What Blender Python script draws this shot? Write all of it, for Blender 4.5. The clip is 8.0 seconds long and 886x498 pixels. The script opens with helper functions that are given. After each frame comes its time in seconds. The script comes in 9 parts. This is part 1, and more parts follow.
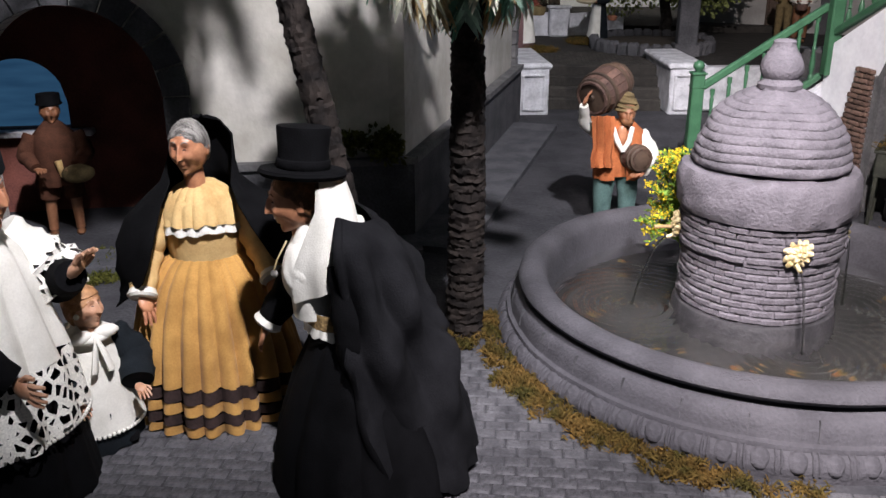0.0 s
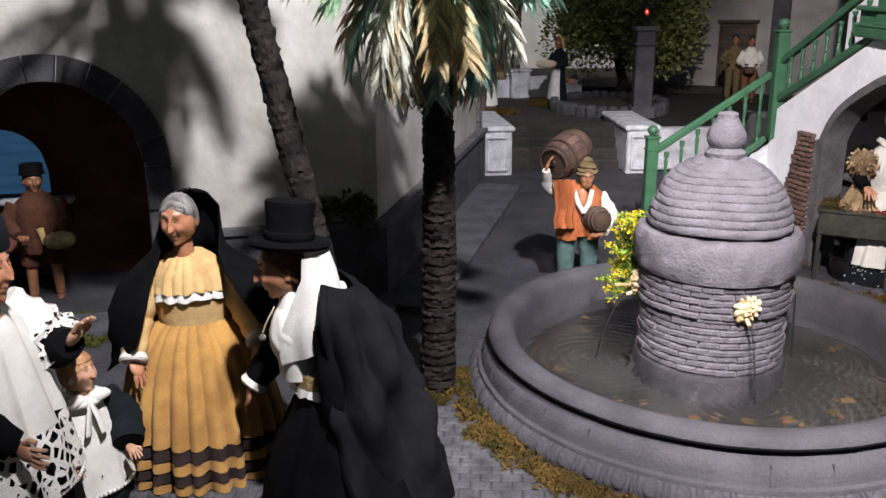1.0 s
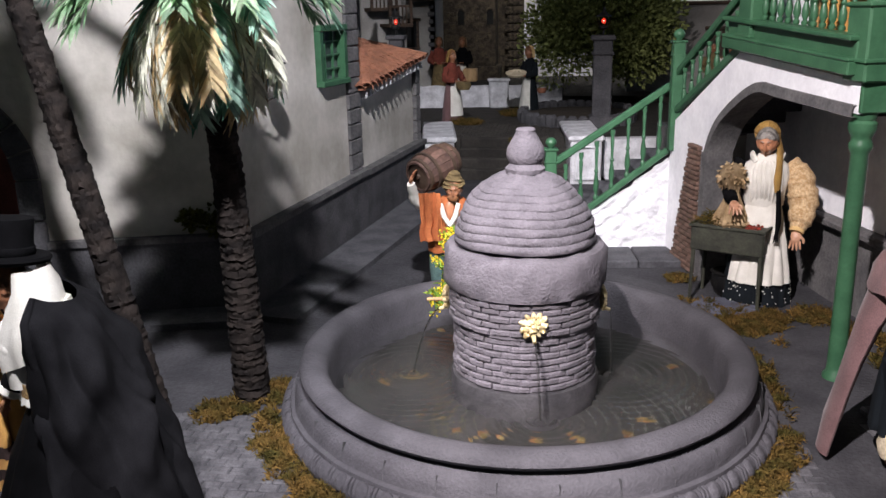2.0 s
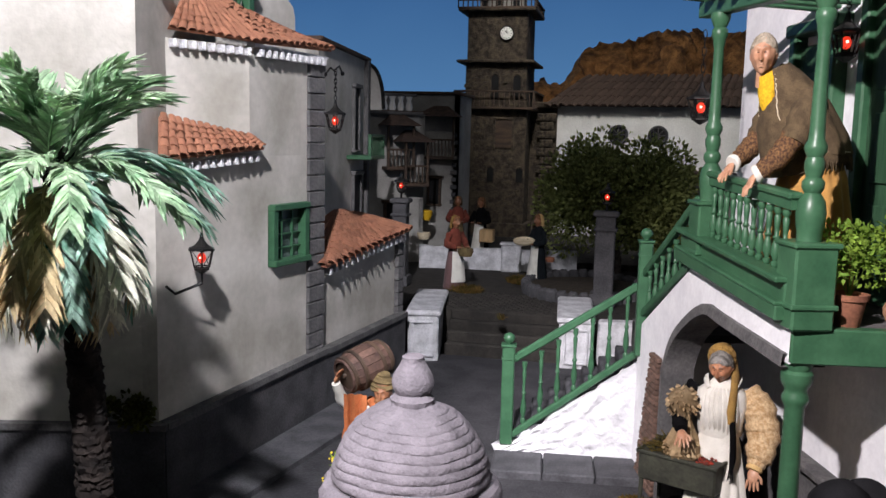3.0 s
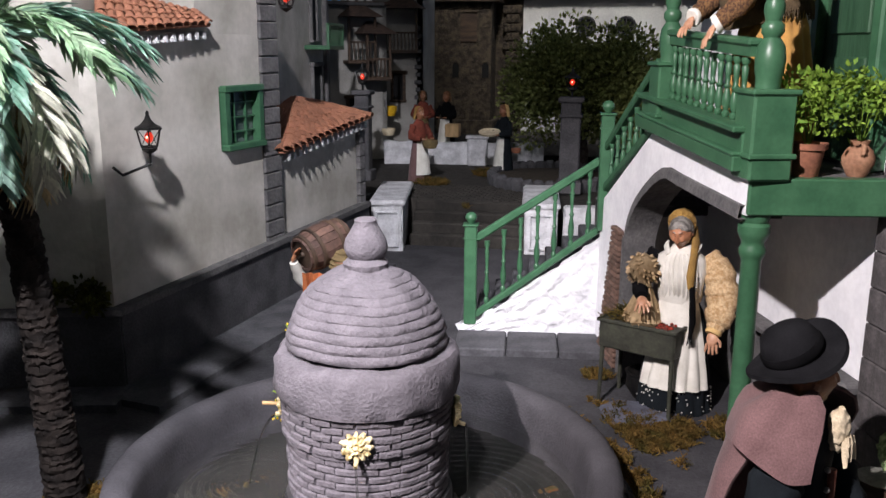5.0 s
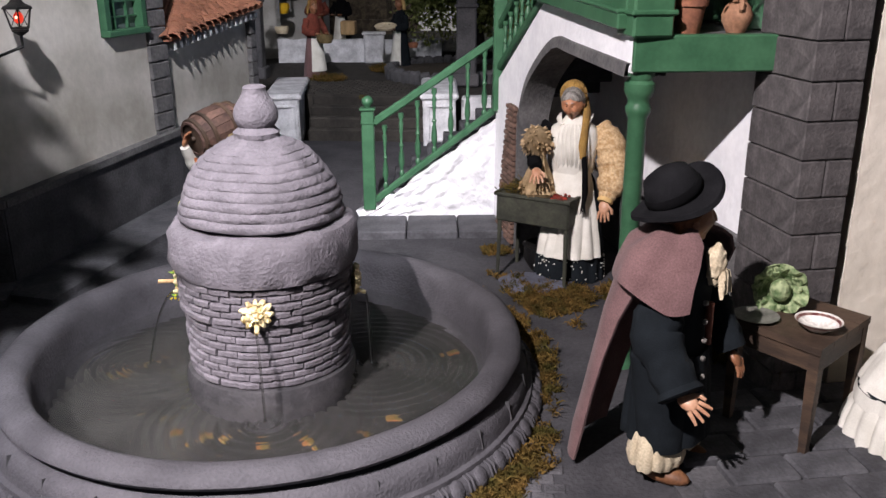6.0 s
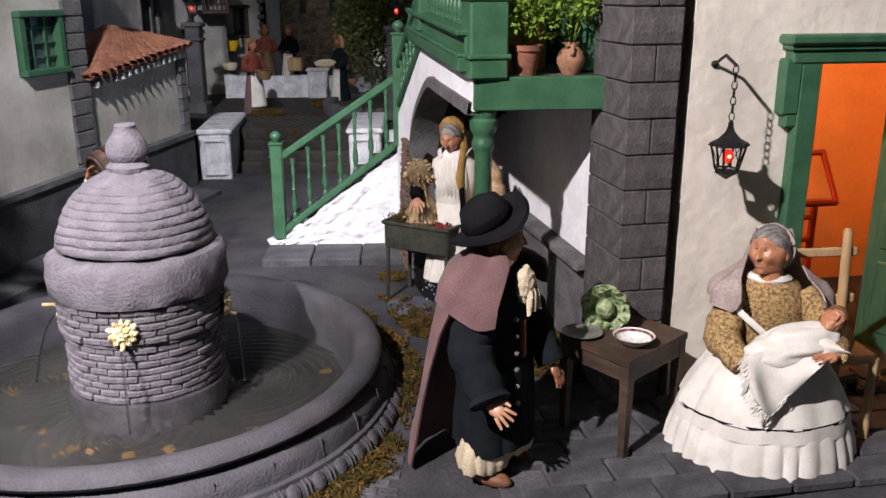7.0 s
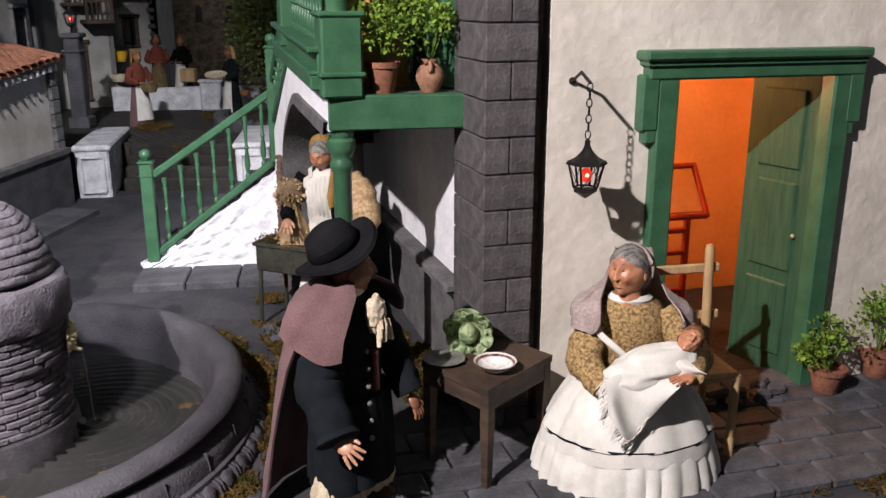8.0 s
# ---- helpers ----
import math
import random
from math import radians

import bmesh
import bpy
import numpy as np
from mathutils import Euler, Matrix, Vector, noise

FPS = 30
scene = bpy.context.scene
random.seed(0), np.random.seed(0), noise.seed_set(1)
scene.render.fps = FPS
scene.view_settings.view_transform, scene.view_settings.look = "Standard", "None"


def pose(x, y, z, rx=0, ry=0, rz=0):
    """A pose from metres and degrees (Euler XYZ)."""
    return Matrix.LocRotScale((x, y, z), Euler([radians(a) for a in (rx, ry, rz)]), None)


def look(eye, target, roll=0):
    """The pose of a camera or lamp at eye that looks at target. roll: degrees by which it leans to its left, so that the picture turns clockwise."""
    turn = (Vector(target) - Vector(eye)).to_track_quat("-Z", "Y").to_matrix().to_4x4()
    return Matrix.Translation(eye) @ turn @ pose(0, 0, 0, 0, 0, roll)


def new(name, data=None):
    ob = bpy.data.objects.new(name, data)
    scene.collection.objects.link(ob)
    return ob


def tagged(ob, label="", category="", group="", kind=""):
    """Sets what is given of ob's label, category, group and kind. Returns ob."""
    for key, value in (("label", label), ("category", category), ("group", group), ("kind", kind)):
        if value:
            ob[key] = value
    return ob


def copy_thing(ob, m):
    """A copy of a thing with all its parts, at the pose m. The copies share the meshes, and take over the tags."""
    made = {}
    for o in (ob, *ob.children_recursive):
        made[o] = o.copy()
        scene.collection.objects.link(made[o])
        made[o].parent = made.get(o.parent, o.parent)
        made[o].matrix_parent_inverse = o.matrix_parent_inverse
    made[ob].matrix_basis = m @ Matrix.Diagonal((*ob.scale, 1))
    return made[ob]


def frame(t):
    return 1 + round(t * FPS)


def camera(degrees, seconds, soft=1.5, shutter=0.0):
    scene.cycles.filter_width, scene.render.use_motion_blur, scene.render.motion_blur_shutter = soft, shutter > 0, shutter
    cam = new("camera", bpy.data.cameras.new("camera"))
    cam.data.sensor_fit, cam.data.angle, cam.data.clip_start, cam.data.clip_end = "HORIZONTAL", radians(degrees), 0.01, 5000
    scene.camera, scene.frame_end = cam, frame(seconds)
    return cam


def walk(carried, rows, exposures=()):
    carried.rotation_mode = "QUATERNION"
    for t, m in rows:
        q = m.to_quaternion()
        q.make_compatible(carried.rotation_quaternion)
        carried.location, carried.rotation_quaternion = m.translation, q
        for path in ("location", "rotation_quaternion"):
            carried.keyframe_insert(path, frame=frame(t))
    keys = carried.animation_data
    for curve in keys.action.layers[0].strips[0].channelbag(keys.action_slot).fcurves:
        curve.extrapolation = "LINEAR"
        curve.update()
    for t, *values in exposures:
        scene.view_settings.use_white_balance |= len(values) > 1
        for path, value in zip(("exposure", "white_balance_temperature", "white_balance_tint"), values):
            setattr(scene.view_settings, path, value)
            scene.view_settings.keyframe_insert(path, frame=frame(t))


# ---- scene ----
cam = camera(54.3, 8.0)
PATH = [
    (0, (0.614, 0.399, 0.535), (0.434, 2.272, -0.143), -0.1),
    (0.5, (0.6, 0.378, 0.547), (0.429, 2.266, -0.09), 0.4),
    (1, (0.608, 0.335, 0.568), (0.506, 2.252, 0.008), -0.2),
    (1.5, (0.854, 0.308, 0.574), (0.55, 2.199, -0.003), -1.7),
    (1.7, (0.918, 0.316, 0.569), (0.673, 2.214, -0.011), -1.8),
    (2.8, (1.208, 0.514, 0.669), (0.785, 2.445, 0.368), 1.6),
    (3, (1.225, 0.533, 0.687), (0.789, 2.468, 0.436), 1.4),
    (3.5, (1.228, 0.537, 0.706), (0.776, 2.476, 0.517), 1.0),
    (4, (1.233, 0.544, 0.708), (0.776, 2.483, 0.529), 0.9),
    (4.5, (1.238, 0.554, 0.673), (0.825, 2.49, 0.39), 1.2),
    (4.7, (1.24, 0.556, 0.65), (0.853, 2.487, 0.299), 0.8),
    (5.8, (1.271, 0.563, 0.563), (1.013, 2.443, -0.068), -0.5),
    (6, (1.265, 0.54, 0.559), (1.12, 2.429, -0.082), -0.1),
    (6.5, (1.372, 0.499, 0.574), (1.313, 2.404, -0.033), 0.5),
    (7, (1.447, 0.459, 0.579), (1.333, 2.372, 0.007), -0.1),
    (7.5, (1.451, 0.509, 0.578), (1.549, 2.424, 0.009), 0.2),
    (8, (1.532, 0.51, 0.59), (1.594, 2.429, 0.031), -0.0),
]
walk(cam, [(t, look(eye, target, roll)) for t, eye, target, roll in PATH])

# ---- light ----
world = bpy.data.worlds.new("hall")
scene.world = world
world.use_nodes = True
world.node_tree.nodes["Background"].inputs[0].default_value = (0.80, 0.86, 1.0, 1)
world.node_tree.nodes["Background"].inputs[1].default_value = 0.045


def spot(name, eye, target, watts, degrees, color, size=0.03, blend=0.35):
    lamp = bpy.data.lights.new(name, "SPOT")
    lamp.energy, lamp.spot_size, lamp.spot_blend = watts, radians(degrees), blend
    lamp.color, lamp.shadow_soft_size = color, size
    ob = new(name, lamp)
    ob.matrix_world = look(eye, target)
    return ob


def bulb(name, at, watts, color, size=0.01):
    lamp = bpy.data.lights.new(name, "POINT")
    lamp.energy, lamp.color, lamp.shadow_soft_size = watts, color, size
    ob = new(name, lamp)
    ob.location = at
    return ob


# the ceiling spotlights of the exhibit
spot("spotlight_left", (0.98, 0.30, 2.0), (0.32, 1.76, 0.66), 412, 54, (0.955, 0.93, 1.0), 0.045, 0.5)
spot("spotlight_right", (0.62, 0.20, 1.52), (1.88, 1.60, 0.34), 318, 68, (1.0, 0.91, 0.935), 0.02, 0.3)
spot("spotlight_front", (0.72, 0.08, 1.55), (0.88, 1.06, 0.0), 240, 31, (1.0, 0.935, 1.0), 0.02, 0.6)
spot("spotlight_back", (1.0, 3.0, 2.7), (1.3, 5.4, 1.0), 225, 46, (1.0, 0.96, 0.92), 0.15)
spot("spotlight_plaza", (1.0, 1.7, 2.4), (0.75, 4.2, 0.45), 17, 44, (1.0, 0.95, 0.9), 0.1, 0.6)

# ---- materials ----


def mat(name, c1, c2=None, rough=0.85, scale=18, bump=0.25, fine=260, metal=0.0, vary=0.0, stretch=(1, 1, 1), grain=0.25, sheen=0.0, dist=0.0015, spec=0.3):
    m = bpy.data.materials.new(name)
    m.use_nodes = True
    nt = m.node_tree
    b = nt.nodes["Principled BSDF"]
    b.inputs["Roughness"].default_value, b.inputs["Metallic"].default_value = rough, metal
    b.inputs["Specular IOR Level"].default_value = spec
    if sheen:
        b.inputs["Sheen Weight"].default_value = sheen
    c2 = c2 or tuple(v * 0.7 for v in c1)
    tc = nt.nodes.new("ShaderNodeTexCoord")
    mp = nt.nodes.new("ShaderNodeMapping")
    mp.inputs["Scale"].default_value = stretch
    nt.links.new(tc.outputs["Object"], mp.inputs["Vector"])
    big = nt.nodes.new("ShaderNodeTexNoise")
    big.inputs["Scale"].default_value, big.inputs["Detail"].default_value = scale, 6
    small = nt.nodes.new("ShaderNodeTexNoise")
    small.inputs["Scale"].default_value, small.inputs["Detail"].default_value = fine, 3
    for n in (big, small):
        nt.links.new(mp.outputs[0], n.inputs["Vector"])
    ramp = nt.nodes.new("ShaderNodeValToRGB")
    ramp.color_ramp.elements[0].position, ramp.color_ramp.elements[1].position = 0.36, 0.62
    ramp.color_ramp.elements[0].color, ramp.color_ramp.elements[1].color = (*c2, 1), (*c1, 1)
    nt.links.new(big.outputs[0], ramp.inputs[0])
    hsv = nt.nodes.new("ShaderNodeHueSaturation")
    nt.links.new(ramp.outputs[0], hsv.inputs["Color"])
    rng = nt.nodes.new("ShaderNodeMapRange")
    rng.inputs["To Min"].default_value, rng.inputs["To Max"].default_value = 1 - grain, 1 + grain
    rng.inputs["From Min"].default_value, rng.inputs["From Max"].default_value = 0.25, 0.75
    nt.links.new(small.outputs[0], rng.inputs["Value"])
    val = rng.outputs[0]
    if vary:
        info = nt.nodes.new("ShaderNodeObjectInfo")
        r2 = nt.nodes.new("ShaderNodeMapRange")
        r2.inputs["To Min"].default_value, r2.inputs["To Max"].default_value = 1 - vary, 1 + vary
        nt.links.new(info.outputs["Random"], r2.inputs["Value"])
        mul = nt.nodes.new("ShaderNodeMath")
        mul.operation = "MULTIPLY"
        nt.links.new(val, mul.inputs[0])
        nt.links.new(r2.outputs[0], mul.inputs[1])
        val = mul.outputs[0]
    nt.links.new(val, hsv.inputs["Value"])
    nt.links.new(hsv.outputs[0], b.inputs["Base Color"])
    if bump:
        bp = nt.nodes.new("ShaderNodeBump")
        bp.inputs["Strength"].default_value, bp.inputs["Distance"].default_value = bump, dist
        mix = nt.nodes.new("ShaderNodeMath")
        mix.operation = "MULTIPLY_ADD"
        mix.inputs[1].default_value = 2.0
        nt.links.new(big.outputs[0], mix.inputs[0])
        nt.links.new(small.outputs[0], mix.inputs[2])
        nt.links.new(mix.outputs[0], bp.inputs["Height"])
        nt.links.new(bp.outputs[0], b.inputs["Normal"])
    return m


def glow(name, color, strength):
    m = bpy.data.materials.new(name)
    m.use_nodes = True
    b = m.node_tree.nodes["Principled BSDF"]
    b.inputs["Base Color"].default_value = (*color, 1)
    b.inputs["Emission Color"].default_value = (*color, 1)
    b.inputs["Emission Strength"].default_value = strength
    return m


M = dict(
    ground=mat("street_stone", (0.05, 0.049, 0.054), (0.03, 0.03, 0.034), 0.9, 14, 0.6, 180, dist=0.003),
    slab=mat("paving_stone", (0.075, 0.075, 0.082), (0.045, 0.045, 0.05), 0.85, 22, 0.5, 220, vary=0.2, dist=0.003),
    pilaster=mat("dark_rough_block", (0.098, 0.090, 0.090), (0.060, 0.055, 0.056), 0.9, 50, 0.5, 240, vary=0.12, dist=0.003),
    settstone=mat("worn_sett", (0.098, 0.096, 0.103), (0.050, 0.049, 0.054), 0.88, 34, 0.8, 260, vary=0.10, dist=0.003),
    plazastone=mat("brown_plaza_stone", (0.040, 0.036, 0.031), (0.022, 0.020, 0.018), 0.92, 30, 0.7, 200, vary=0.3, dist=0.004),
    skirt=mat("dark_skirting_stone", (0.085, 0.083, 0.088), (0.05, 0.05, 0.054), 0.9, 16, 0.5, 200, vary=0.12, dist=0.003),
    quoin=mat("grey_quoin_stone", (0.135, 0.13, 0.13), (0.085, 0.083, 0.085), 0.9, 24, 0.5, 160, vary=0.1, dist=0.003),
    plaster=mat("aged_plaster", (0.56, 0.535, 0.49), (0.36, 0.34, 0.295), 0.92, 6, 0.35, 60, grain=0.08, dist=0.005),
    warmplaster=mat("warm_plaster", (0.70, 0.65, 0.565), (0.57, 0.525, 0.45), 0.92, 10, 0.42, 55, grain=0.08, dist=0.0045),
    white=mat("whitewash", (0.82, 0.82, 0.84), (0.72, 0.72, 0.75), 0.9, 18, 0.28, 90, grain=0.06, dist=0.006),
    churchwhite=mat("church_whitewash", (0.78, 0.77, 0.75), (0.64, 0.63, 0.61), 0.92, 9, 0.4, 120, grain=0.08, dist=0.004),
    rubblewhite=mat("whitewashed_rubble", (0.70, 0.70, 0.72), (0.60, 0.60, 0.63), 0.9, 20, 0.6, 80, grain=0.06, dist=0.007),
    oldwhite=mat("worn_white_stone", (0.62, 0.62, 0.64), (0.42, 0.42, 0.44), 0.92, 26, 0.7, 140, grain=0.12, dist=0.006),
    # white plaster, darkened so that the far houses look dimly lit
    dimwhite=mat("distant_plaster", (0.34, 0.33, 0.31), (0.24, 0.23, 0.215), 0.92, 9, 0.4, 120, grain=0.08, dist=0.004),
    stone=mat("fountain_stone", (0.155, 0.141, 0.158), (0.105, 0.096, 0.108), 0.93, 26, 0.6, 240, grain=0.14, dist=0.004),
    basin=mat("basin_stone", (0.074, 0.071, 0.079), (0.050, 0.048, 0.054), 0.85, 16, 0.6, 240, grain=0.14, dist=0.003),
    brick=mat("fountain_brick", (0.145, 0.132, 0.148), (0.10, 0.09, 0.10), 0.93, 40, 0.7, 320, vary=0.14, grain=0.14, dist=0.003),
    wet=mat("wet_stone", (0.046, 0.043, 0.046), (0.026, 0.025, 0.027), 0.5, 30, 0.4, 240, spec=0.5),
    terracotta=mat("terracotta_tile", (0.42, 0.19, 0.11), (0.27, 0.115, 0.072), 0.9, 45, 0.5, 260, vary=0.22, dist=0.002),
    darktile=mat("old_dark_tile", (0.085, 0.055, 0.042), (0.05, 0.035, 0.028), 0.9, 40, 0.5, 260, vary=0.2),
    redbrick=mat("old_brown_brick", (0.135, 0.082, 0.062), (0.075, 0.048, 0.038), 0.92, 60, 0.6, 300, vary=0.3),
    green=mat("green_paint", (0.046, 0.125, 0.064), (0.032, 0.095, 0.048), 0.38, 30, 0.15, 200, grain=0.1, spec=0.4, dist=0.001),
    darkgreen=mat("dark_green_paint", (0.035, 0.085, 0.045), (0.022, 0.06, 0.03), 0.5, 30, 0.25, 160, grain=0.15, stretch=(6, 6, 0.6), dist=0.001),
    tower=mat("dark_tower_stone", (0.085, 0.066, 0.047), (0.026, 0.021, 0.017), 0.92, 34, 0.9, 130, dist=0.006),
    wood=mat("dark_wood", (0.075, 0.048, 0.032), (0.035, 0.024, 0.018), 0.6, 10, 0.4, 120, stretch=(1, 1, 6), dist=0.001),
    palewood=mat("pale_wood", (0.42, 0.28, 0.14), (0.30, 0.19, 0.09), 0.7, 12, 0.3, 120, stretch=(1, 1, 0.2)),
    barrel=mat("barrel_wood", (0.115, 0.066, 0.050), (0.06, 0.036, 0.030), 0.75, 30, 0.5, 160, vary=0.2),
    iron=mat("black_iron", (0.014, 0.014, 0.015), (0.03, 0.028, 0.026), 0.5, 60, 0.3, 300, metal=0.6),
    bark=mat("palm_bark", (0.075, 0.065, 0.058), (0.025, 0.021, 0.019), 0.95, 70, 0.8, 300, dist=0.004),
    gold=mat("gilded_metal", (0.72, 0.62, 0.38), (0.50, 0.38, 0.18), 0.35, 60, 0.5, 260, metal=0.35),
    clay=mat("clay_pot", (0.30, 0.125, 0.07), (0.19, 0.08, 0.05), 0.85, 30, 0.3, 200),
    jug=mat("jug_clay", (0.36, 0.20, 0.12), (0.24, 0.12, 0.07), 0.8, 40, 0.3, 200),
    soil=mat("soil", (0.05, 0.04, 0.03), None, 0.95, 60, 0.6),
    rock=mat("mountain_rock", (0.46, 0.22, 0.075), (0.13, 0.06, 0.025), 0.95, 11, 1.0, 60, dist=0.03),
    orange=mat("orange_wall", (0.82, 0.50, 0.24), (0.74, 0.43, 0.19), 0.9, 10, 0.2, 120, grain=0.06),
    redwall=mat("reddish_inner_wall", (0.24, 0.085, 0.062), (0.14, 0.05, 0.04), 0.9, 10, 0.3),
    black=mat("dark_void", (0.012, 0.012, 0.013), None, 0.95, 20, 0.1),
    glass_dark=mat("dusty_pane", (0.10, 0.13, 0.12), (0.05, 0.07, 0.065), 0.25, 20, 0.0, spec=0.5),
    bulb=glow("red_bulb", (0.92, 0.045, 0.020), 0.95),
    bulbhot=glow("hot_bulb", (1.0, 0.42, 0.30), 3.5),
)

# ---- mesh helpers ----


class Mesh:
    """Collects vertices and faces of one mesh, with a material slot a face."""

    def __init__(self):
        self.v, self.f, self.s, self.slot, self.names = [], [], [], 0, []

    def add(self, verts, faces, m=None):
        n = len(self.v)
        self.v += [tuple(m @ Vector(p)) if m else tuple(p) for p in verts]
        self.f += [tuple(i + n for i in f) for f in faces]
        self.s += [self.slot] * len(faces)
        return self

    def box(self, c, s, bev=0.0, m=None):
        cx, cy, cz = c
        hx, hy, hz = s[0] / 2, s[1] / 2, s[2] / 2
        if not bev:
            vs = [(cx + i * hx, cy + j * hy, cz + k * hz) for k in (-1, 1) for j in (-1, 1) for i in (-1, 1)]
            return self.add(vs, [(0, 2, 3, 1), (4, 5, 7, 6), (0, 1, 5, 4), (2, 6, 7, 3), (0, 4, 6, 2), (1, 3, 7, 5)], m)
        b = min(bev, hx * 0.9, hy * 0.9, hz * 0.9)
        vs, idx = [], {}
        for k in (-1, 1):
            for j in (-1, 1):
                for i in (-1, 1):
                    for a in range(3):
                        d = [hx - b, hy - b, hz - b]
                        d[a] = (hx, hy, hz)[a]
                        idx[i, j, k, a] = len(vs)
                        vs.append((cx + i * d[0], cy + j * d[1], cz + k * d[2]))
        fs = []
        for s_ in (-1, 1):
            q = [(-1, -1), (1, -1), (1, 1), (-1, 1)]
            q = q if s_ > 0 else q[::-1]
            fs.append([idx[s_, p, r, 0] for p, r in q])
            fs.append([idx[r, s_, p, 1] for p, r in q])
            fs.append([idx[p, r, s_, 2] for p, r in q])
        for p in (-1, 1):
            for r in (-1, 1):
                fs.append([idx[p, r, -1, 0], idx[p, r, 1, 0], idx[p, r, 1, 1], idx[p, r, -1, 1]][:: p * r])
                fs.append([idx[p, -1, r, 0], idx[p, -1, r, 2], idx[p, 1, r, 2], idx[p, 1, r, 0]][:: p * r])
                fs.append([idx[-1, p, r, 1], idx[1, p, r, 1], idx[1, p, r, 2], idx[-1, p, r, 2]][:: p * r])
                for t in (-1, 1):
                    fs.append([idx[p, r, t, 0], idx[p, r, t, 1], idx[p, r, t, 2]][:: p * r * t])
        return self.add(vs, fs, m)

    def lathe(self, prof, seg=24, m=None, arc=2 * math.pi, wob=None, caps=True, start=0.0):
        full = abs(arc - 2 * math.pi) < 1e-6
        n = seg if full else seg + 1
        vs = []
        for k, (r, z) in enumerate(prof):
            for i in range(n):
                a = start + arc * i / seg
                rr, zz = wob(r, z, a) if wob else (r, z)
                vs.append((rr * math.cos(a), rr * math.sin(a), zz))
        fs = []
        for k in range(len(prof) - 1):
            for i in range(seg):
                j = (i + 1) % n
                fs.append((k * n + i, k * n + j, (k + 1) * n + j, (k + 1) * n + i))
        if caps and full:
            if prof[0][0] > 1e-5:
                fs.append(tuple(range(n))[::-1])
            if prof[-1][0] > 1e-5:
                fs.append(tuple((len(prof) - 1) * n + i for i in range(n)))
        return self.add(vs, fs, m)

    def tube(self, pts, radii, seg=10, m=None, flat=1.0, caps=True):
        pts = [Vector(p) for p in pts]
        if not hasattr(radii, "__len__"):
            radii = [radii] * len(pts)
        vs, up = [], None
        for i, p in enumerate(pts):
            d = (pts[min(i + 1, len(pts) - 1)] - pts[max(i - 1, 0)]).normalized()
            if up is None:
                up = d.orthogonal().normalized()
            up = (up - d * up.dot(d)).normalized()
            side = d.cross(up)
            for k in range(seg):
                a = 2 * math.pi * k / seg
                vs.append(p + (up * math.cos(a) + side * math.sin(a) * flat) * radii[i])
        fs = [(i * seg + k, i * seg + (k + 1) % seg, (i + 1) * seg + (k + 1) % seg, (i + 1) * seg + k) for i in range(len(pts) - 1) for k in range(seg)]
        if caps:
            fs += [tuple(range(seg))[::-1], tuple((len(pts) - 1) * seg + k for k in range(seg))]
        return self.add(vs, fs, m)

    def ball(self, c, r, seg=14, rings=9, m=None, wob=None):
        r = r if hasattr(r, "__len__") else (r, r, r)
        vs = [(c[0], c[1], c[2] - r[2])]
        for k in range(1, rings):
            t = math.pi * k / rings
            for i in range(seg):
                a = 2 * math.pi * i / seg
                q = Vector((math.sin(t) * math.cos(a), math.sin(t) * math.sin(a), -math.cos(t)))
                s = wob(q) if wob else 1
                vs.append((c[0] + r[0] * q.x * s, c[1] + r[1] * q.y * s, c[2] + r[2] * q.z * s))
        vs.append((c[0], c[1], c[2] + r[2]))
        fs = [(0, 1 + (i + 1) % seg, 1 + i) for i in range(seg)]
        for k in range(rings - 2):
            o = 1 + k * seg
            fs += [(o + i, o + (i + 1) % seg, o + seg + (i + 1) % seg, o + seg + i) for i in range(seg)]
        o, e = 1 + (rings - 2) * seg, len(vs) - 1
        fs += [(o + i, o + (i + 1) % seg, e) for i in range(seg)]
        return self.add(vs, fs, m)

    def prism(self, poly, z0, z1, m=None):
        n = len(poly)
        vs = [(x, y, z0) for x, y in poly] + [(x, y, z1) for x, y in poly]
        fs = [tuple(range(n))[::-1], tuple(range(n, 2 * n))] + [(i, (i + 1) % n, n + (i + 1) % n, n + i) for i in range(n)]
        return self.add(vs, fs, m)

    def sheet(self, rows, m=None, thick=0.0):
        """A grid of points (rows of equal length); with thick it becomes a closed cloth."""
        h, w = len(rows), len(rows[0])
        vs = [Vector(p) for r in rows for p in r]
        fs = [(i * w + j, i * w + j + 1, (i + 1) * w + j + 1, (i + 1) * w + j) for i in range(h - 1) for j in range(w - 1)]
        if thick:
            nrm = [Vector() for _ in vs]
            for f in fs:
                q = (vs[f[1]] - vs[f[0]]).cross(vs[f[3]] - vs[f[0]]) + (vs[f[3]] - vs[f[2]]).cross(vs[f[1]] - vs[f[2]])
                for i in f:
                    nrm[i] += q
            n = len(vs)
            vs += [p - (d.normalized() * thick if d.length else Vector()) for p, d in zip(vs, nrm)]
            fs += [tuple(i + n for i in f[::-1]) for f in fs]
            edge = [(i, i + 1) for i in range(w - 1)] + [((h - 1) * w + i + 1, (h - 1) * w + i) for i in range(w - 1)]
            edge += [((i + 1) * w, i * w) for i in range(h - 1)] + [(i * w + w - 1, (i + 1) * w + w - 1) for i in range(h - 1)]
            fs += [(a, a + n, b + n, b) for a, b in edge]
        return self.add(vs, fs, m)

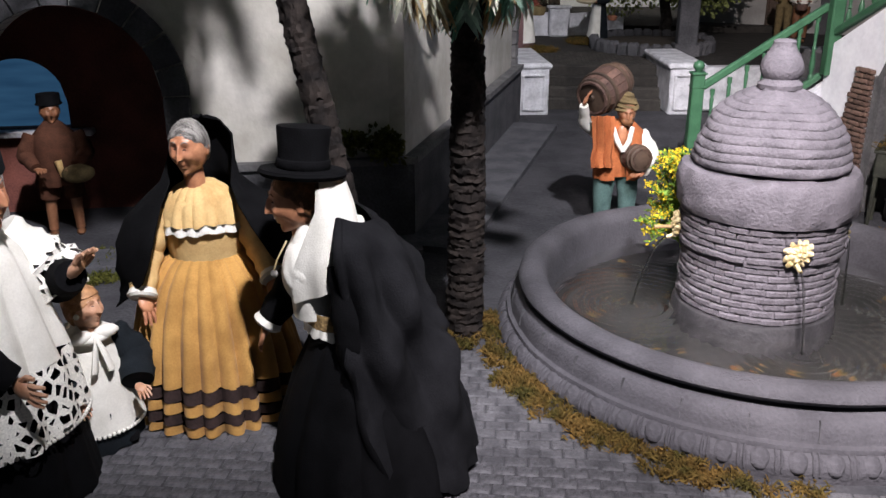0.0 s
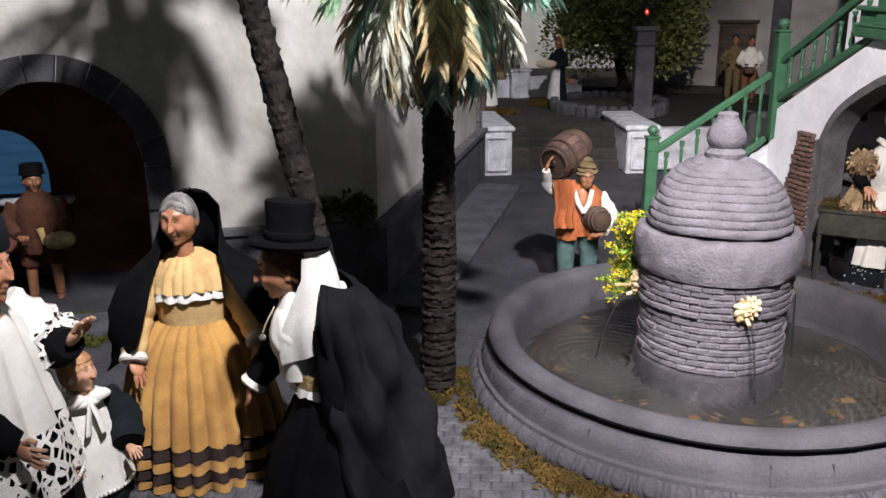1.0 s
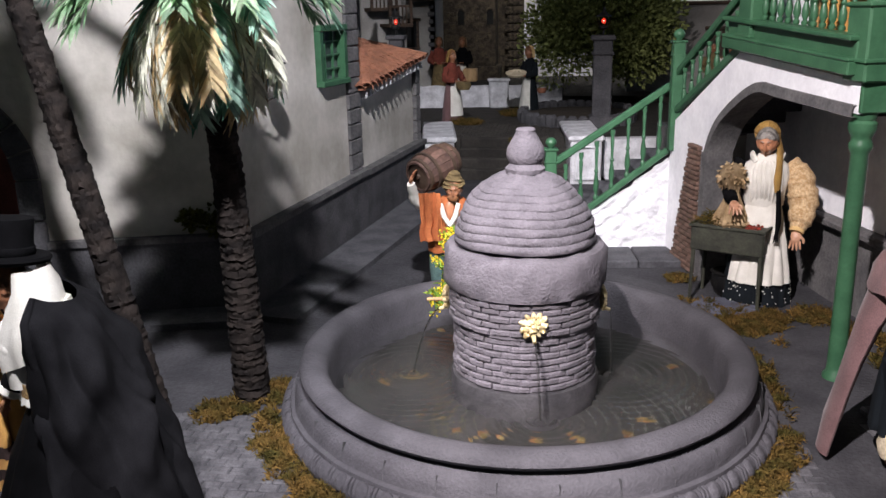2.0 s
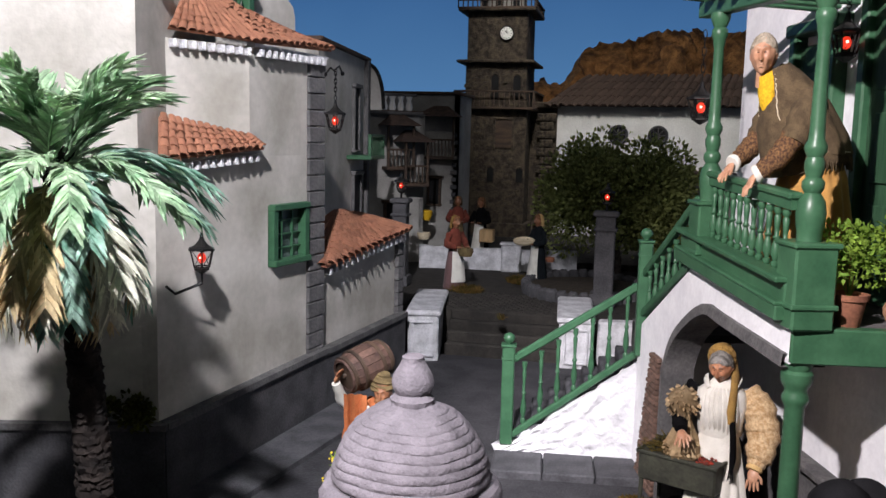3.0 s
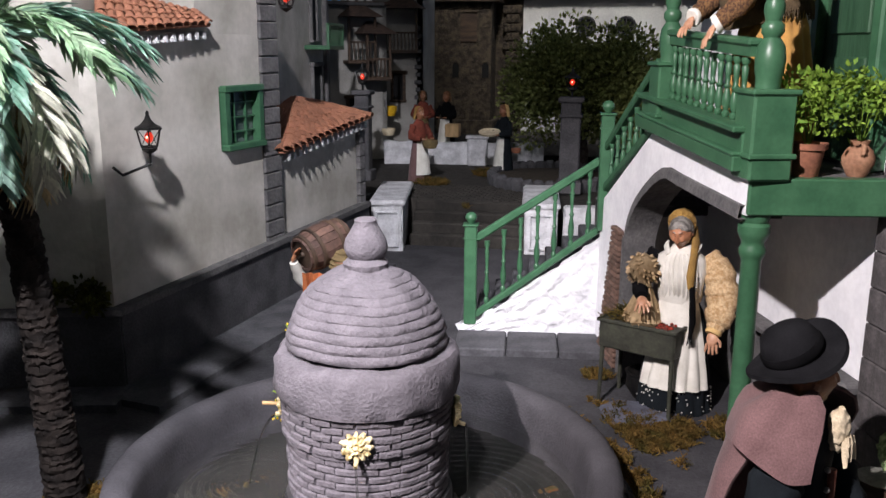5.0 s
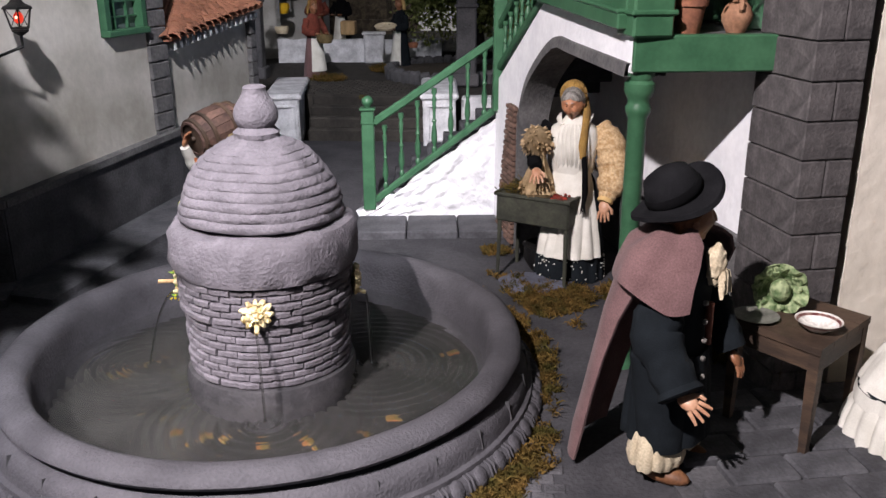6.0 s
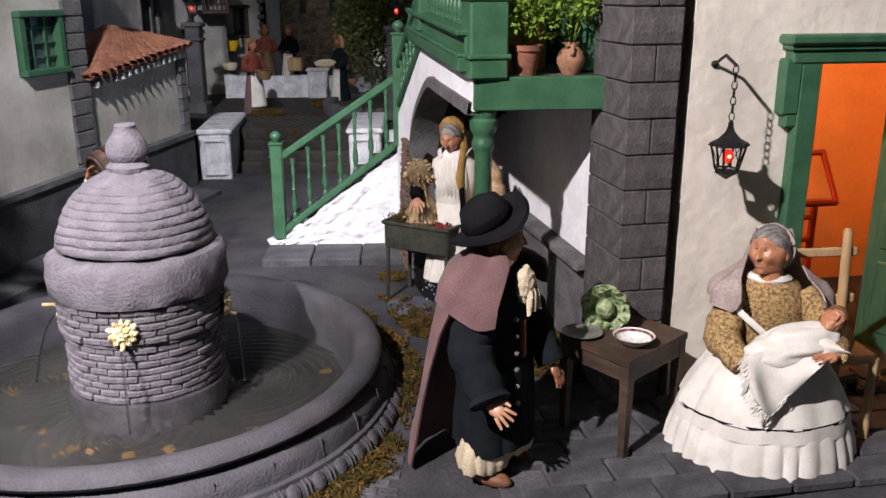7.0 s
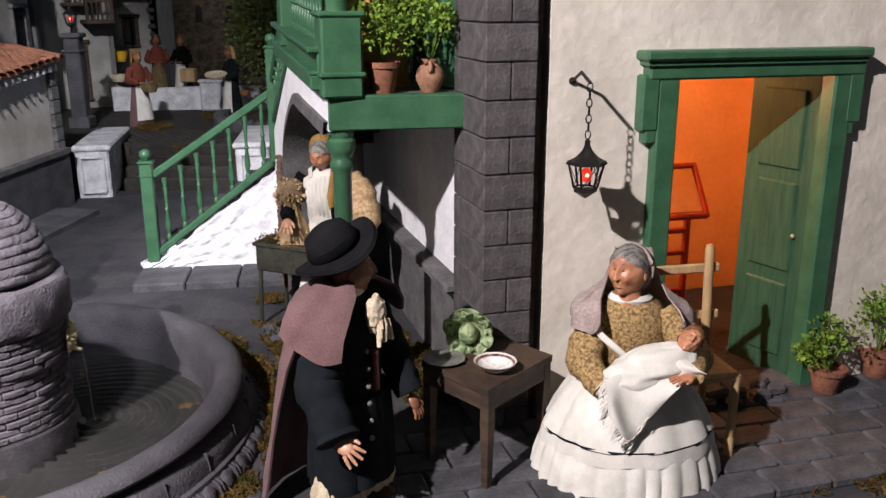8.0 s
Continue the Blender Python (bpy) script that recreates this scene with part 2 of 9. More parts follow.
    def data(self, name, mats, smooth=True, angle=40):
        me = bpy.data.meshes.new(name)
        me.from_pydata(self.v, [], self.f)
        for k in mats:
            me.materials.append(M[k] if isinstance(k, str) else k)
        me.polygons.foreach_set("material_index", self.s)
        if smooth:
            me.shade_smooth()
            me.set_sharp_from_angle(angle=radians(angle))
        me.update()
        return me


def thing(name, label, category, m=None, group="", kind=""):
    ob = new(name)
    ob.empty_display_size = 0.02
    if m:
        ob.matrix_world = m
    return tagged(ob, label, category, group, kind)


def part(name, mesh, mats, parent, label="", m=None, smooth=True, angle=40):
    me = mesh if isinstance(mesh, bpy.types.Mesh) else mesh.data(name, mats if isinstance(mats, (list, tuple)) else [mats], smooth, angle)
    ob = new(name, me)
    ob.parent = parent
    if m:
        ob.matrix_basis = m
    return tagged(ob, label)


def solid(name, mesh, mats, label, category, m=None, group="", kind="", angle=40, smooth=True):
    me = mesh if isinstance(mesh, bpy.types.Mesh) else mesh.data(name, mats if isinstance(mats, (list, tuple)) else [mats], smooth, angle)
    ob = new(name, me)
    if m:
        ob.matrix_world = m
    return tagged(ob, label, category, group, kind)


def wob3(p, scale, amp):
    return Vector(p) + noise.noise_vector(Vector(p) * scale) * amp


def frame2(p0, p1, z=0.0):
    """The pose of a wall that starts at p0 and runs to p1: x along it, y into it (to the left of its run), z up."""
    a = math.degrees(math.atan2(p1[1] - p0[1], p1[0] - p0[0]))
    return pose(p0[0], p0[1], z, 0, 0, a), math.hypot(p1[0] - p0[0], p1[1] - p0[1])


def wall_mesh(length, low, high, thick, holes=(), steps=()):
    """A wall along x, its face at y = 0, its body to y = thick. low, high: heights or functions of u. holes: (u0, u1, bottom, top) with top a height or a function of u."""
    fl = low if callable(low) else (lambda u: low)
    fh = high if callable(high) else (lambda u: high)
    us = {0.0, length, *steps}
    for u0, u1, b, t in holes:
        us |= {u0, u1}
        if callable(t):
            us |= {u0 + (u1 - u0) * i / 20 for i in range(21)}
    us = sorted(us)
    o = Mesh()
    for a, b in zip(us, us[1:]):
        mid = (a + b) / 2
        spans, cut = [], [h for h in holes if h[0] < mid < h[1]]
        z0, z1 = (fl(a), fl(b)), (fh(a), fh(b))
        for h in sorted(cut, key=lambda q: q[2]):
            t = h[3] if callable(h[3]) else (lambda u, k=h[3]: k)
            if h[2] > min(z0) + 1e-4:
                spans.append((z0, (h[2], h[2])))
            z0 = (t(a), t(b))
        spans.append((z0, z1))
        for (la, lb), (ta, tb) in spans:
            o.add([(a, 0, la), (b, 0, lb), (b, 0, tb), (a, 0, ta), (a, thick, la), (b, thick, lb), (b, thick, tb), (a, thick, ta)],
                  [(0, 1, 2, 3), (5, 4, 7, 6), (0, 4, 5, 1), (3, 2, 6, 7), (0, 3, 7, 4), (1, 5, 6, 2)])
    return o


def welded(o, name, mats, bevel=0.0):
    """The mesh of o with its inner faces taken out and its seams closed."""
    me = o.data(name, mats, False)
    bm = bmesh.new()
    bm.from_mesh(me)
    bmesh.ops.remove_doubles(bm, verts=bm.verts, dist=1e-5)
    seen, drop = {}, []
    for f in bm.faces:
        key = frozenset(v.index for v in f.verts)
        if key in seen:
            drop += [f, seen[key]]
        seen[key] = f
    bmesh.ops.delete(bm, geom=list(set(drop)), context="FACES")
    bm.to_mesh(me)
    bm.free()
    return me


def gz(y):
    """The height of the sloping street."""
    return 0.035 * (min(max(y, 0.3), 2.95) - 1.5)


def lerp(a, b, t):
    return a + (b - a) * t

# ---- setting ----


def wm(ob):
    return wm(ob.parent) @ ob.matrix_basis if ob.parent else ob.matrix_basis


def wpart(name, mesh, mats, parent, w, label="", smooth=True, angle=40):
    """A part placed by its pose in the world."""
    return part(name, mesh, mats, parent, label, wm(parent).inverted() @ w, smooth, angle)


def thing_at(name, label, category, m, group="", kind=""):
    ob = thing(name, label, category, None, group, kind)
    ob.matrix_basis = m
    return ob


def piece_box(s, bev, name, mats):
    return Mesh().box((0, 0, 0), s, bev).data(name, mats)


# street: one sheet, sloping up to the steps, with worn relief
o = Mesh()
xs = [-6, -2.5, -1.0] + [-0.7 + 0.035 * i for i in range(98)] + [3.2, 6]
ys = [-6, -2, 0.3, 0.8] + [1.0 + 0.035 * i for i in range(58)] + [3.3, 6, 10]
o.sheet([[(x, y, gz(y) + (0.0025 * noise.noise((x * 14, y * 14, 0)) if 0.9 < y < 3.0 else 0) - (0.3 if y > 3.2 else 0) - (0.06 if math.hypot((x - 0.950) / 0.94, y - 1.593) < 0.34 else 0)) for x in xs] for y in ys])
street = solid("ground", o, "ground", "dark grey worn stone street of the model town", "ground", kind="structure")

# sky painted on the back wall of the exhibit
m = bpy.data.materials.new("painted_sky")
m.use_nodes = True
nt = m.node_tree
bs = nt.nodes["Principled BSDF"]
tc, sep, ramp = nt.nodes.new("ShaderNodeTexCoord"), nt.nodes.new("ShaderNodeSeparateXYZ"), nt.nodes.new("ShaderNodeValToRGB")
mr, ns, mx = nt.nodes.new("ShaderNodeMapRange"), nt.nodes.new("ShaderNodeTexNoise"), nt.nodes.new("ShaderNodeMath")
mr.inputs["From Min"].default_value, mr.inputs["From Max"].default_value = 0.6, 2.4
ns.inputs["Scale"].default_value = 0.9
mx.operation = "MULTIPLY_ADD"
mx.inputs[1].default_value = 0.25
nt.links.new(tc.outputs["Object"], sep.inputs[0])
nt.links.new(tc.outputs["Object"], ns.inputs["Vector"])
nt.links.new(sep.outputs["Z"], mr.inputs["Value"])
nt.links.new(ns.outputs[0], mx.inputs[0])
nt.links.new(mr.outputs[0], mx.inputs[2])
nt.links.new(mx.outputs[0], ramp.inputs[0])
ramp.color_ramp.elements[0].color, ramp.color_ramp.elements[1].color = (0.13, 0.31, 0.58, 1), (0.050, 0.15, 0.36, 1)
nt.links.new(ramp.outputs[0], bs.inputs["Base Color"])
nt.links.new(ramp.outputs[0], bs.inputs["Emission Color"])
bs.inputs["Emission Strength"].default_value, bs.inputs["Roughness"].default_value = 0.72, 1.0
M["sky"] = m
o = Mesh()
arc = [(0.8 + 6.2 * math.sin(radians(a)), 2.6 + 6.2 * math.cos(radians(a))) for a in range(-80, 81, 5)]
o.sheet([[(x, y, z) for x, y in arc] for z in (-1.0, 0.5, 1.5, 2.55)])
solid("backdrop", o, "sky", "blue painted sky on the back wall", "backdrop", kind="structure")

# mountain of cork bark under the sky
o = Mesh()
rows = []
for j in range(31):
    v = j / 30
    r = []
    for i in range(141):
        u = i / 140
        x = 0.12 + 3.6 * u
        top = 1.13 + 0.06 * max(0, x - 0.3) + 0.28 * min(1, max(0, (x - 0.60) / 0.14)) + 0.06 * min(1, max(0, (x - 0.75) / 0.5)) + 0.05 * noise.noise((x * 3.1, 0, 4)) + 0.035 * noise.noise((x * 13, 0, 1)) - 0.2 * max(0, x - 2.2)
        p = Vector((x, 6.6 + 0.9 * v - 0.25 * noise.noise((x * 4, v * 3, 7)), lerp(0.3, top, v ** 0.75)))
        r.append(wob3(wob3(p, 9, 0.05), 26, 0.028))
    rows.append(r)
o.sheet(rows)
solid("mountain", o, "rock", "rugged reddish brown mountain of modelled rock", "mountain", kind="structure", angle=25)

# ---- left house ----
C0, C1 = (0.405, 1.885), (0.4985, 2.392)
SW, SL = frame2(C0, C1)[0], 0.489
QE = 0.556      # outer edge of the quoins
sdir = Vector((C1[0] - C0[0], C1[1] - C0[1], 0)).normalized()
snrm = Vector((sdir.y, -sdir.x, 0))
fdir = Vector((-1, -0.235, 0)).normalized()
fnrm = Vector((-fdir.y, fdir.x, 0)) * -1
if fnrm.y > 0:
    fnrm = -fnrm


def sp(u, z=0.0, out=0.0):
    p = Vector((*C0, 0)) + sdir * u + snrm * out
    return Vector((p.x, p.y, z))


def fp(u, z=0.0, out=0.0):
    p = Vector((*C0, 0)) + fdir * u + fnrm * out
    return Vector((p.x, p.y, z))


house = thing_at("house", "tall house of aged grey-white plaster with dark stone skirting", "house", pose(C0[0], C0[1], gz(C0[1])))
# the front wall runs from far left to the corner, so that its face looks at the street
FW, FL = frame2(fp(1.25)[:2], C0)
ARC_U, ARC_R, ARC_S = FL - 0.555, 0.182, 0.286


def arc_top(r):
    return lambda u: ARC_S + math.sqrt(max(0.0, r * r - (u - ARC_U) ** 2))


def fslot(u):
    return gz(FW.translation.y + (C0[1] - FW.translation.y) * u / FL)


RI = ARC_R - 0.032
wpart("wall", welded(wall_mesh(FL - 0.028, -0.06, 1.35, 0.07, [(ARC_U - RI, ARC_U + RI, -0.06, arc_top(RI))]), "wall", ["plaster"]), None, house, FW, "front wall with a round arch")
# dark arch surround of single stones
ring = [("up", i) for i in range(11)]
for i in range(11):
    a0, a1 = math.pi * i / 11 + 0.012, math.pi * (i + 1) / 11 - 0.012
    q = Mesh()
    n = 5
    vs, fs = [], []
    for k in range(n):
        a = lerp(a0, a1, k / (n - 1))
        for r in (RI, ARC_R + 0.012):
            for y in (-0.010, 0.072):
                vs.append((ARC_U + r * math.cos(a), y, ARC_S + r * math.sin(a)))
    for k in range(n - 1):
        b = 4 * k
        fs += [(b, b + 2, b + 6, b + 4), (b + 2, b + 3, b + 7, b + 6), (b + 3, b + 1, b + 5, b + 7), (b + 1, b, b + 4, b + 5)]
    fs += [(0, 1, 3, 2), (4 * n - 4, 4 * n - 2, 4 * n - 1, 4 * n - 3)]
    q.add(vs, fs)
    wpart("arch_stone", q, "skirt", house, FW)
for side in (-1, 1):
    for k in range(4):
        h = (ARC_S + 0.03) / 4
        q = piece_box((0.044, 0.082, h - 0.003), 0.003, "jamb_stone", ["skirt"])
        wpart("jamb_stone", q, None, house, FW @ pose(ARC_U + side * (RI + 0.022), 0.031, -0.03 + h * (k + 0.5)))
# skirting and ledge on the front
for a, b in ((0.02, ARC_U - ARC_R - 0.014), (ARC_U + ARC_R + 0.014, FL + 0.012)):
    q = wall_mesh(b - a, -0.06, lambda u, a=a: fslot(a + u) + 0.146, 0.02)
    wpart("skirting", welded(q, "skirting", ["skirt"]), None, house, FW @ pose(a, -0.012, 0))
    q = wall_mesh(b - a + 0.006, lambda u, a=a: fslot(a + u) + 0.146, lambda u, a=a: fslot(a + u) + 0.158, 0.026)
    wpart("ledge", welded(q, "ledge", ["quoin"]), None, house, FW @ pose(a, -0.019, 0))
# side wall and the tall block, which stands back from the lower walls
WIN = (0.338, 0.482, 0.408, 0.540)
wpart("wall", welded(wall_mesh(SL, -0.06, 0.645, 0.05, [WIN]), "wall", ["plaster"]), None, house, SW, "street wall")
KU = 0.275
wpart("wall", welded(wall_mesh(SL - KU, 0.645, 0.862, 0.05), "wall", ["plaster"]), None, house, SW @ pose(KU, 0, 0), "upper street wall")
K, Lp = sp(KU), sp(0.112, 0, -0.069)
UW, UL = frame2(Lp[:2], K[:2])
wpart("wall", welded(wall_mesh(UL, 0.6, 0.862, 0.04), "wall", ["plaster"]), None, house, UW, "upper gable wall")
T0 = fp(0.028)
tdir = (Lp - T0).normalized()
TW, TL = frame2(T0[:2], (T0 + tdir * 0.40)[:2])
wpart("wall", welded(wall_mesh(TL, 0.55, 1.35, 0.05, [(0.055, 0.115, 0.968, 1.13)]), "wall", ["plaster"]), None, house, TW, "side of the tall block")
wpart("wall", welded(wall_mesh(0.028, -0.06, 0.645, 0.05), "wall", ["plaster"]), None, house, frame2(fp(0.028)[:2], C0)[0])


def skirt_run(parent, w, length, y_of, h=0.146, th=0.02, out=0.016, nblock=0):
    wpart("skirting", welded(wall_mesh(length, -0.06, lambda u: gz(y_of(u)) + h, th), "skirting", ["skirt"]), None, parent, w @ pose(0, -out, 0))
    wpart("ledge", welded(wall_mesh(length, lambda u: gz(y_of(u)) + h, lambda u: gz(y_of(u)) + h + 0.013, th + 0.006), "ledge", ["quoin"]), None, parent, w @ pose(0, -out - 0.007, 0))


skirt_run(house, SW, QE, lambda u: C0[1] + sdir.y * u)
# single facing stones that stand proud of the skirting
random.seed(3)
for k in range(11):
    u, z = random.uniform(0.12, 0.48), random.choice((0.02, 0.06, 0.1))
    q = piece_box((random.uniform(0.03, 0.05), 0.006, 0.026), 0.002, "facing_stone", ["skirt"])
    wpart("facing_stone", q, None, house, SW @ pose(u, -0.0125, gz(C0[1] + u) + z + 0.012))
# window with green frame and muntins
win = wpart("window", Mesh().box((0, 0.006, 0.060), (0.015, 0.02, 0.120)).box((0.123, 0.006, 0.060), (0.015, 0.02, 0.120)).box((0.0615, 0.006, 0.120), (0.142, 0.026, 0.014), 0.002).box((0.0615, 0.004, 0.0), (0.142, 0.028, 0.013), 0.002), "green", house, SW @ pose(0.3515, -0.008, 0.4155), "green-painted wooden window")
for k in range(1, 3):
    part("muntin", Mesh().box((0.123 * k / 3, 0.012, 0.060), (0.0032, 0.006, 0.112)), "green", win)
for k in range(1, 4):
    part("muntin", Mesh().box((0.0615, 0.012, 0.120 * k / 4), (0.110, 0.005, 0.0032)), "green", win)
part("pane", Mesh().box((0.0615, 0.018, 0.060), (0.114, 0.002, 0.112)), "glass_dark", win)
w2 = wpart("window", Mesh().box((0.024, -0.004, 0.0), (0.060, 0.022, 0.010), 0.002).box((0.002, 0, 0.08), (0.008, 0.014, 0.16)).box((0.046, 0, 0.08), (0.008, 0.014, 0.16)).box((0.024, 0, 0.16), (0.060, 0.016, 0.010), 0.002), "green", house, TW @ pose(0.059, -0.004, 0.968), "small green window")
part("pane", Mesh().box((0.024, 0.012, 0.08), (0.04, 0.002, 0.155)), "glass_dark", w2)
# quoins of the street corner
z = gz(2.4) + 0.13
k = 0
while z < 0.85:
    h = 0.0365
    q = piece_box((0.067 + 0.003 * (k % 2), 0.03, h - 0.0022), 0.0022, "quoin_stone", ["quoin"])
    wpart("quoin_stone", q, None, house, SW @ pose((SL + QE) / 2, 0.007, z + h / 2))
    z += h
    k += 1
wpart("wall", Mesh().box((0.033, 0.06, 0.42), (0.064, 0.09, 0.88)), "plaster", house, SW @ pose(SL, 0, 0))


def tile_mesh(name, mats, seg=6):
    """A bent roof tile of unit length along y and unit width, wider at its lower end."""
    vs = []
    for y, r in ((0, 0.5), (1, 0.40)):
        for k in range(seg + 1):
            a = math.pi * k / seg
            vs.append((-r * math.cos(a), y, r * 0.75 * math.sin(a)))
    n = seg + 1
    vs2 = [(x * 0.84, y, z * 0.84 - 0.02) for x, y, z in vs]
    fs = [(k, k + 1, n + k + 1, n + k) for k in range(seg)]
    o = Mesh().add(vs + vs2, fs + [tuple(i + 2 * n for i in f[::-1]) for f in fs] + [(k + 1, k, 2 * n + k, 2 * n + k + 1) for k in range(seg)])
    return o.data(name, mats)


TILE, TILE_DARK = tile_mesh("roof_tile", ["terracotta"]), tile_mesh("roof_tile", ["darktile"])


def tiled_roof(parent, e0, e1, r1, r0, cols, rows, tile=TILE, under="terracotta", seed=1, name="roof"):
    """A roof between an eave e0-e1 and a ridge r0-r1, laid with bent tiles."""
    e0, e1, r0, r1 = Vector(e0), Vector(e1), Vector(r0), Vector(r1)
    rnd = random.Random(seed)
    up = (e1 - e0).cross(r0 - e0 if (r0 - e0).length > 1e-4 else r1 - e0).normalized()
    base = Mesh().sheet([[e0, e1], [r0, r1]], None, 0.006)
    roof = wpart(name, base, under, parent, Matrix())
    inv = wm(roof).inverted()
    for i in range(cols):
        for j in range(rows):
            u = (i + 0.5) / cols
            t0, t1 = j / rows - (0.10 / rows if j else 0.25 / rows), (j + 1.0) / rows
            a, b = e0.lerp(e1, u).lerp(r0.lerp(r1, u), t0), e0.lerp(e1, u).lerp(r0.lerp(r1, u), t1)
            wd = (e0.lerp(r0, t0 if t0 > 0 else 0) - e1.lerp(r1, t0 if t0 > 0 else 0)).length / cols * 0.98
            y = b - a
            if y.length < 1e-3 or wd < 2e-3:
                continue
            yd = y.normalized()
            x = yd.cross(up).normalized()
            lift = up * (0.003 + rnd.uniform(0, 0.0018))
            m = Matrix((x * wd * rnd.uniform(0.93, 1.06), y * rnd.uniform(1.02, 1.12) - up * 0.0045, up * wd)).transposed().to_4x4()
            m = Matrix.Translation(a + lift + x * rnd.uniform(-1, 1) * wd * 0.06) @ m
            ob = new("roof_tile", tile)
            ob.parent, ob.matrix_basis = roof, inv @ m
    return roof


def dentils(parent, p0, p1, z, n, out, h=0.016, mats="oldwhite"):
    p0, p1 = Vector(p0), Vector(p1)
    d = (p1 - p0).normalized()
    nr = Vector((d.y, -d.x, 0))
    L = (p1 - p0).length
    me = piece_box((L / n * 0.45, out, h), 0.0015, "eave_tooth", [mats])
    for i in range(n):
        p = p0.lerp(p1, (i + 0.5) / n) + nr * out * 0.5
        a = math.degrees(math.atan2(d.y, d.x))
        wpart("eave_tooth", me, None, parent, pose(p.x, p.y, lerp(z[0], z[1], (i + 0.5) / n), 0, 0, a))


def v3(p, z):
    return Vector((p[0], p[1], z))


# upper roof: over the gable wall and, steeper, over the street side
ap0, ap1 = sp(0.186, 0.953, -0.085), sp(0.254, 0.963, -0.085)
e_k, e_s, e_l = sp(KU - 0.006, 0.872, 0.022), sp(QE + 0.004, 0.884, 0.022), v3(sp(0.108, 0, -0.058), 0.880)
tiled_roof(house, e_l, e_k, ap1, ap0, 10, 6, seed=3)
tiled_roof(house, e_k, e_s, v3(sp(QE + 0.02, 0, -0.06), 0.902), ap1, 12, 6, seed=2)
dentils(house, sp(KU + 0.008, 0, 0), sp(QE - 0.01, 0, 0), (0.850, 0.854), 11, 0.02)
dentils(house, Lp, K, (0.852, 0.849), 9, 0.02)
wpart("fascia", Mesh().box(((KU + QE) / 2, -0.004, 0.864), (QE - KU, 0.02, 0.006)), "oldwhite", house, SW)
# lean-to roof over the projecting lower part
tiled_roof(house, sp(-0.012, 0.643, 0.022), sp(0.290, 0.662, 0.026), v3(K, 0.684), sp(0.075, 0.718, -0.052), 13, 5, seed=4)
dentils(house, sp(-0.005), sp(0.288), (0.622, 0.642), 13, 0.02)
# roof terrace with green balustrade and a curved parapet behind
par = Mesh()
poly = [(0, 0.80), (0.43, 0.80), (0.43, 0.98), (0.42, 1.005), (0.375, 1.032), (0.29, 1.045), (0.24, 1.052), (0.12, 1.070), (0, 1.10)]
par.prism(poly, 0, 0.03, pose(0, 0, 0, 90, 0, 0))
wpart("parapet", par, "plaster", house, SW @ pose(0.272, 0.20, 0), "curved parapet wall")
for k in range(5):
    q = Mesh().lathe([(0.006, 0), (0.011, 0.008), (0.006, 0.02), (0.012, 0.035), (0.006, 0.055), (0.010, 0.066), (0.010, 0.07)], 10)
    wpart("baluster", q, "green", house, SW @ pose(0.322 + 0.020 * k, 0.12, 0.952) @ Matrix.Scale(0.75, 4))
wpart("rail", Mesh().box((0.05, 0, 0), (0.15, 0.016, 0.012), 0.003), "green", house, SW @ pose(0.322, 0.12, 1.008))
wpart("rail_post", Mesh().box((0, 0, 0.04), (0.022, 0.022, 0.12), 0.003).ball((0, 0, 0.115), 0.014, 10, 7), "green", house, SW @ pose(0.437, 0.12, 0.925))
wpart("drainpipe", Mesh().tube([(0, 0, 0.9), (0, 0, 1.35)], 0.005, 8), "iron", house, TW @ pose(0.345, -0.006, 0))

# ---- annex with its own roof ----
annex = thing_at("annex_house", "low grey plastered annex with a terracotta tile roof", "house", pose(*sp(QE, 0)[:2], gz(2.5)))
AX0, AX1 = sp(QE), sp(0.985)
AW, AL = frame2(AX0[:2], AX1[:2])
wpart("wall", welded(wall_mesh(AL, -0.04, lambda u: 0.372 + 0.048 * u / AL, 0.05), "wall", ["plaster"]), None, annex, AW @ pose(0, 0.008, 0))
skirt_run(annex, AW, AL, lambda u: AX0.y + sdir.y * u, 0.143)
z = 0.06
while z < 0.41:
    q = piece_box((0.034, 0.03, 0.034), 0.002, "quoin_stone", ["quoin"])
    wpart("quoin_stone", q, None, annex, AW @ pose(AL - 0.012, 0.01, z))
    z += 0.036
tiled_roof(annex, sp(QE - 0.016, 0.390, 0.026), sp(0.992, 0.438, 0.026), sp(0.97, 0.468, -0.10), sp(0.80, 0.494, -0.10), 15, 9, seed=6)
tiled_roof(annex, sp(QE - 0.03, 0.392, -0.13), sp(QE - 0.016, 0.390, 0.026), sp(0.80, 0.494, -0.10), sp(0.795, 0.494, -0.11), 6, 8, seed=7)
dentils(annex, sp(QE + 0.002), sp(0.983), (0.370, 0.416), 16, 0.018)
wpart("end_wall", Mesh().box((AL + 0.006, 0.1, 0.2), (0.012, 0.2, 0.4)), "skirt", annex, AW)

# raised pavement along the house
o = Mesh()
o.prism([sp(-0.05, 0, 0.005)[:2], sp(-0.05, 0, 0.125)[:2], sp(0.9, 0, 0.135)[:2], sp(0.9, 0, 0.005)[:2]], -0.02, 0.0)
o.v = [(x, y, z + gz(y) + (0.012 if z == 0 else 0)) for x, y, z in o.v]
solid("pavement", o, "slab", "raised dark stone pavement beside the house", "pavement", kind="structure")
o = Mesh()
o.prism([fp(-0.02, 0, 0.004)[:2], fp(1.2, 0, 0.004)[:2], fp(1.2, 0, 0.09)[:2], fp(-0.02, 0, 0.09)[:2]], -0.03, 0.0)
o.v = [(x, y, z + gz(y) + (0.014 if z == 0 else 0)) for x, y, z in o.v]
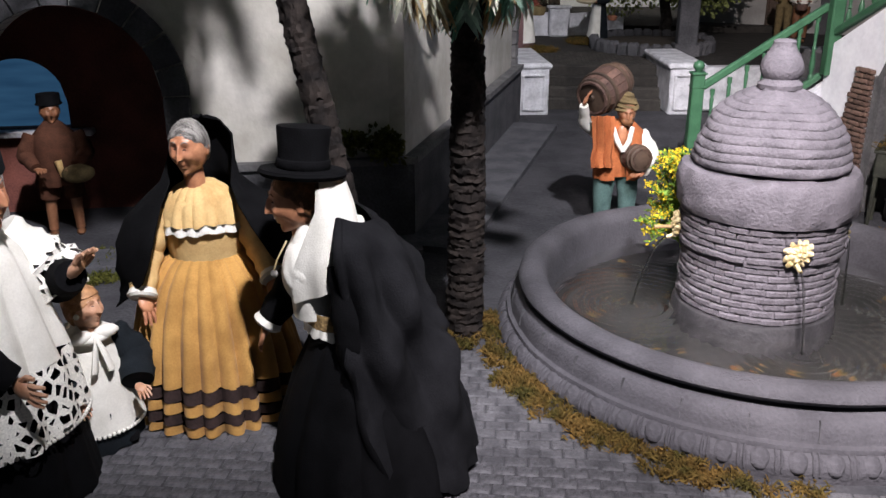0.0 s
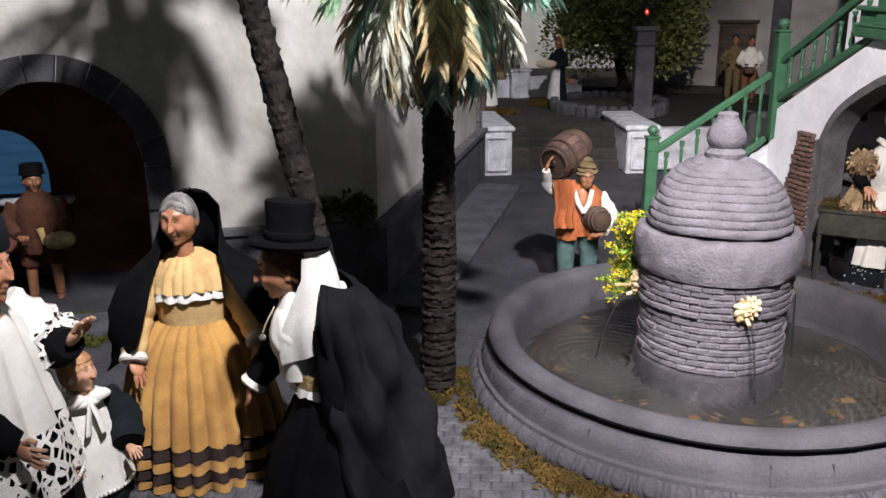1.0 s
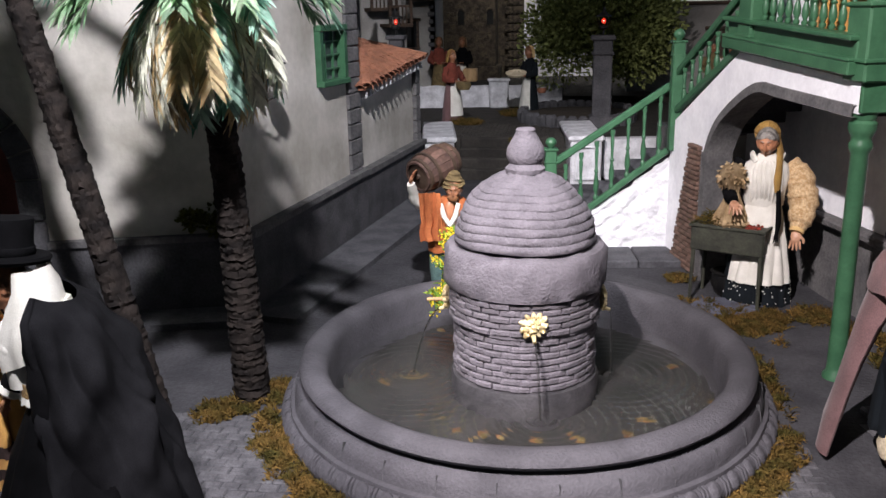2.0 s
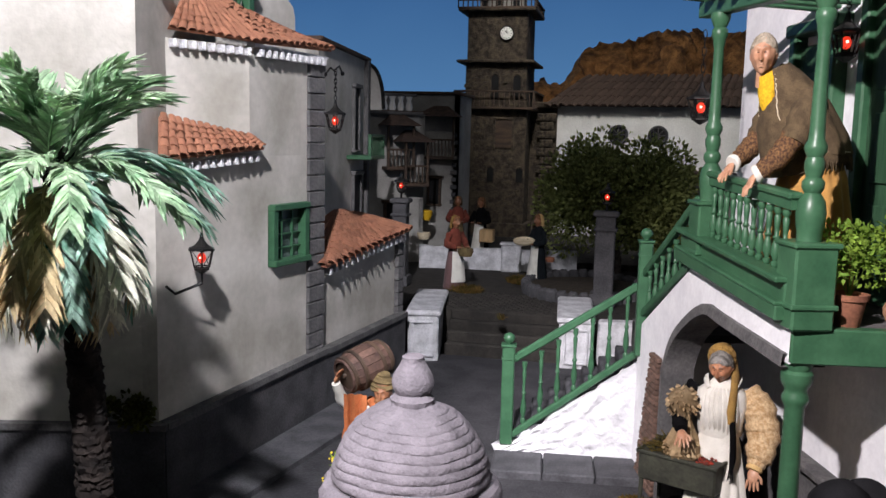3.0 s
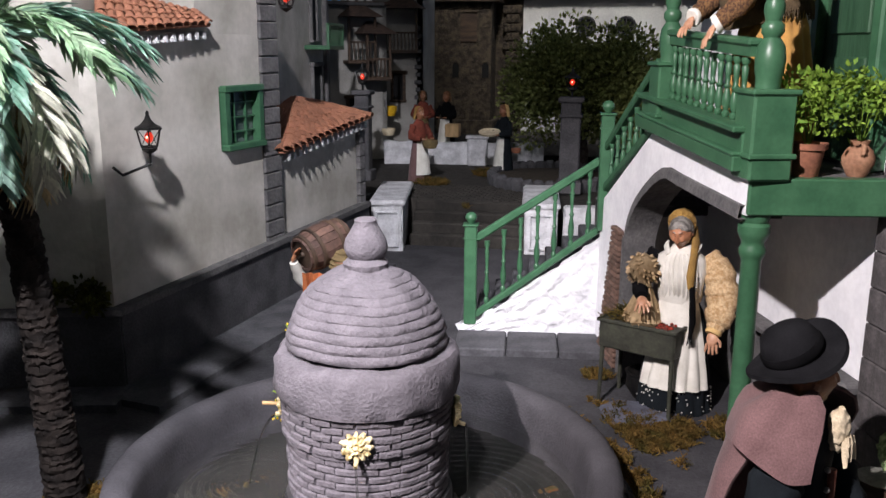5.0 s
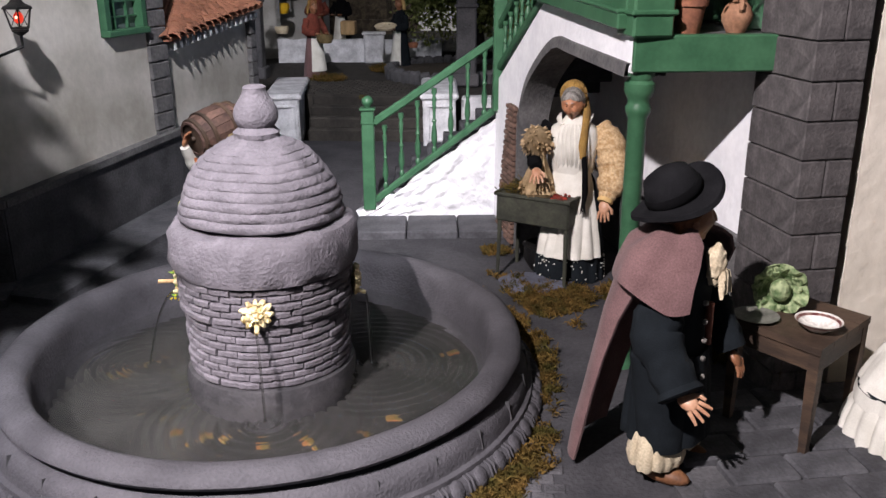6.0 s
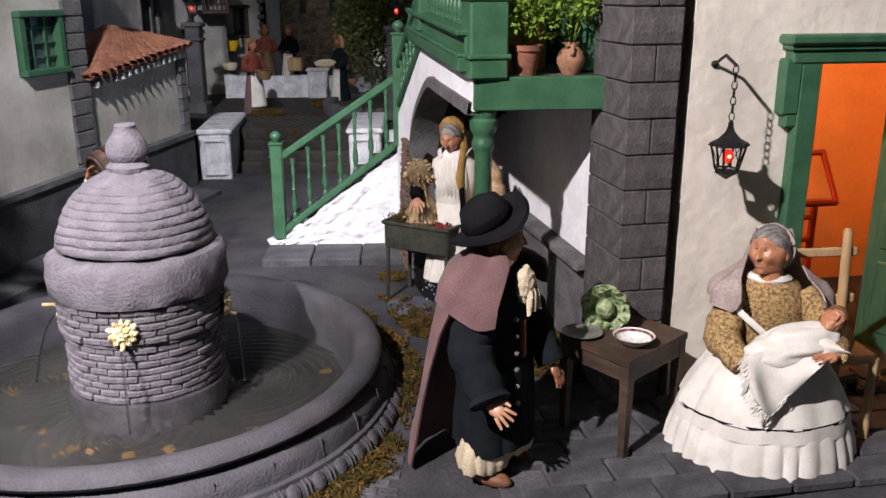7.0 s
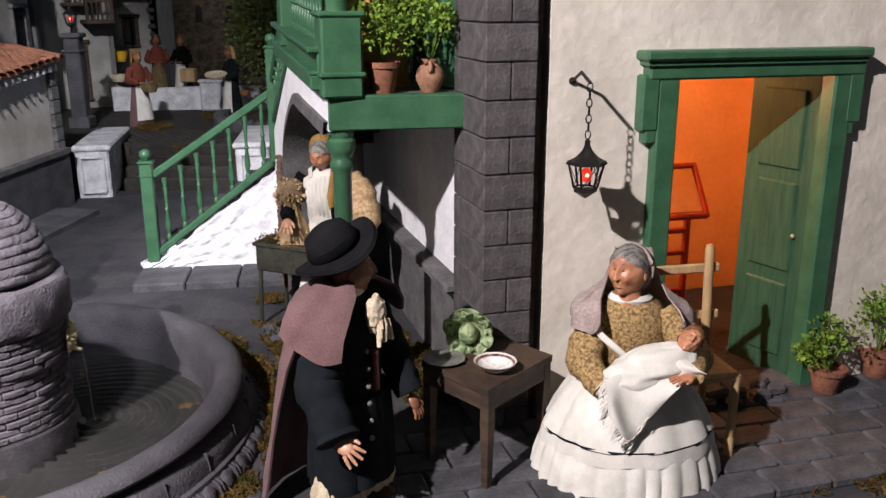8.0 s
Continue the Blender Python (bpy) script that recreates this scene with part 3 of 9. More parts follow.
solid("pavement_front", o, "slab", "dark stone step before the arch", "pavement", kind="structure")

# ---- passage behind the arch ----
pas = thing_at("passage", "dark passage with a reddish wall and a view to the sea", "passage", pose(*fp(0.5)[:2], 0), kind="structure")
BKW = FW @ pose(0, 0.27, 0)
bu, br = ARC_U - 0.165, 0.085
wpart("wall", welded(wall_mesh(FL, -0.06, 0.7, 0.03, [(bu - br, bu + br, 0.185, lambda u: 0.235 + math.sqrt(max(0, br * br - (u - bu) ** 2)))]), "wall", ["redwall"]), None, pas, BKW, "reddish wall with an opening to the sea")
wpart("sill", Mesh().box((bu, -0.012, 0.178), (0.26, 0.03, 0.012), 0.002), "oldwhite", pas, BKW)
wpart("side_wall", Mesh().box((ARC_U + RI + 0.02, 0.17, 0.3), (0.02, 0.2, 0.74)).box((ARC_U - RI - 0.15, 0.17, 0.3), (0.02, 0.2, 0.74)).box((ARC_U, 0.17, 0.62), (0.8, 0.2, 0.02)), "skirt", pas, FW)
m = bpy.data.materials.new("painted_sea")
m.use_nodes = True
nt = m.node_tree
bs = nt.nodes["Principled BSDF"]
tc, mp, ns, ramp = nt.nodes.new("ShaderNodeTexCoord"), nt.nodes.new("ShaderNodeMapping"), nt.nodes.new("ShaderNodeTexNoise"), nt.nodes.new("ShaderNodeValToRGB")
mp.inputs["Scale"].default_value = (2, 1, 14)
ns.inputs["Scale"].default_value = 5
nt.links.new(tc.outputs["Object"], mp.inputs[0])
nt.links.new(mp.outputs[0], ns.inputs["Vector"])
nt.links.new(ns.outputs[0], ramp.inputs[0])
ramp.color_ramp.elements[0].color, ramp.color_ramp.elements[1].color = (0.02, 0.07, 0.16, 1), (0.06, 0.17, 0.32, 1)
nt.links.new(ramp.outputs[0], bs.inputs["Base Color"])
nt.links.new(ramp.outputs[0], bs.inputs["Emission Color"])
# the painted sea glows a little itself, in place of light falling on it
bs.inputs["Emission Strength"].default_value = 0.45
M["sea"] = m
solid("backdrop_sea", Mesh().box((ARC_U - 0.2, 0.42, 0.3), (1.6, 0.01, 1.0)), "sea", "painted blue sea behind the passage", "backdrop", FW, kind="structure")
# ---- fountain ----
FX, FY = 0.950, 1.593
fountain = thing_at("fountain", "round grey stone fountain with a brick drum and domed top", "fountain", pose(FX, FY, 0))


def rough(amp, sc):
    def f(r, z, a):
        k = noise.noise((math.cos(a) * r * sc, math.sin(a) * r * sc, z * sc)) if r > 1e-4 else 0
        return r + k * amp, z + k * amp * 0.4
    return f


basin_prof = [(0.386, -0.03), (0.392, 0.0), (0.3925, 0.005), (0.3905, 0.011), (0.386, 0.017), (0.380, 0.0205), (0.380, 0.0225), (0.379, 0.026), (0.373, 0.0275),
              (0.372, 0.030), (0.371, 0.040), (0.366, 0.049), (0.358, 0.055), (0.345, 0.0585), (0.344, 0.061),
              (0.352, 0.0625), (0.359, 0.066), (0.362, 0.071), (0.360, 0.077), (0.353, 0.082), (0.343, 0.0845), (0.331, 0.0825), (0.322, 0.077), (0.318, 0.069), (0.316, 0.06), (0.312, 0.02), (0.305, -0.028), (0.0, -0.03)]
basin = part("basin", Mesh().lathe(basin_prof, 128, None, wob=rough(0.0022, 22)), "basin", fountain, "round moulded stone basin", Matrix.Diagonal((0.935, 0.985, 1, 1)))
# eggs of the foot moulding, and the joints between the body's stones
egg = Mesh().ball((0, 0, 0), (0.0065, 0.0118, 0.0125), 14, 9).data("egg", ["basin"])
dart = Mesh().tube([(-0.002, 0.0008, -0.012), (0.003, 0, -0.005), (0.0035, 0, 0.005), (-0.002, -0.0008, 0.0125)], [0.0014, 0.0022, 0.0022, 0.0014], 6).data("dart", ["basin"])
for k in range(60):
    a = 2 * math.pi * k / 60
    part("egg", egg, None, basin, "", pose(0.3865 * math.cos(a), 0.3865 * math.sin(a), 0.0115, 0, -30, math.degrees(a)))
    for e in (-1, 1):
        b = a + math.pi / 60 + e * 0.0085
        part("dart", dart, None, basin, "", pose(0.3875 * math.cos(b), 0.3875 * math.sin(b), 0.0115, 0, -30, math.degrees(b)))
joint = Mesh().box((0, 0, 0), (0.005, 0.0013, 0.024)).data("joint", ["skirt"])
for k in range(30):
    a = 2 * math.pi * (k + 0.3) / 30
    part("joint", joint, None, basin, "", pose(0.3685 * math.cos(a), 0.3685 * math.sin(a), 0.041, 0, -12, math.degrees(a)))

WATER = 0.026
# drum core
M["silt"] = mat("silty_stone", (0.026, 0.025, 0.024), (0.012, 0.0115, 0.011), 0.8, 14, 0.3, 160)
part("drum_foot", Mesh().lathe([(0.1125, -0.03), (0.1125, 0.036), (0.110, 0.043), (0.1035, 0.046), (0.09, 0.046)], 64, None, wob=rough(0.0015, 30)), "wet", fountain, "smooth wet plinth course")
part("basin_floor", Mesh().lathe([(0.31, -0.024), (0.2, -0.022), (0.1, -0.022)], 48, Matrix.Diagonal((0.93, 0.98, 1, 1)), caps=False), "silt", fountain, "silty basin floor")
part("drum_core", Mesh().lathe([(0.1030, 0.040), (0.1035, 0.046), (0.1035, 0.125), (0.1085, 0.127), (0.1085, 0.182), (0.10, 0.19)], 64, None, wob=rough(0.002, 30)), ["stone"], fountain, "smooth plinth and mortar bed of the drum")


def curved_brick(r, depth, arc_deg, h, seg=4):
    o, vs = Mesh(), []
    b = 0.0016
    for k in range(seg + 1):
        a = radians(arc_deg) * (k / seg - 0.5)
        e = 0.5 if k in (0, seg) else 0
        for rr, zz in ((r, -h / 2), (r + depth - b - e * b, -h / 2), (r + depth - e * b, -h / 2 + b), (r + depth - e * b, h / 2 - b), (r + depth - b - e * b, h / 2), (r, h / 2)):
            vs.append((rr * math.cos(a), rr * math.sin(a), zz))
    fs = [(6 * k + j, 6 * (k + 1) + j, 6 * (k + 1) + (j + 1) % 6, 6 * k + (j + 1) % 6) for k in range(seg) for j in range(6)]
    fs += [tuple(range(6))[::-1], tuple(6 * seg + j for j in range(6))]
    return o.add(vs, fs)


random.seed(11)


def courses(r, z0, z1, rows, per):
    h = (z1 - z0) / rows
    kinds = []
    for d in (0.0034, 0.0045, 0.0056):
        q = curved_brick(r - 0.002, d + 0.002, 360 / per * 0.93, h * 0.86)
        q.v = [tuple(wob3(p, 60, 0.0007)) for p in q.v]
        kinds.append(q.data("brick", ["brick"]))
    for j in range(rows):
        for i in range(per):
            part("brick", random.choice(kinds), None, fountain, "", pose(0, 0, z0 + h * (j + 0.5) + random.uniform(-0.0007, 0.0007), 0, 0, 360 / per * (i + 0.5 * (j % 2)) + random.uniform(-0.7, 0.7)))


courses(0.1035, 0.046, 0.126, 8, 24)
courses(0.1085, 0.131, 0.181, 5, 24)
# rough collar, then the domed top of uneven rings
part("collar", Mesh().lathe([(0.108, 0.180), (0.1165, 0.183), (0.120, 0.192), (0.1205, 0.215), (0.119, 0.232), (0.114, 0.240), (0.100, 0.243), (0.09, 0.243)], 96, None, wob=rough(0.005, 48)), "stone", fountain, "rough stone collar")
prof, n = [], 11
for k in range(n):
    t0, t1 = k / n, (k + 1) / n
    for t, e in ((t0, -0.0016), (lerp(t0, t1, 0.2), 0.0007), (lerp(t0, t1, 0.5), 0.0016), (lerp(t0, t1, 0.8), 0.0008)):
        a = radians(4 + 74 * t)
        e *= 0.75
        prof.append((0.1045 * math.cos(a) ** 0.9 + e, 0.240 + 0.108 * math.sin(a) ** 1.05))
prof += [(0.026, 0.349), (0.0, 0.351)]
part("dome", Mesh().lathe(prof, 128, None, wob=lambda r, z, a: (r + 0.0035 * noise.noise((math.cos(a) * 2.2, math.sin(a) * 2.2, z * 40)) + 0.0014 * noise.noise((math.cos(a) * 9, math.sin(a) * 9, z * 160)), z + 0.0042 * noise.noise((math.cos(a) * 1.3, math.sin(a) * 1.3, z * 9 + 4)))), "stone", fountain, "dome of uneven stone rings")
part("finial", Mesh().lathe([(0.028, 0.346), (0.029, 0.352), (0.025, 0.356), (0.0225, 0.359), (0.0245, 0.362), (0.0275, 0.368), (0.0280, 0.374), (0.0262, 0.382), (0.0215, 0.390), (0.0165, 0.398), (0.0145, 0.404), (0.0150, 0.407), (0.013, 0.409), (0.0, 0.4092)], 32, None, wob=rough(0.0015, 60)), "stone", fountain, "vase-shaped stone finial")


def rosette():
    """A gilded mask of two rings of curled leaves round a snout, one surface facing along x."""
    n, m = 108, 22
    vs, fs = [(-0.004, 0, 0)], []
    for j in range(m + 1):
        t = j / m
        for i in range(n):
            a = 2 * math.pi * i / n
            leaf = abs(math.cos(5.5 * a + 0.5 * math.sin(a)))
            inner = abs(math.cos(3.5 * a + 0.6))
            edge = 0.0195 * (0.72 + 0.28 * leaf ** 0.9) * (1 + 0.12 * math.sin(2 * a + 1) + 0.14 * noise.noise((2.2 * math.cos(a), 2.2 * math.sin(a), 1)))
            r = edge * (1 - t)
            x = 0.003 + 0.0045 * math.sin(math.pi * min(1.0, t * 2.2)) * leaf ** 0.5
            x += 0.0050 * max(0.0, math.sin(math.pi * max(0.0, min(1.0, (t - 0.34) / 0.42)))) * inner ** 0.5
            x += 0.0085 * max(0.0, (t - 0.52) / 0.48) ** 0.6 + 0.0034 * noise.noise((r * math.cos(a) * 260, r * math.sin(a) * 260, 5))
            vs.append((x, r * math.cos(a), r * math.sin(a) * 1.12))
    for i in range(n):
        k = (i + 1) % n
        fs.append((0, 1 + k, 1 + i))
        fs += [(1 + j * n + i, 1 + j * n + k, 1 + (j + 1) * n + k, 1 + (j + 1) * n + i) for j in range(m)]
    return Mesh().add(vs, fs).data("mask_spout", ["gold"])


spout_me = Mesh().tube([(0.003, 0, -0.015), (0.011, 0, -0.0185), (0.016, 0, -0.020)], [0.0034, 0.0030, 0.0026], 10).data("spout", ["gold"])
mask_me = rosette()
mask_dirs = (-81.0, 180.0, 8.0)
for a in mask_dirs:
    ra = radians(a)
    mask = part("mask_spout", mask_me, None, fountain, "gilded leafy mask with a water spout", pose(0.1135 * math.cos(ra), 0.1135 * math.sin(ra), 0.152, 0, 0, a))
    part("spout", spout_me, None, mask)

part("spout_pipe", Mesh().tube([(-0.118, 0.0, 0.148), (-0.148, -0.002, 0.1475)], [0.0028, 0.0026], 10), "palewood", fountain, "pale wooden spout pipe")
# water, with ripples where the jets fall
m = bpy.data.materials.new("clear_water")
m.use_nodes = True
nt = m.node_tree
bs = nt.nodes["Principled BSDF"]
bs.inputs["Base Color"].default_value = (0.72, 0.73, 0.70, 1)
bs.inputs["Roughness"].default_value, bs.inputs["IOR"].default_value, bs.inputs["Transmission Weight"].default_value = 0.02, 1.33, 1.0
ns, bp = nt.nodes.new("ShaderNodeTexNoise"), nt.nodes.new("ShaderNodeBump")
ns.inputs["Scale"].default_value = 28
bp.inputs["Strength"].default_value, bp.inputs["Distance"].default_value = 0.10, 0.003
nt.links.new(ns.outputs[0], bp.inputs["Height"])
nt.links.new(bp.outputs[0], bs.inputs["Normal"])
M["water"] = m
jets = []
for a in mask_dirs:
    ra = radians(a)
    jets.append((math.cos(ra) * 0.135, math.sin(ra) * 0.135, 1.0))
jets[0], jets[1] = (0.030, -0.150, 1.0), (-0.172, -0.004, 1.0)
o, rows = Mesh(), []
for k in range(81):
    r = 0.113 + (0.309 - 0.113) * k / 80
    row = []
    for i in range(480):
        a = 2 * math.pi * i / 480
        x, y = r * math.cos(a) * (1 if k < 1 else lerp(1, 0.935, k / 80)), r * math.sin(a) * (1 if k < 1 else lerp(1, 0.985, k / 80))
        z = WATER
        for jx, jy, s in jets:
            d = math.hypot(x - jx, y - jy)
            z += s * 0.0042 * math.sin(d * 380) * math.exp(-d * 17)
        row.append((x, y, z))
    row.append(row[0])
    rows.append(row)
o.sheet([r_[::-1] for r_ in rows])
wat = solid("water", o, "water", "clear shallow water with ripples in the basin", "water", pose(FX, FY, 0), kind="structure")
wat.visible_shadow = False
for k, (jx, jy, s) in enumerate(jets):
    ra = radians(mask_dirs[k])
    ex = 0.1295
    pts = [(lerp(math.cos(ra) * ex, jx, t), lerp(math.sin(ra) * ex, jy, t), 0.132 - (0.132 - WATER) * (t * t * 0.85 + t * 0.15)) for t in [i / 14 for i in range(15)]]
    st = solid("water_jet", Mesh().tube(pts, [0.0016 + 0.0006 * noise.noise((i, k, 0)) for i in range(15)], 7), "water", "thin jet of water falling into the basin", "water", pose(FX, FY, 0), "water jets")
    st.visible_shadow = k == 0
# sunken leaves
random.seed(21)
M["leaflitter"] = mat("sunken_leaf", (0.14, 0.055, 0.02), (0.07, 0.065, 0.022), 0.7, 40, 0.2, vary=0.4)
for k in range(26):
    a, r = random.uniform(0, 2 * math.pi), random.uniform(0.13, 0.29)
    if k < 10:
        a, r = random.gauss(-1.5, 0.5), random.uniform(0.14, 0.22)
    s = random.uniform(0.005, 0.013)
    q = Mesh().lathe([(0.0, 0.001), (s * 0.6, 0.0015), (s, 0.0)], 7, None, wob=lambda r_, z_, a_: (r_ * (1 + 0.35 * math.sin(2 * a_ + 1)), z_))
    solid("fallen_leaf", q, "leaflitter", "faded leaf lying under the water", "leaf", pose(FX + r * math.cos(a), FY + r * math.sin(a), -0.0225, 0, 0, math.degrees(a)), "leaves in the basin")

# ---- right house: stair, arcade, balcony ----
P0, P1 = (1.238, 2.306), (1.4175, 1.657)
AWL, ALN = frame2(P0, P1)      # x along the wall to the front corner, y into the arcade
rh = thing_at("stair_house", "whitewashed house front with arcade, outside stair and green balcony", "house", pose(P1[0], P1[1], gz(P1[1])))


def arcade_top(u):
    if u < 0.30:
        return lerp(0.318, 0.487, u / 0.30)
    return lerp(0.487, 0.465, (u - 0.30) / (ALN - 0.30))


def opening(u):
    line = ((0.195, 0.285), (0.216, 0.326), (0.245, 0.356), (0.285, 0.383), (0.335, 0.411), (0.375, 0.427), (0.402, 0.431), (0.43, 0.428), (0.68, 0.419))
    for (a, p), (b, q) in zip(line, line[1:]):
        if u <= b:
            return lerp(p, q, max(0.0, (u - a) / (b - a)))
    return line[-1][1]


wpart("wall", welded(wall_mesh(ALN, -0.02, arcade_top, 0.045, [(0.195, ALN, -0.02, opening)], [0.30, *[0.3 * i / 6 for i in range(6)]]), "wall", ["white"]), None, rh, AWL, "whitewashed arcade wall")
# grey moulding round the opening
q, vs, fs = Mesh(), [], []
us = [0.195] + [0.195 + 0.205 * i / 14 for i in range(15)] + [0.45, 0.55, ALN - 0.004]
zs = [gz(2.1)] + [opening(u) for u in us[1:]]
for i, (u, z) in enumerate(zip(us, zs)):
    p, n_ = Vector((u, 0, z)), Vector((us[min(i + 1, len(us) - 1)] - us[max(i - 1, 0)], 0, zs[min(i + 1, len(us) - 1)] - zs[max(i - 1, 0)]))
    n_ = Vector((-n_.z, 0, n_.x)).normalized()
    if i == 0:
        n_ = Vector((-1, 0, 0))
    for w_, y in ((0.0, 0.049), (-0.005, 0.049), (-0.005, -0.008), (0.012, -0.006), (0.012, 0.0)):
        vs.append(tuple(p + n_ * w_ + Vector((0, y, 0))))
fs = [(5 * i + j, 5 * i + j + 1, 5 * i + j + 6, 5 * i + j + 5) for i in range(len(us) - 1) for j in range(4)]
wpart("arch_moulding", q.add(vs, fs), "quoin", rh, AWL, "grey stone moulding")
# weathered bricks showing beside the arch
random.seed(8)
for k in range(26):
    z = gz(2.2) + 0.006 + 0.0104 * k
    u0, u1 = lerp(0.046, 0.116, (k / 26) ** 0.8) + random.uniform(-0.004, 0.004), 0.166 + random.uniform(-0.0015, 0.0015)
    n_ = 1 + int((u1 - u0) / 0.040)
    off = random.uniform(0.35, 0.65)
    cuts = [u0] + [u0 + (u1 - u0) * (i + off) / n_ for i in range(n_)] + [u1] if k % 2 else [u0 + (u1 - u0) * i / n_ for i in range(n_ + 1)]
    for a, b in zip(cuts, cuts[1:]):
        wpart("brick", piece_box((b - a - 0.0016, 0.014, 0.0088), 0.0018, "brick", ["redbrick"]), None, rh, AWL @ pose((a + b) / 2, -0.003 + random.uniform(-0.0012, 0.0012), z + random.uniform(-0.0004, 0.0004), 0, random.uniform(-1.5, 1.5), 0))
wpart("buttress", Mesh().box((0.181, 0.003, 0.14), (0.028, 0.014, 0.29), 0.003), "quoin", rh, AWL, "dark stone jamb")
# back wall of the arcade and of the balcony
B0, B1 = (1.418, 2.40), (1.602, 1.735)
BW, BL = frame2(B0, B1)
wpart("wall", welded(wall_mesh(BL, -0.02, 1.25, 0.04, [(0.27, 0.40, 0.485, 0.86)]), "wall", ["white"]), None, rh, BW, "inner wall behind arcade and balcony")
wpart("skirting", welded(wall_mesh(BL, -0.02, 0.165, 0.02), "skirting", ["quoin"]), None, rh, BW @ pose(0, -0.008, 0))
wpart("ledge", Mesh().box((BL / 2, -0.012, 0.172), (BL, 0.034, 0.016), 0.004), "quoin", rh, BW)
wpart("end_wall", Mesh().box((0.13, 0.01, 0.13), (0.2, 0.02, 0.30)), "plaster", rh, frame2(P0, B0)[0])
# floor of balcony and terrace
fl = [(1.3185, 2.02), P1, (1.600, 1.684), B1, (1.52, 2.04)]
wpart("balcony_floor", Mesh().prism(fl, 0.440, 0.4655), "quoin", rh, Matrix())
BMW, BML = frame2(P1, (1.60, 1.684))
beam = wpart("beam", Mesh().box((BML / 2, 0.004, 0.4435), (BML, 0.022, 0.046), 0.002), "green", rh, BMW, "green-painted wooden beam")
# corner column under the beam
col = Mesh().lathe([(0.019, 0.0), (0.019, 0.012), (0.014, 0.018), (0.0135, 0.03), (0.0125, 0.36), (0.0145, 0.364), (0.0165, 0.369), (0.0168, 0.374), (0.0142, 0.379), (0.0142, 0.384), (0.0172, 0.389), (0.0198, 0.396), (0.0198, 0.405), (0.0160, 0.409), (0.0185, 0.414), (0.0185, 0.424)], 24)
wpart("column", col, "green", rh, pose(1.432, 1.676, 0.0), "turned green wooden column")

BALU = [(0.0035, 0), (0.0055, 0.003), (0.0055, 0.008), (0.003, 0.011), (0.0062, 0.022), (0.0058, 0.032), (0.0030, 0.046), (0.0052, 0.050), (0.0030, 0.054), (0.0034, 0.066), (0.0046, 0.084), (0.003, 0.088), (0.0055, 0.093), (0.0055, 0.1)]


def baluster(h):
    return Mesh().lathe([(r, z * h / 0.1) for r, z in BALU], 10).data("baluster", ["green"])


def post_turned(z0, z1):
    h = z1 - z0
    p = [(0.021, 0), (0.021, 0.012), (0.0235, 0.02), (0.025, 0.035), (0.022, 0.05), (0.0135, 0.06), (0.0185, 0.066), (0.0185, 0.074), (0.013, 0.079), (0.0165, 0.09), (0.0165, 0.098), (0.0135, 0.104), (0.0185, 0.112), (0.0185, 0.118), (0.0135, 0.125), (0.0125, 0.14), (0.0105, h - 0.055), (0.0125, h - 0.048), (0.0135, h - 0.04), (0.017, h - 0.034), (0.017, h - 0.026), (0.013, h - 0.022), (0.019, h - 0.012), (0.021, h - 0.006), (0.021, h)]
    return Mesh().lathe([(r * 0.72, z) for r, z in p], 24)


# balcony, built on a slight slant: base boards, pedestals, posts, rails, balusters, pergola
LEAN = 0.055


def slant(u, y, z):
    return pose(u, y, z - LEAN * (u - 0.5), 0, math.degrees(math.atan(LEAN)), 0)


balc = wpart("balcony", Mesh().box((0, -0.001, 0.023), (0.405, 0.020, 0.030), 0.002), "green", rh, AWL @ slant(0.4675, 0, 0.492), "green wooden balcony with turned posts")
for y, z, dp, h in ((-0.006, 0, 0.030, 0.020), (-0.008, 0.042, 0.032, 0.008), (-0.013, 0.012, 0.020, 0.006)):
    part("base_board", Mesh().box((0, y, z), (0.405, dp, h), 0.002), "green", balc)
fix = wm(balc).inverted() @ AWL
for u, y, low, top, s_, high in ((0.343, 0.006, 0.488, 0.600, 0.048, 0.893), (0.665, 0.018, 0.464, 0.573, 0.054, 0.876)):
    part("pedestal", Mesh().box((0, 0, (low + top) / 2), (s_, s_, top - low), 0.003), "green", balc, "", fix @ pose(u, y, 0))
    for zc in (low + 0.030, top - 0.003):
        part("moulding", Mesh().box((0, 0, zc), (s_ + 0.007, s_ + 0.007, 0.007), 0.002), "green", balc, "", fix @ pose(u, y, 0))
    part("post", post_turned(top, high), "green", balc, "", fix @ pose(u, y, top))
part("handrail", Mesh().box((0, 0, 0), (0.31, 0.020, 0.010), 0.003).box((0, 0, -0.011), (0.31, 0.012, 0.012)), "green", balc, "", fix @ slant(0.50, 0.004, 0.636))
bm_ = baluster(0.079)
for k in range(11):
    u = 0.378 + 0.0256 * k
    part("baluster", bm_, None, balc, "", fix @ pose(u, 0.002, 0.538 - LEAN * (u - 0.5)))
part("pergola_beam", Mesh().box((0, 0, 0), (0.50, 0.022, 0.026), 0.002), "green", balc, "", fix @ slant(0.50, 0.012, 0.897))
for k in range(9):
    u = 0.275 + 0.058 * k
    part("rafter", Mesh().box((0, 0.10, 0), (0.015, 0.27, 0.016), 0.002), "green", balc, "", fix @ pose(u, 0.0, 0.917 - LEAN * (u - 0.5), -3))
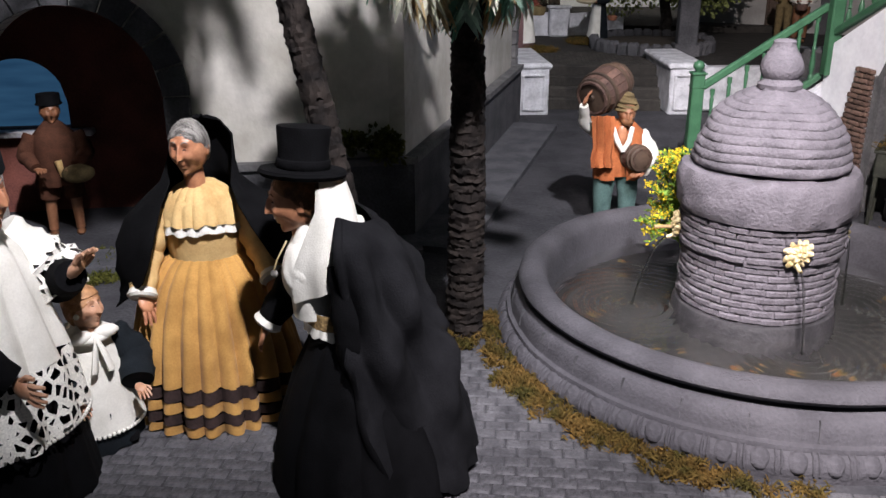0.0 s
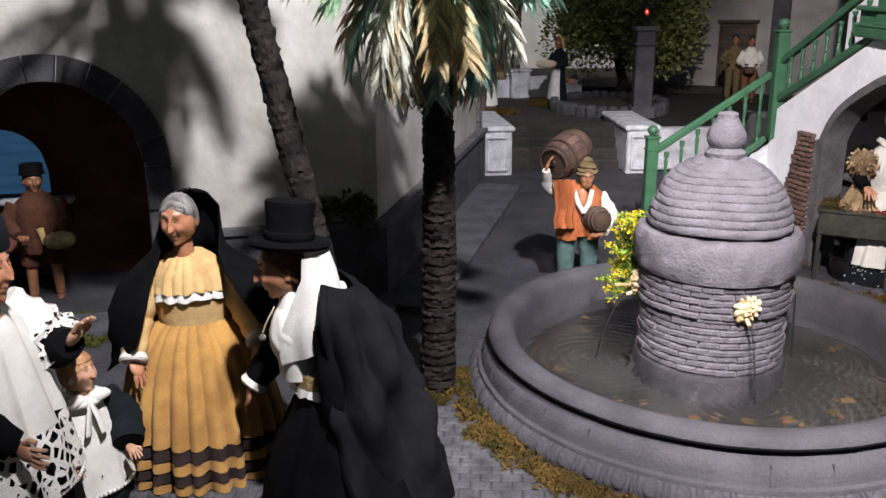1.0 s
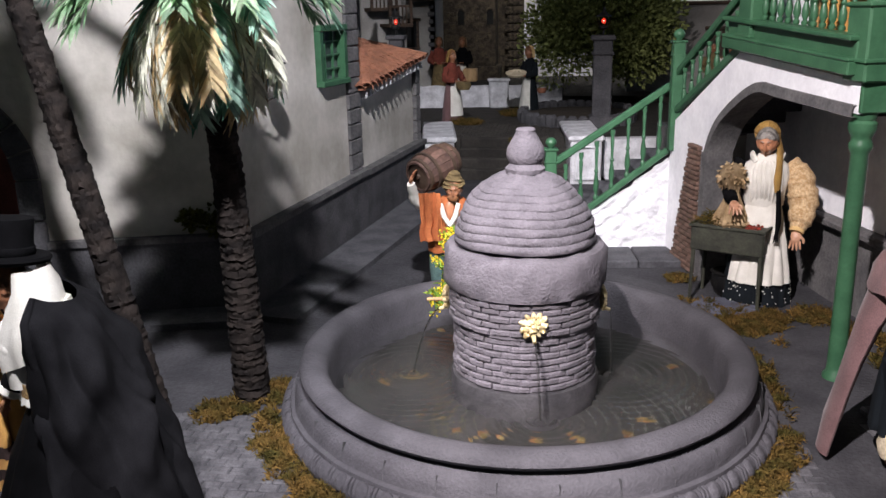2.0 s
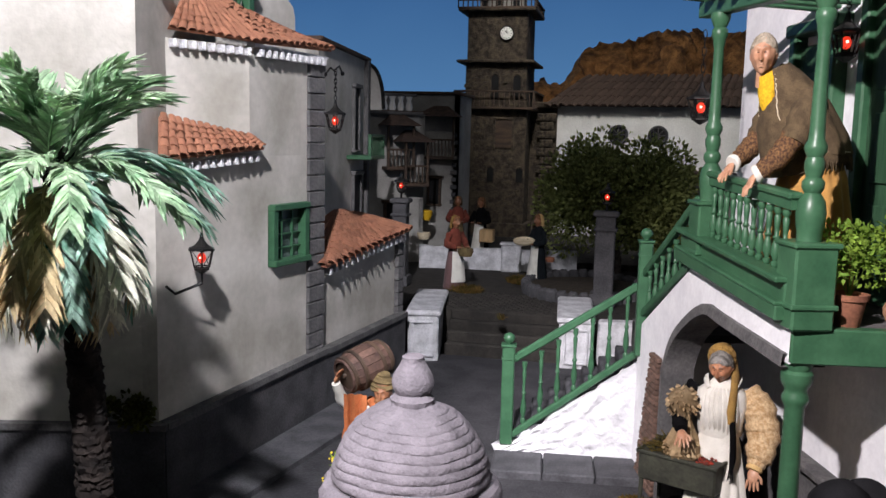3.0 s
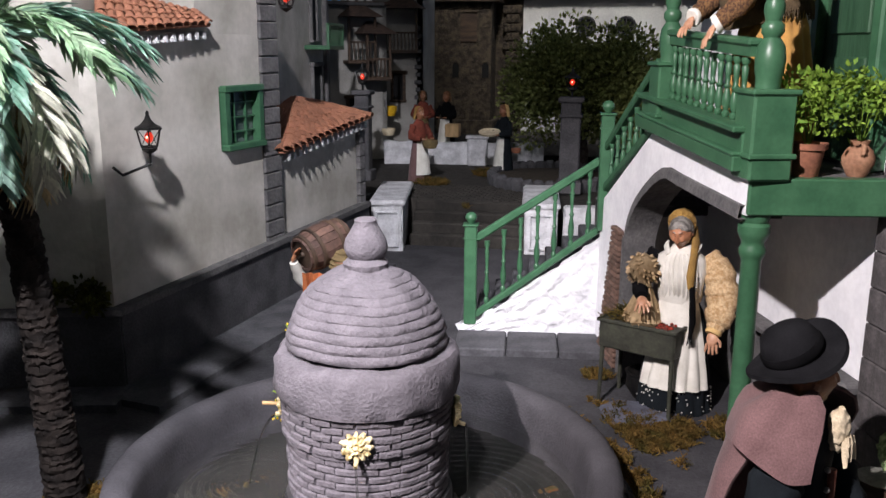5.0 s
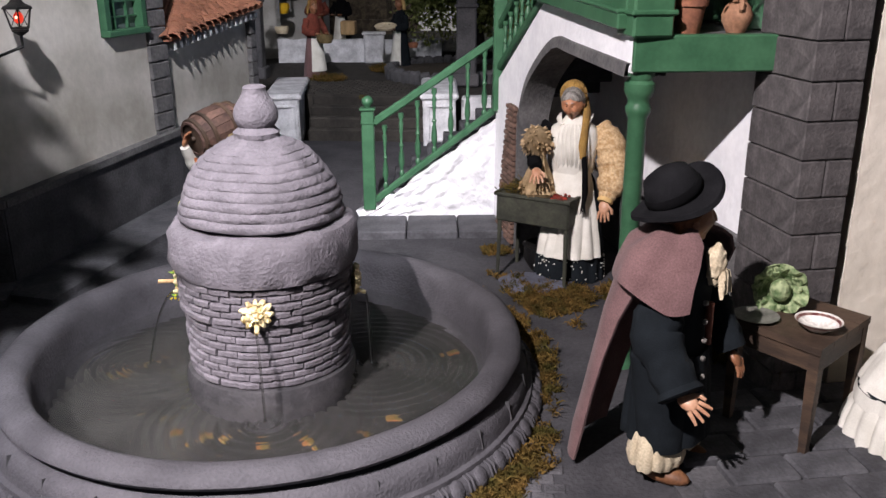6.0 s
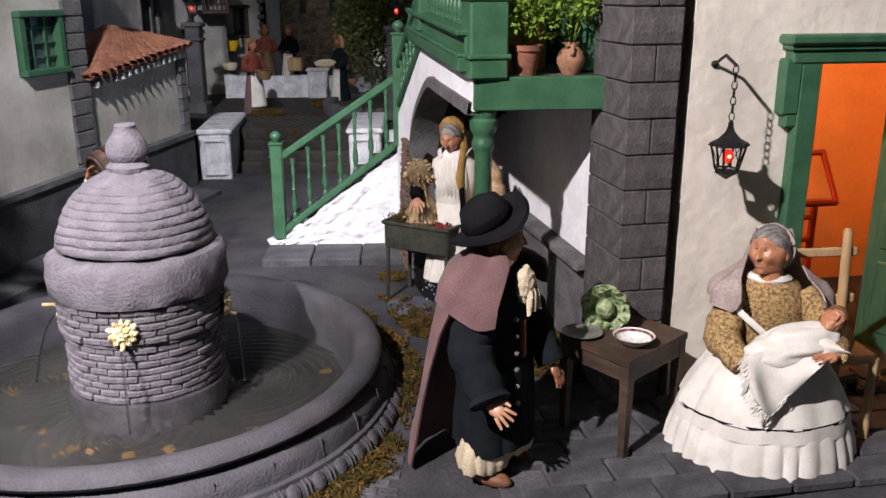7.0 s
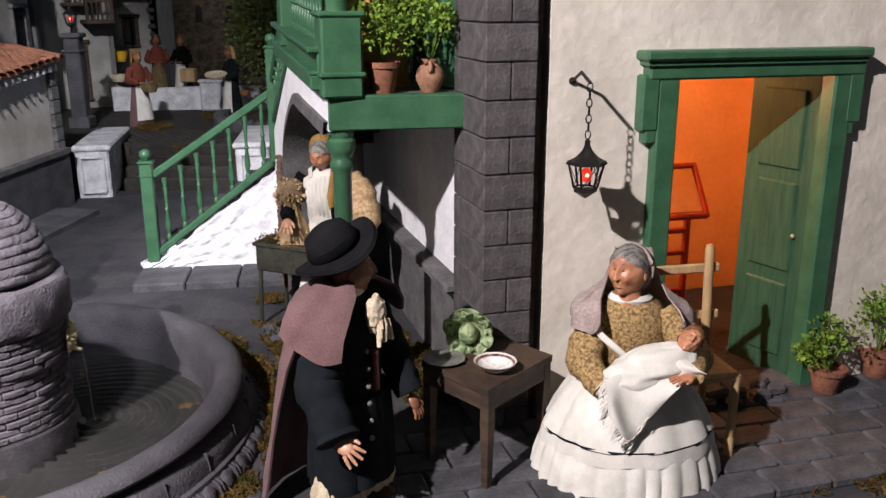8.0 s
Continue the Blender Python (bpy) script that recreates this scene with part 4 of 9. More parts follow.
# doors on the balcony
bd = wpart("balcony_door", Mesh().box((0.335, -0.004, 0.67), (0.12, 0.014, 0.37), 0.002), "darkgreen", rh, BW, "dark green panelled balcony door")
for k in range(3):
    part("panel", Mesh().box((0.335, -0.012, 0.55 + 0.11 * k), (0.075, 0.006, 0.085), 0.002), "darkgreen", bd)
for u in (0.265, 0.405):
    part("door_frame", Mesh().box((u, -0.01, 0.68), (0.022, 0.026, 0.40), 0.003), "green", bd)
part("door_frame", Mesh().box((0.335, -0.012, 0.885), (0.18, 0.03, 0.022), 0.003), "green", bd)
bd2 = wpart("balcony_door", Mesh().box((0.585, -0.006, 0.69), (0.15, 0.018, 0.44), 0.002), "darkgreen", rh, BW, "tall dark green door leaf")
for k in range(3):
    part("panel", Mesh().box((0.585, -0.016, 0.56 + 0.13 * k), (0.095, 0.006, 0.10), 0.002), "darkgreen", bd2)
for u in (0.505, 0.662):
    part("door_frame", Mesh().box((u, -0.012, 0.70), (0.022, 0.03, 0.47), 0.003), "green", bd2)

# outside stair: two flights
S0, S1 = (0.957, 2.281), (1.245, 2.312)
STW, STL = frame2(S0, S1)
stair = thing_at("staircase", "outside stair with rough whitewashed side and green railing", "staircase", pose(S0[0], S0[1], gz(S0[1])))


def stair_line(u):
    return lerp(0.034, 0.243, u / STL)


rows = []
for j in range(29):
    rows.append([wob3((u, -0.004 - 0.006 * noise.noise((u * 34, j * 0.26, 3)), lerp(gz(2.29) - 0.004, stair_line(u), j / 28)), 40, 0.0025) for u in [STL * i / 80 for i in range(81)]])
wpart("side_wall", Mesh().sheet(rows, None, 0.02), "rubblewhite", stair, STW, "rough whitewashed stair side")
for k in range(8):
    u = STL * (k + 0.5) / 8
    z1 = stair_line(STL * (k + 1) / 8) - 0.004
    wpart("step", Mesh().box((u, 0.09, z1 / 2), (STL / 8 + 0.004, 0.15, z1), 0.003), "slab", stair, STW)
wpart("landing", Mesh().prism([S1, (1.418, 2.40), (1.40, 2.52), (1.225, 2.48)], 0.0, 0.30), "quoin", stair, Matrix())
for k in range(5):
    u0, u1 = 0.3 * k / 5, 0.3 * (k + 1) / 5
    z1 = lerp(0.31, 0.46, (k + 1) / 5)
    wpart("step", Mesh().box(((u0 + u1) / 2, 0.125, z1 - 0.02), (u1 - u0 + 0.003, 0.15, 0.04), 0.002), "slab", stair, AWL)


def newel(h, s=0.026):
    return Mesh().box((0, 0, h / 2), (s, s, h), 0.0025).box((0, 0, h - 0.002), (s + 0.006, s + 0.006, 0.005), 0.0015).box((0, 0, h - 0.03), (s + 0.003, s + 0.003, 0.003)).lathe([(0.006, h), (0.007, h + 0.004), (0.0115, h + 0.009), (0.0125, h + 0.014), (0.010, h + 0.020), (0.004, h + 0.024), (0, h + 0.0245)], 14)


wpart("newel", newel(0.215), "green", stair, STW @ pose(0.020, 0.006, gz(2.29) + 0.024), "green newel post")
wpart("newel", newel(0.235), "green", stair, STW @ pose(STL - 0.002, -0.012, 0.262), "green newel post")
ha, hb = Vector((0.03, 0.006, 0.235)), Vector((STL - 0.01, 0.006, 0.402))
for off, th in ((0.0, 0.016), (-0.146, 0.014)):
    a, b = ha + Vector((0, 0, off if off == 0 else -0.165)), hb + Vector((0, 0, off if off == 0 else -0.142))
    d = b - a
    ang = math.degrees(math.atan2(d.z, d.x))
    c = (a + b) / 2
    wpart("handrail" if off == 0 else "bottom_rail", Mesh().box((0, 0, 0), (d.length, 0.015, th), 0.003), "green", stair, STW @ pose(c.x, c.y, c.z, 0, -ang, 0))
b1 = baluster(0.135)
for k in range(7):
    t = (k + 0.7) / 7.3
    wpart("baluster", b1, None, stair, STW @ pose(lerp(ha.x, hb.x, t), 0.006, lerp(0.078, 0.262, t)))
# upper flight's railing
for z0, z1 in ((0.425, 0.60), (0.345, 0.50)):
    d = Vector((0.30, 0, z1 - z0))
    wpart("handrail", Mesh().box((0, 0, 0), (d.length, 0.015, 0.015), 0.003), "green", stair, AWL @ pose(0.155, 0.004, (z0 + z1) / 2, 0, -math.degrees(math.atan2(d.z, d.x)), 0))
b2_ = baluster(0.08)
for k in range(7):
    t = (k + 0.5) / 7
    wpart("baluster", b2_, None, stair, AWL @ pose(0.03 + 0.26 * t, 0.004, lerp(0.352, 0.49, t)))
# slabs at the stair's foot
random.seed(4)
for k in range(3):
    w_ = 0.104
    q = piece_box((w_ - 0.0025, 0.115, 0.026), 0.003, "slab", ["slab"])
    solid("paving_slab", q, None, "dark stone slab at the foot of the stair", "paving slab", STW @ pose(0.046 + w_ * k, -0.062, gz(2.22) + 0.002, 0, 0, random.uniform(-1, 1)), "slabs at the stair")

# ---- pilaster ----
pil = thing_at("pilaster", "tall pilaster of dark rough stone blocks", "pilaster", pose(1.64, 1.665, 0))
PW, PL = frame2((1.617, 1.603), (1.686, 1.622))
z, k = -0.01, 0
random.seed(9)
while z < 1.2:
    h = 0.0475
    segs = [(0, PL)] if k % 2 else [(0, PL * 0.5), (PL * 0.5, PL)]
    for a, b in segs:
        q = Mesh().box(((a + b) / 2, 0.055, 0), (b - a - 0.0012, 0.125, h - 0.0014), 0.0016)
        wpart("block", q, "pilaster", pil, PW @ pose(0, random.uniform(-0.001, 0.001), z + h / 2))
    z += h
    k += 1
wpart("edge_wall", Mesh().box((PL + 0.008, 0.07, 0.6), (0.018, 0.10, 1.25)), "wood", pil, PW)

# ---- door wall ----
W0, W1 = (1.706, 1.637), (2.75, 1.888)
WW, WL = frame2(W0, W1)
k_ = 1.0 / math.cos(math.atan(0.24))
DU0, DU1, DZ = (1.872 - 1.706) * k_, (2.128 - 1.706) * k_, 0.490
dh = thing_at("doorway_house", "warm grey plastered house wall with a green doorway", "house", pose(W0[0], W0[1], 0))
wpart("wall", welded(wall_mesh(WL, -0.03, 1.25, 0.06, [(DU0, DU1, -0.03, DZ)]), "wall", ["warmplaster"]), None, dh, WW, "rough plastered wall")
door = wpart("door_frame", Mesh().box((DU0 - 0.006, -0.002, DZ / 2), (0.032, 0.03, DZ), 0.003).box((DU1 + 0.006, -0.002, DZ / 2), (0.032, 0.03, DZ), 0.003).box(((DU0 + DU1) / 2, -0.003, DZ + 0.008), (DU1 - DU0 + 0.075, 0.034, 0.026), 0.003), "green", dh, WW, "green-painted door frame")
part("cornice", Mesh().box(((DU0 + DU1) / 2 - 0.006, -0.008, DZ + 0.0275), (DU1 - DU0 + 0.086, 0.05, 0.013), 0.003).box(((DU0 + DU1) / 2 - 0.005, -0.005, DZ + 0.018), (DU1 - DU0 + 0.076, 0.04, 0.007)), "green", door)
for s, u in ((-1, DU0 - 0.033), (1, DU1 + 0.026)):
    part("ear", Mesh().box((u, -0.003, DZ - 0.035), (0.026, 0.03, 0.075), 0.003).box((u - s * 0.004, -0.003, DZ - 0.08), (0.018, 0.026, 0.02), 0.003), "green", door)
# leaf that stands ajar, hinged on the right, opening into the room
leaf = wpart("door", Mesh().box((-0.062, 0.006, DZ / 2), (0.124, 0.012, DZ - 0.01), 0.002), "darkgreen", dh, WW @ pose(DU1 - 0.004, 0.012, 0, 0, 0, -73), "green panelled door leaf standing ajar")
for k in range(3):
    z0, h = (0.04, 0.18, 0.34)[k], (0.12, 0.14, 0.12)[k]
    part("panel", Mesh().box((-0.062, -0.001, z0 + h / 2), (0.076, 0.006, h), 0.003), "darkgreen", leaf)
part("knob", Mesh().ball((-0.02, -0.006, 0.24), 0.0035, 10, 7), "gold", leaf)
part("threshold", Mesh().box(((DU0 + DU1) / 2, 0.02, 0.006), (DU1 - DU0, 0.07, 0.016), 0.003), "slab", door)
# orange room behind the door
room = thing_at("room", "small room with glowing orange walls behind the door", "room", WW @ pose(0.3, 0.2, 0), kind="structure")
wpart("wall", Mesh().box((0.35, 0.42, 0.35), (0.56, 0.02, 0.8)), "orange", room, WW)
wpart("side_wall", Mesh().box((0.08, 0.24, 0.35), (0.02, 0.36, 0.8)).box((0.62, 0.24, 0.35), (0.02, 0.36, 0.8)).box((0.36, 0.24, 0.66), (0.6, 0.36, 0.02)), "orange", room, WW)
wpart("room_floor", Mesh().box((0.36, 0.24, -0.004), (0.6, 0.36, 0.02)), "wood", room, WW)
bl = bulb("room_lamp", (0, 0, 0), 3.8, (1.0, 0.60, 0.35), 0.02)
bl.matrix_world = WW @ pose(0.15, 0.36, 0.52)
ch = thing_at("easel", "red wooden easel with an orange panel in the room", "easel", WW @ pose(0.325, 0.24, 0))
M["redpaint"] = mat("red_paint", (0.42, 0.055, 0.02), None, 0.5, 20, 0.1)
part("panel", Mesh().box((0, 0, 0), (0.085, 0.006, 0.082), 0.002), "orange", ch, "", pose(0, -0.02, 0.275, -35, 0, 0))
for sx in (-1, 1):
    part("panel_frame", Mesh().box((sx * 0.046, 0, 0), (0.009, 0.012, 0.10), 0.002).box((0, 0, sx * 0.046), (0.1, 0.012, 0.009), 0.002), "redpaint", ch, "", pose(0, -0.022, 0.275, -35, 0, 0))
    part("leg", Mesh().box((sx * 0.04, 0.0, 0.12), (0.01, 0.012, 0.25), 0.002), "redpaint", ch)
for z in (0.09, 0.16, 0.2):
    part("rung", Mesh().box((0, 0, z), (0.08, 0.008, 0.009), 0.002), "redpaint", ch)

# pavement of dark tiles before the doorway
random.seed(14)
pv = thing_at("pavement_right", "pavement of dark rectangular stone tiles", "pavement", pose(1.75, 1.5, 0), kind="structure")
wpart("bed", Mesh().box((0.45, -0.115, -0.012), (1.5, 0.27, 0.026)), "skirt", pv, WW)
for j in range(5):
    for i in range(18):
        if j == 4 and i > 15:
            continue
        u = -0.24 + 0.082 * i + (0.041 if j % 2 else 0)
        q = piece_box((0.0795, 0.0495, 0.014), 0.003, "tile", ["slab"])
        wpart("tile", q, None, pv, WW @ pose(u, -0.03 - 0.052 * j, 0.005 + random.uniform(-0.001, 0.001), random.uniform(-.6, .6), random.uniform(-.6, .6), random.uniform(-.6, .6)))
# ---- steps, plinths and plaza ----
plaza = thing_at("plaza", "raised plaza of small dark cobbles", "plaza", pose(0.8, 3.5, 0.165), kind="structure")
wpart("plaza_ground", Mesh().prism([(-0.6, 3.125), (2.6, 3.125), (2.6, 4.15), (-0.6, 4.15)], -0.05, 0.165), "plazastone", plaza, Matrix())
wpart("upper_ground", Mesh().prism([(-0.9, 4.15), (3.0, 4.15), (3.2, 7.2), (-1.6, 7.2)], -0.05, 0.19), "plazastone", plaza, Matrix())
random.seed(31)
cob = [piece_box((0.026, 0.019, 0.012), 0.004, "cobble", ["plazastone"]) for _ in range(2)]
for j in range(14):
    for i in range(18):
        wpart("cobble", cob[0], None, plaza, pose(0.52 + 0.0285 * i + 0.014 * (j % 2), 3.142 + 0.0225 * j, 0.163 + random.uniform(-0.001, 0.001), 0, 0, random.uniform(-3, 3)))
for k in range(4):
    st = Mesh().box((0, 0, 0), (0.36, 0.10, 0.05), 0.006)
    st.v = [tuple(wob3(p, 12, 0.003)) for p in st.v]
    solid("step_%s" % "abcd"[k], st, "plazastone", "worn dark stone step up to the plaza", "step", pose(0.853, 3.085 + 0.027 * k, 0.049 + 0.0295 * (k + 1) - 0.025), "steps to the plaza", "structure")


def plinth(w, d, h):
    e = thing("plinth", "low white worn stone plinth with a sunken panel", "plinth", group="white plinths")
    body = Mesh().box((0, d / 2, h / 2), (w, d, h), 0.005)
    body.v = [tuple(wob3(p, 25, 0.004)) for p in body.v]
    part("body", body, "oldwhite", e)
    part("cap", Mesh().box((0, d / 2, h + 0.004), (w + 0.014, d + 0.014, 0.018), 0.006), "oldwhite", e)
    fr = Mesh()
    for sx in (-1, 1):
        fr.box((sx * w * 0.33, -0.003, h * 0.5), (0.008, 0.008, h * 0.72), 0.002)
        fr.box((0, -0.003, h * 0.5 + sx * h * 0.35), (w * 0.7, 0.008, 0.008), 0.002)
    part("panel_frame", fr, "oldwhite", e)
    return e


pl = plinth(0.090, 0.36, 0.140)
pl.matrix_basis = pose(0.636, 2.908, 0.045, 0, 0, 9)
pl2 = plinth(0.094, 0.34, 0.138)
pl2.matrix_basis = pose(1.071, 2.945, 0.047, 0, 0, 5)
o = Mesh().box((0.28, 0.02, 0.065), (0.52, 0.05, 0.13), 0.006)
o.v = [tuple(wob3(p, 20, 0.004)) for p in o.v]
solid("low_wall", o, "oldwhite", "low white worn wall beside the plinth", "wall", pose(1.11, 3.02, 0.047, 0, 0, 6))
o = Mesh().sheet([[wob3((x, 0, z), 18, 0.006) for x in [i * 0.02 for i in range(33)]] for z in (0, 0.03, 0.06, 0.088)], None, 0.03)
solid("parapet_wall", o, "oldwhite", "low white parapet across the plaza", "wall", pose(0.36, 3.93, 0.165, 0, 0, 7))
solid("parapet_pier", Mesh().box((0, 0, 0.055), (0.08, 0.05, 0.11), 0.006).box((0, 0, 0.113), (0.092, 0.06, 0.01), 0.003), "oldwhite", "white pier of the parapet with a small cap", "pier", pose(0.735, 3.957, 0.165, 0, 0, 7))


def lantern_mesh_set():
    """A six-sided iron lantern with a red bulb: top at z = 0, hanging down."""
    e = thing("lantern", "black iron lantern with a glowing red bulb", "lantern", group="red lanterns")
    cage = Mesh()
    for k in range(6):
        a0, a1 = math.pi * k / 3, math.pi * (k + 1) / 3
        lo = [(0.015 * math.cos(a), 0.015 * math.sin(a), -0.058) for a in (a0, a1)]
        hi = [(0.023 * math.cos(a), 0.023 * math.sin(a), -0.025) for a in (a0, a1)]
        cage.tube([lo[0], hi[0]], 0.0015, 5).tube([lo[0], lo[1]], 0.0015, 5).tube([hi[0], hi[1]], 0.0018, 5)
        cage.tube([lo[0], hi[1]], 0.0007, 4)
    part("cage", cage, "iron", e)
    part("roof", Mesh().lathe([(0.0265, -0.028), (0.0258, -0.0255), (0.014, -0.019), (0.0065, -0.011), (0.0035, -0.004), (0.0035, 0.001), (0.0, 0.005)], 6), "iron", e)
    part("bulb", Mesh().ball((0, 0, -0.042), (0.0075, 0.0075, 0.0095), 12, 9), "bulb", e, "glowing red bulb")
    part("filament", Mesh().ball((0, -0.0070, -0.041), 0.0024, 8, 6), "bulbhot", e)
    part("base", Mesh().lathe([(0, -0.072), (0.004, -0.070), (0.015, -0.063), (0.015, -0.060)], 6), "iron", e)
    return e


lantern_0 = lantern_mesh_set()


def chain(pts_from, pts_to, n=7):
    o = Mesh()
    a, b = Vector(pts_from), Vector(pts_to)
    for k in range(n):
        p = a.lerp(b, (k + 0.5) / n)
        L = (b - a).length / n * 0.62
        ring = [Vector((0.0034 * math.cos(t), 0, L * math.sin(t))) for t in [2 * math.pi * i / 8 for i in range(9)]]
        o.tube([p + (Matrix.Rotation(radians(90 * (k % 2)), 3, "Z") @ q) for q in ring], 0.0009, 4, caps=False)
    return o


def hung(at, arm_from, arm_up, first=None):
    """A lantern at its top point, on a chain from a bracket."""
    ob = copy_thing(lantern_0, pose(*at)) if first is None else first
    ob.matrix_basis = pose(*at)
    a, b = Vector(arm_from) - Vector(at), Vector(arm_up) - Vector(at)
    part("bracket", Mesh().tube([a, a.lerp(b, 0.5) + Vector((0, 0, 0.012)), b], 0.0022, 6), "iron", ob, "wrought iron bracket")
    part("bracket_plate", Mesh().ball(a, 0.005, 8, 6), "iron", ob)
    part("chain", chain(b, (0, 0, 0.004)), "iron", ob, "iron chain")
    return ob


hung((1.746, 1.571, 0.418), (1.737, 1.643, 0.486), (1.746, 1.571, 0.490), lantern_0)
a = sp(0.527, 0.765, 0.05)
hung(a, sp(0.553, 0.828, 0.008), sp(0.527, 0.832, 0.05))
# wall lantern that stands on a scrolled arm
b = sp(0.061, 0.508, 0.05)
ob = copy_thing(lantern_0, pose(*b))
for c in list(ob.children):
    if c.name.startswith(("bracket", "chain")):
        bpy.data.objects.remove(c)
a0 = sp(0.02, 0.416, 0.004) - b
part("bracket", Mesh().tube([a0, a0 + snrm * 0.02 + Vector((0, 0, -0.012)), Vector((0, 0, -0.088)), Vector((0, 0, -0.07))], 0.0028, 6).lathe([(0.014, 0), (0.014, 0.004), (0.0, 0.005)], 12, Matrix.Translation(a0) @ pose(0, 90, 0)), "iron", ob, "scrolled iron arm")


def lamppost(at, h, w=0.062):
    e = thing_at("lamp_post", "dark stone lamp pillar topped by a red lantern", "lamp post", pose(*at), "lamp pillars")
    part("pillar", Mesh().box((0, 0, h / 2), (w, w, h), 0.004).box((0, 0, 0.02), (w + 0.02, w + 0.02, 0.04), 0.004), "skirt", e)
    part("capital", Mesh().box((0, 0, h), (w + 0.018, w + 0.018, 0.016), 0.004), "skirt", e)
    part("necking", Mesh().box((0, 0, h - 0.05), (w + 0.012, w + 0.012, 0.01), 0.003), "skirt", e)
    part("stem", Mesh().tube([(0, 0, h), (0, 0, h + 0.03)], 0.004, 6), "iron", e)
    top = h + 0.095
    for c in lantern_0.children:
        if not c.name.startswith(("bracket", "chain")):
            part(c.name.split(".")[0], c.data, None, e, "", pose(0, 0, top))
    return e


lamppost((1.127, 3.33, 0.170), 0.295)
lamppost((0.405, 3.48, 0.165), 0.305, 0.05)


def hung_only(at, up):
    ob = copy_thing(lantern_0, pose(*at))
    for c in list(ob.children):
        if c.name.startswith(("bracket", "chain")):
            bpy.data.objects.remove(c)
    part("chain", chain((0, 0, up), (0, 0, 0.004), 6), "iron", ob, "iron chain")


hung_only((1.322, 2.12, 0.795), 0.09)
pp = BW @ Vector((0.475, -0.035, 0.885))
hung_only(tuple(pp), 0.03)

# ---- far houses ----


def house_box(name, label, p0, p1, h0, h1, depth, mats, holes=()):
    w, L = frame2(p0, p1)
    e = thing_at(name, label, "house", pose(p0[0], p0[1], h0))
    wpart("wall", welded(wall_mesh(L, h0, h1, 0.04, holes), "wall", [mats]), None, e, w)
    wpart("side_wall", Mesh().box((0.01, depth / 2, (h0 + h1) / 2), (0.02, depth, h1 - h0)).box((L - 0.01, depth / 2, (h0 + h1) / 2), (0.02, depth, h1 - h0)).box((L / 2, 0.09, (h0 + h1) / 2), (L - 0.04, 0.004, h1 - h0)), [mats], e, w)
    wpart("roof", Mesh().box((L / 2, depth / 2, h1 + 0.006), (L + 0.03, depth + 0.03, 0.014), 0.003), "darktile", e, w)
    return e, w, L


def opening_frame(e, w, u0, u1, z0, z1, mats, shut="black"):
    f = wpart("window", Mesh().box((u0, -0.004, (z0 + z1) / 2), (0.012, 0.016, z1 - z0), 0.002).box((u1, -0.004, (z0 + z1) / 2), (0.012, 0.016, z1 - z0), 0.002).box(((u0 + u1) / 2, -0.006, z1 + 0.004), (u1 - u0 + 0.03, 0.022, 0.014), 0.002).box(((u0 + u1) / 2, -0.006, z0), (u1 - u0 + 0.02, 0.022, 0.008), 0.002), mats, e, w)
    part("shutter", Mesh().box(((u0 + u1) / 2, -0.003, (z0 + z1) / 2), (u1 - u0, 0.004, z1 - z0)), shut, f)


def wood_balcony(e, w, u0, u1, z, h, mats="wood", roofed=True, out=0.07):
    b = wpart("balcony", Mesh().box(((u0 + u1) / 2, -out / 2, z), (u1 - u0, out, 0.014), 0.002), mats, e, w, "wooden balcony")
    for u in (u0 + 0.006, u1 - 0.006):
        part("post", Mesh().box((u, -out + 0.006, z + (h if roofed else h * 0.45) / 2), (0.010, 0.010, h if roofed else h * 0.45), 0.001), mats, b)
    part("rail", Mesh().box(((u0 + u1) / 2, -out + 0.006, z + h * 0.44), (u1 - u0, 0.012, 0.008), 0.001), mats, b)
    n = max(4, int((u1 - u0) / 0.016))
    for k in range(n):
        part("baluster", Mesh().box((lerp(u0 + 0.01, u1 - 0.01, k / (n - 1)), -out + 0.006, z + h * 0.22), (0.005, 0.005, h * 0.42)), mats, b)
    if roofed:
        part("canopy", Mesh().add([(u0 - 0.02, -out - 0.025, z + h), (u1 + 0.02, -out - 0.025, z + h), (u1 + 0.02, 0, z + h), (u0 - 0.02, 0, z + h), (lerp(u0, u1, .3), -0.01, z + h + 0.05), (lerp(u0, u1, .7), -0.01, z + h + 0.05)], [(0, 1, 5, 4), (1, 2, 5), (0, 4, 3), (2, 3, 4, 5), (0, 3, 2, 1)]), "darktile", b)


h2, w2_, L2 = house_box("house", "grey plastered house with a small green balcony", (0.292, 2.96), (0.225, 3.62), 0.0, 0.965, 0.3, "plaster")
opening_frame(h2, w2_, 0.44, 0.52, 0.64, 0.86, "quoin")
wood_balcony(h2, w2_, 0.36, 0.60, 0.62, 0.17, "green", False, 0.085)
opening_frame(h2, w2_, 0.44, 0.56, 0.18, 0.56, "quoin")
opening_frame(h2, w2_, 0.20, 0.29, 0.32, 0.44, "quoin")
wpart("corner_stone", Mesh().box((L2 - 0.015, -0.006, 0.48), (0.04, 0.02, 0.97), 0.003), "quoin", h2, w2_)
o = Mesh().prism([(0, 0), (0.095, 0)] + [(0.095 * math.cos(a) ** 0.6, 0.165 * math.sin(a)) for a in [math.pi / 2 * i / 8 for i in range(1, 8)]] + [(0, 0.165)], -0.015, 0.015, pose(0, 0, 0, 90, 0, 0))
wpart("gable_sweep", o, "dimwhite", h2, pose(0.190, 3.64, 0.79), "curved end of the gable")
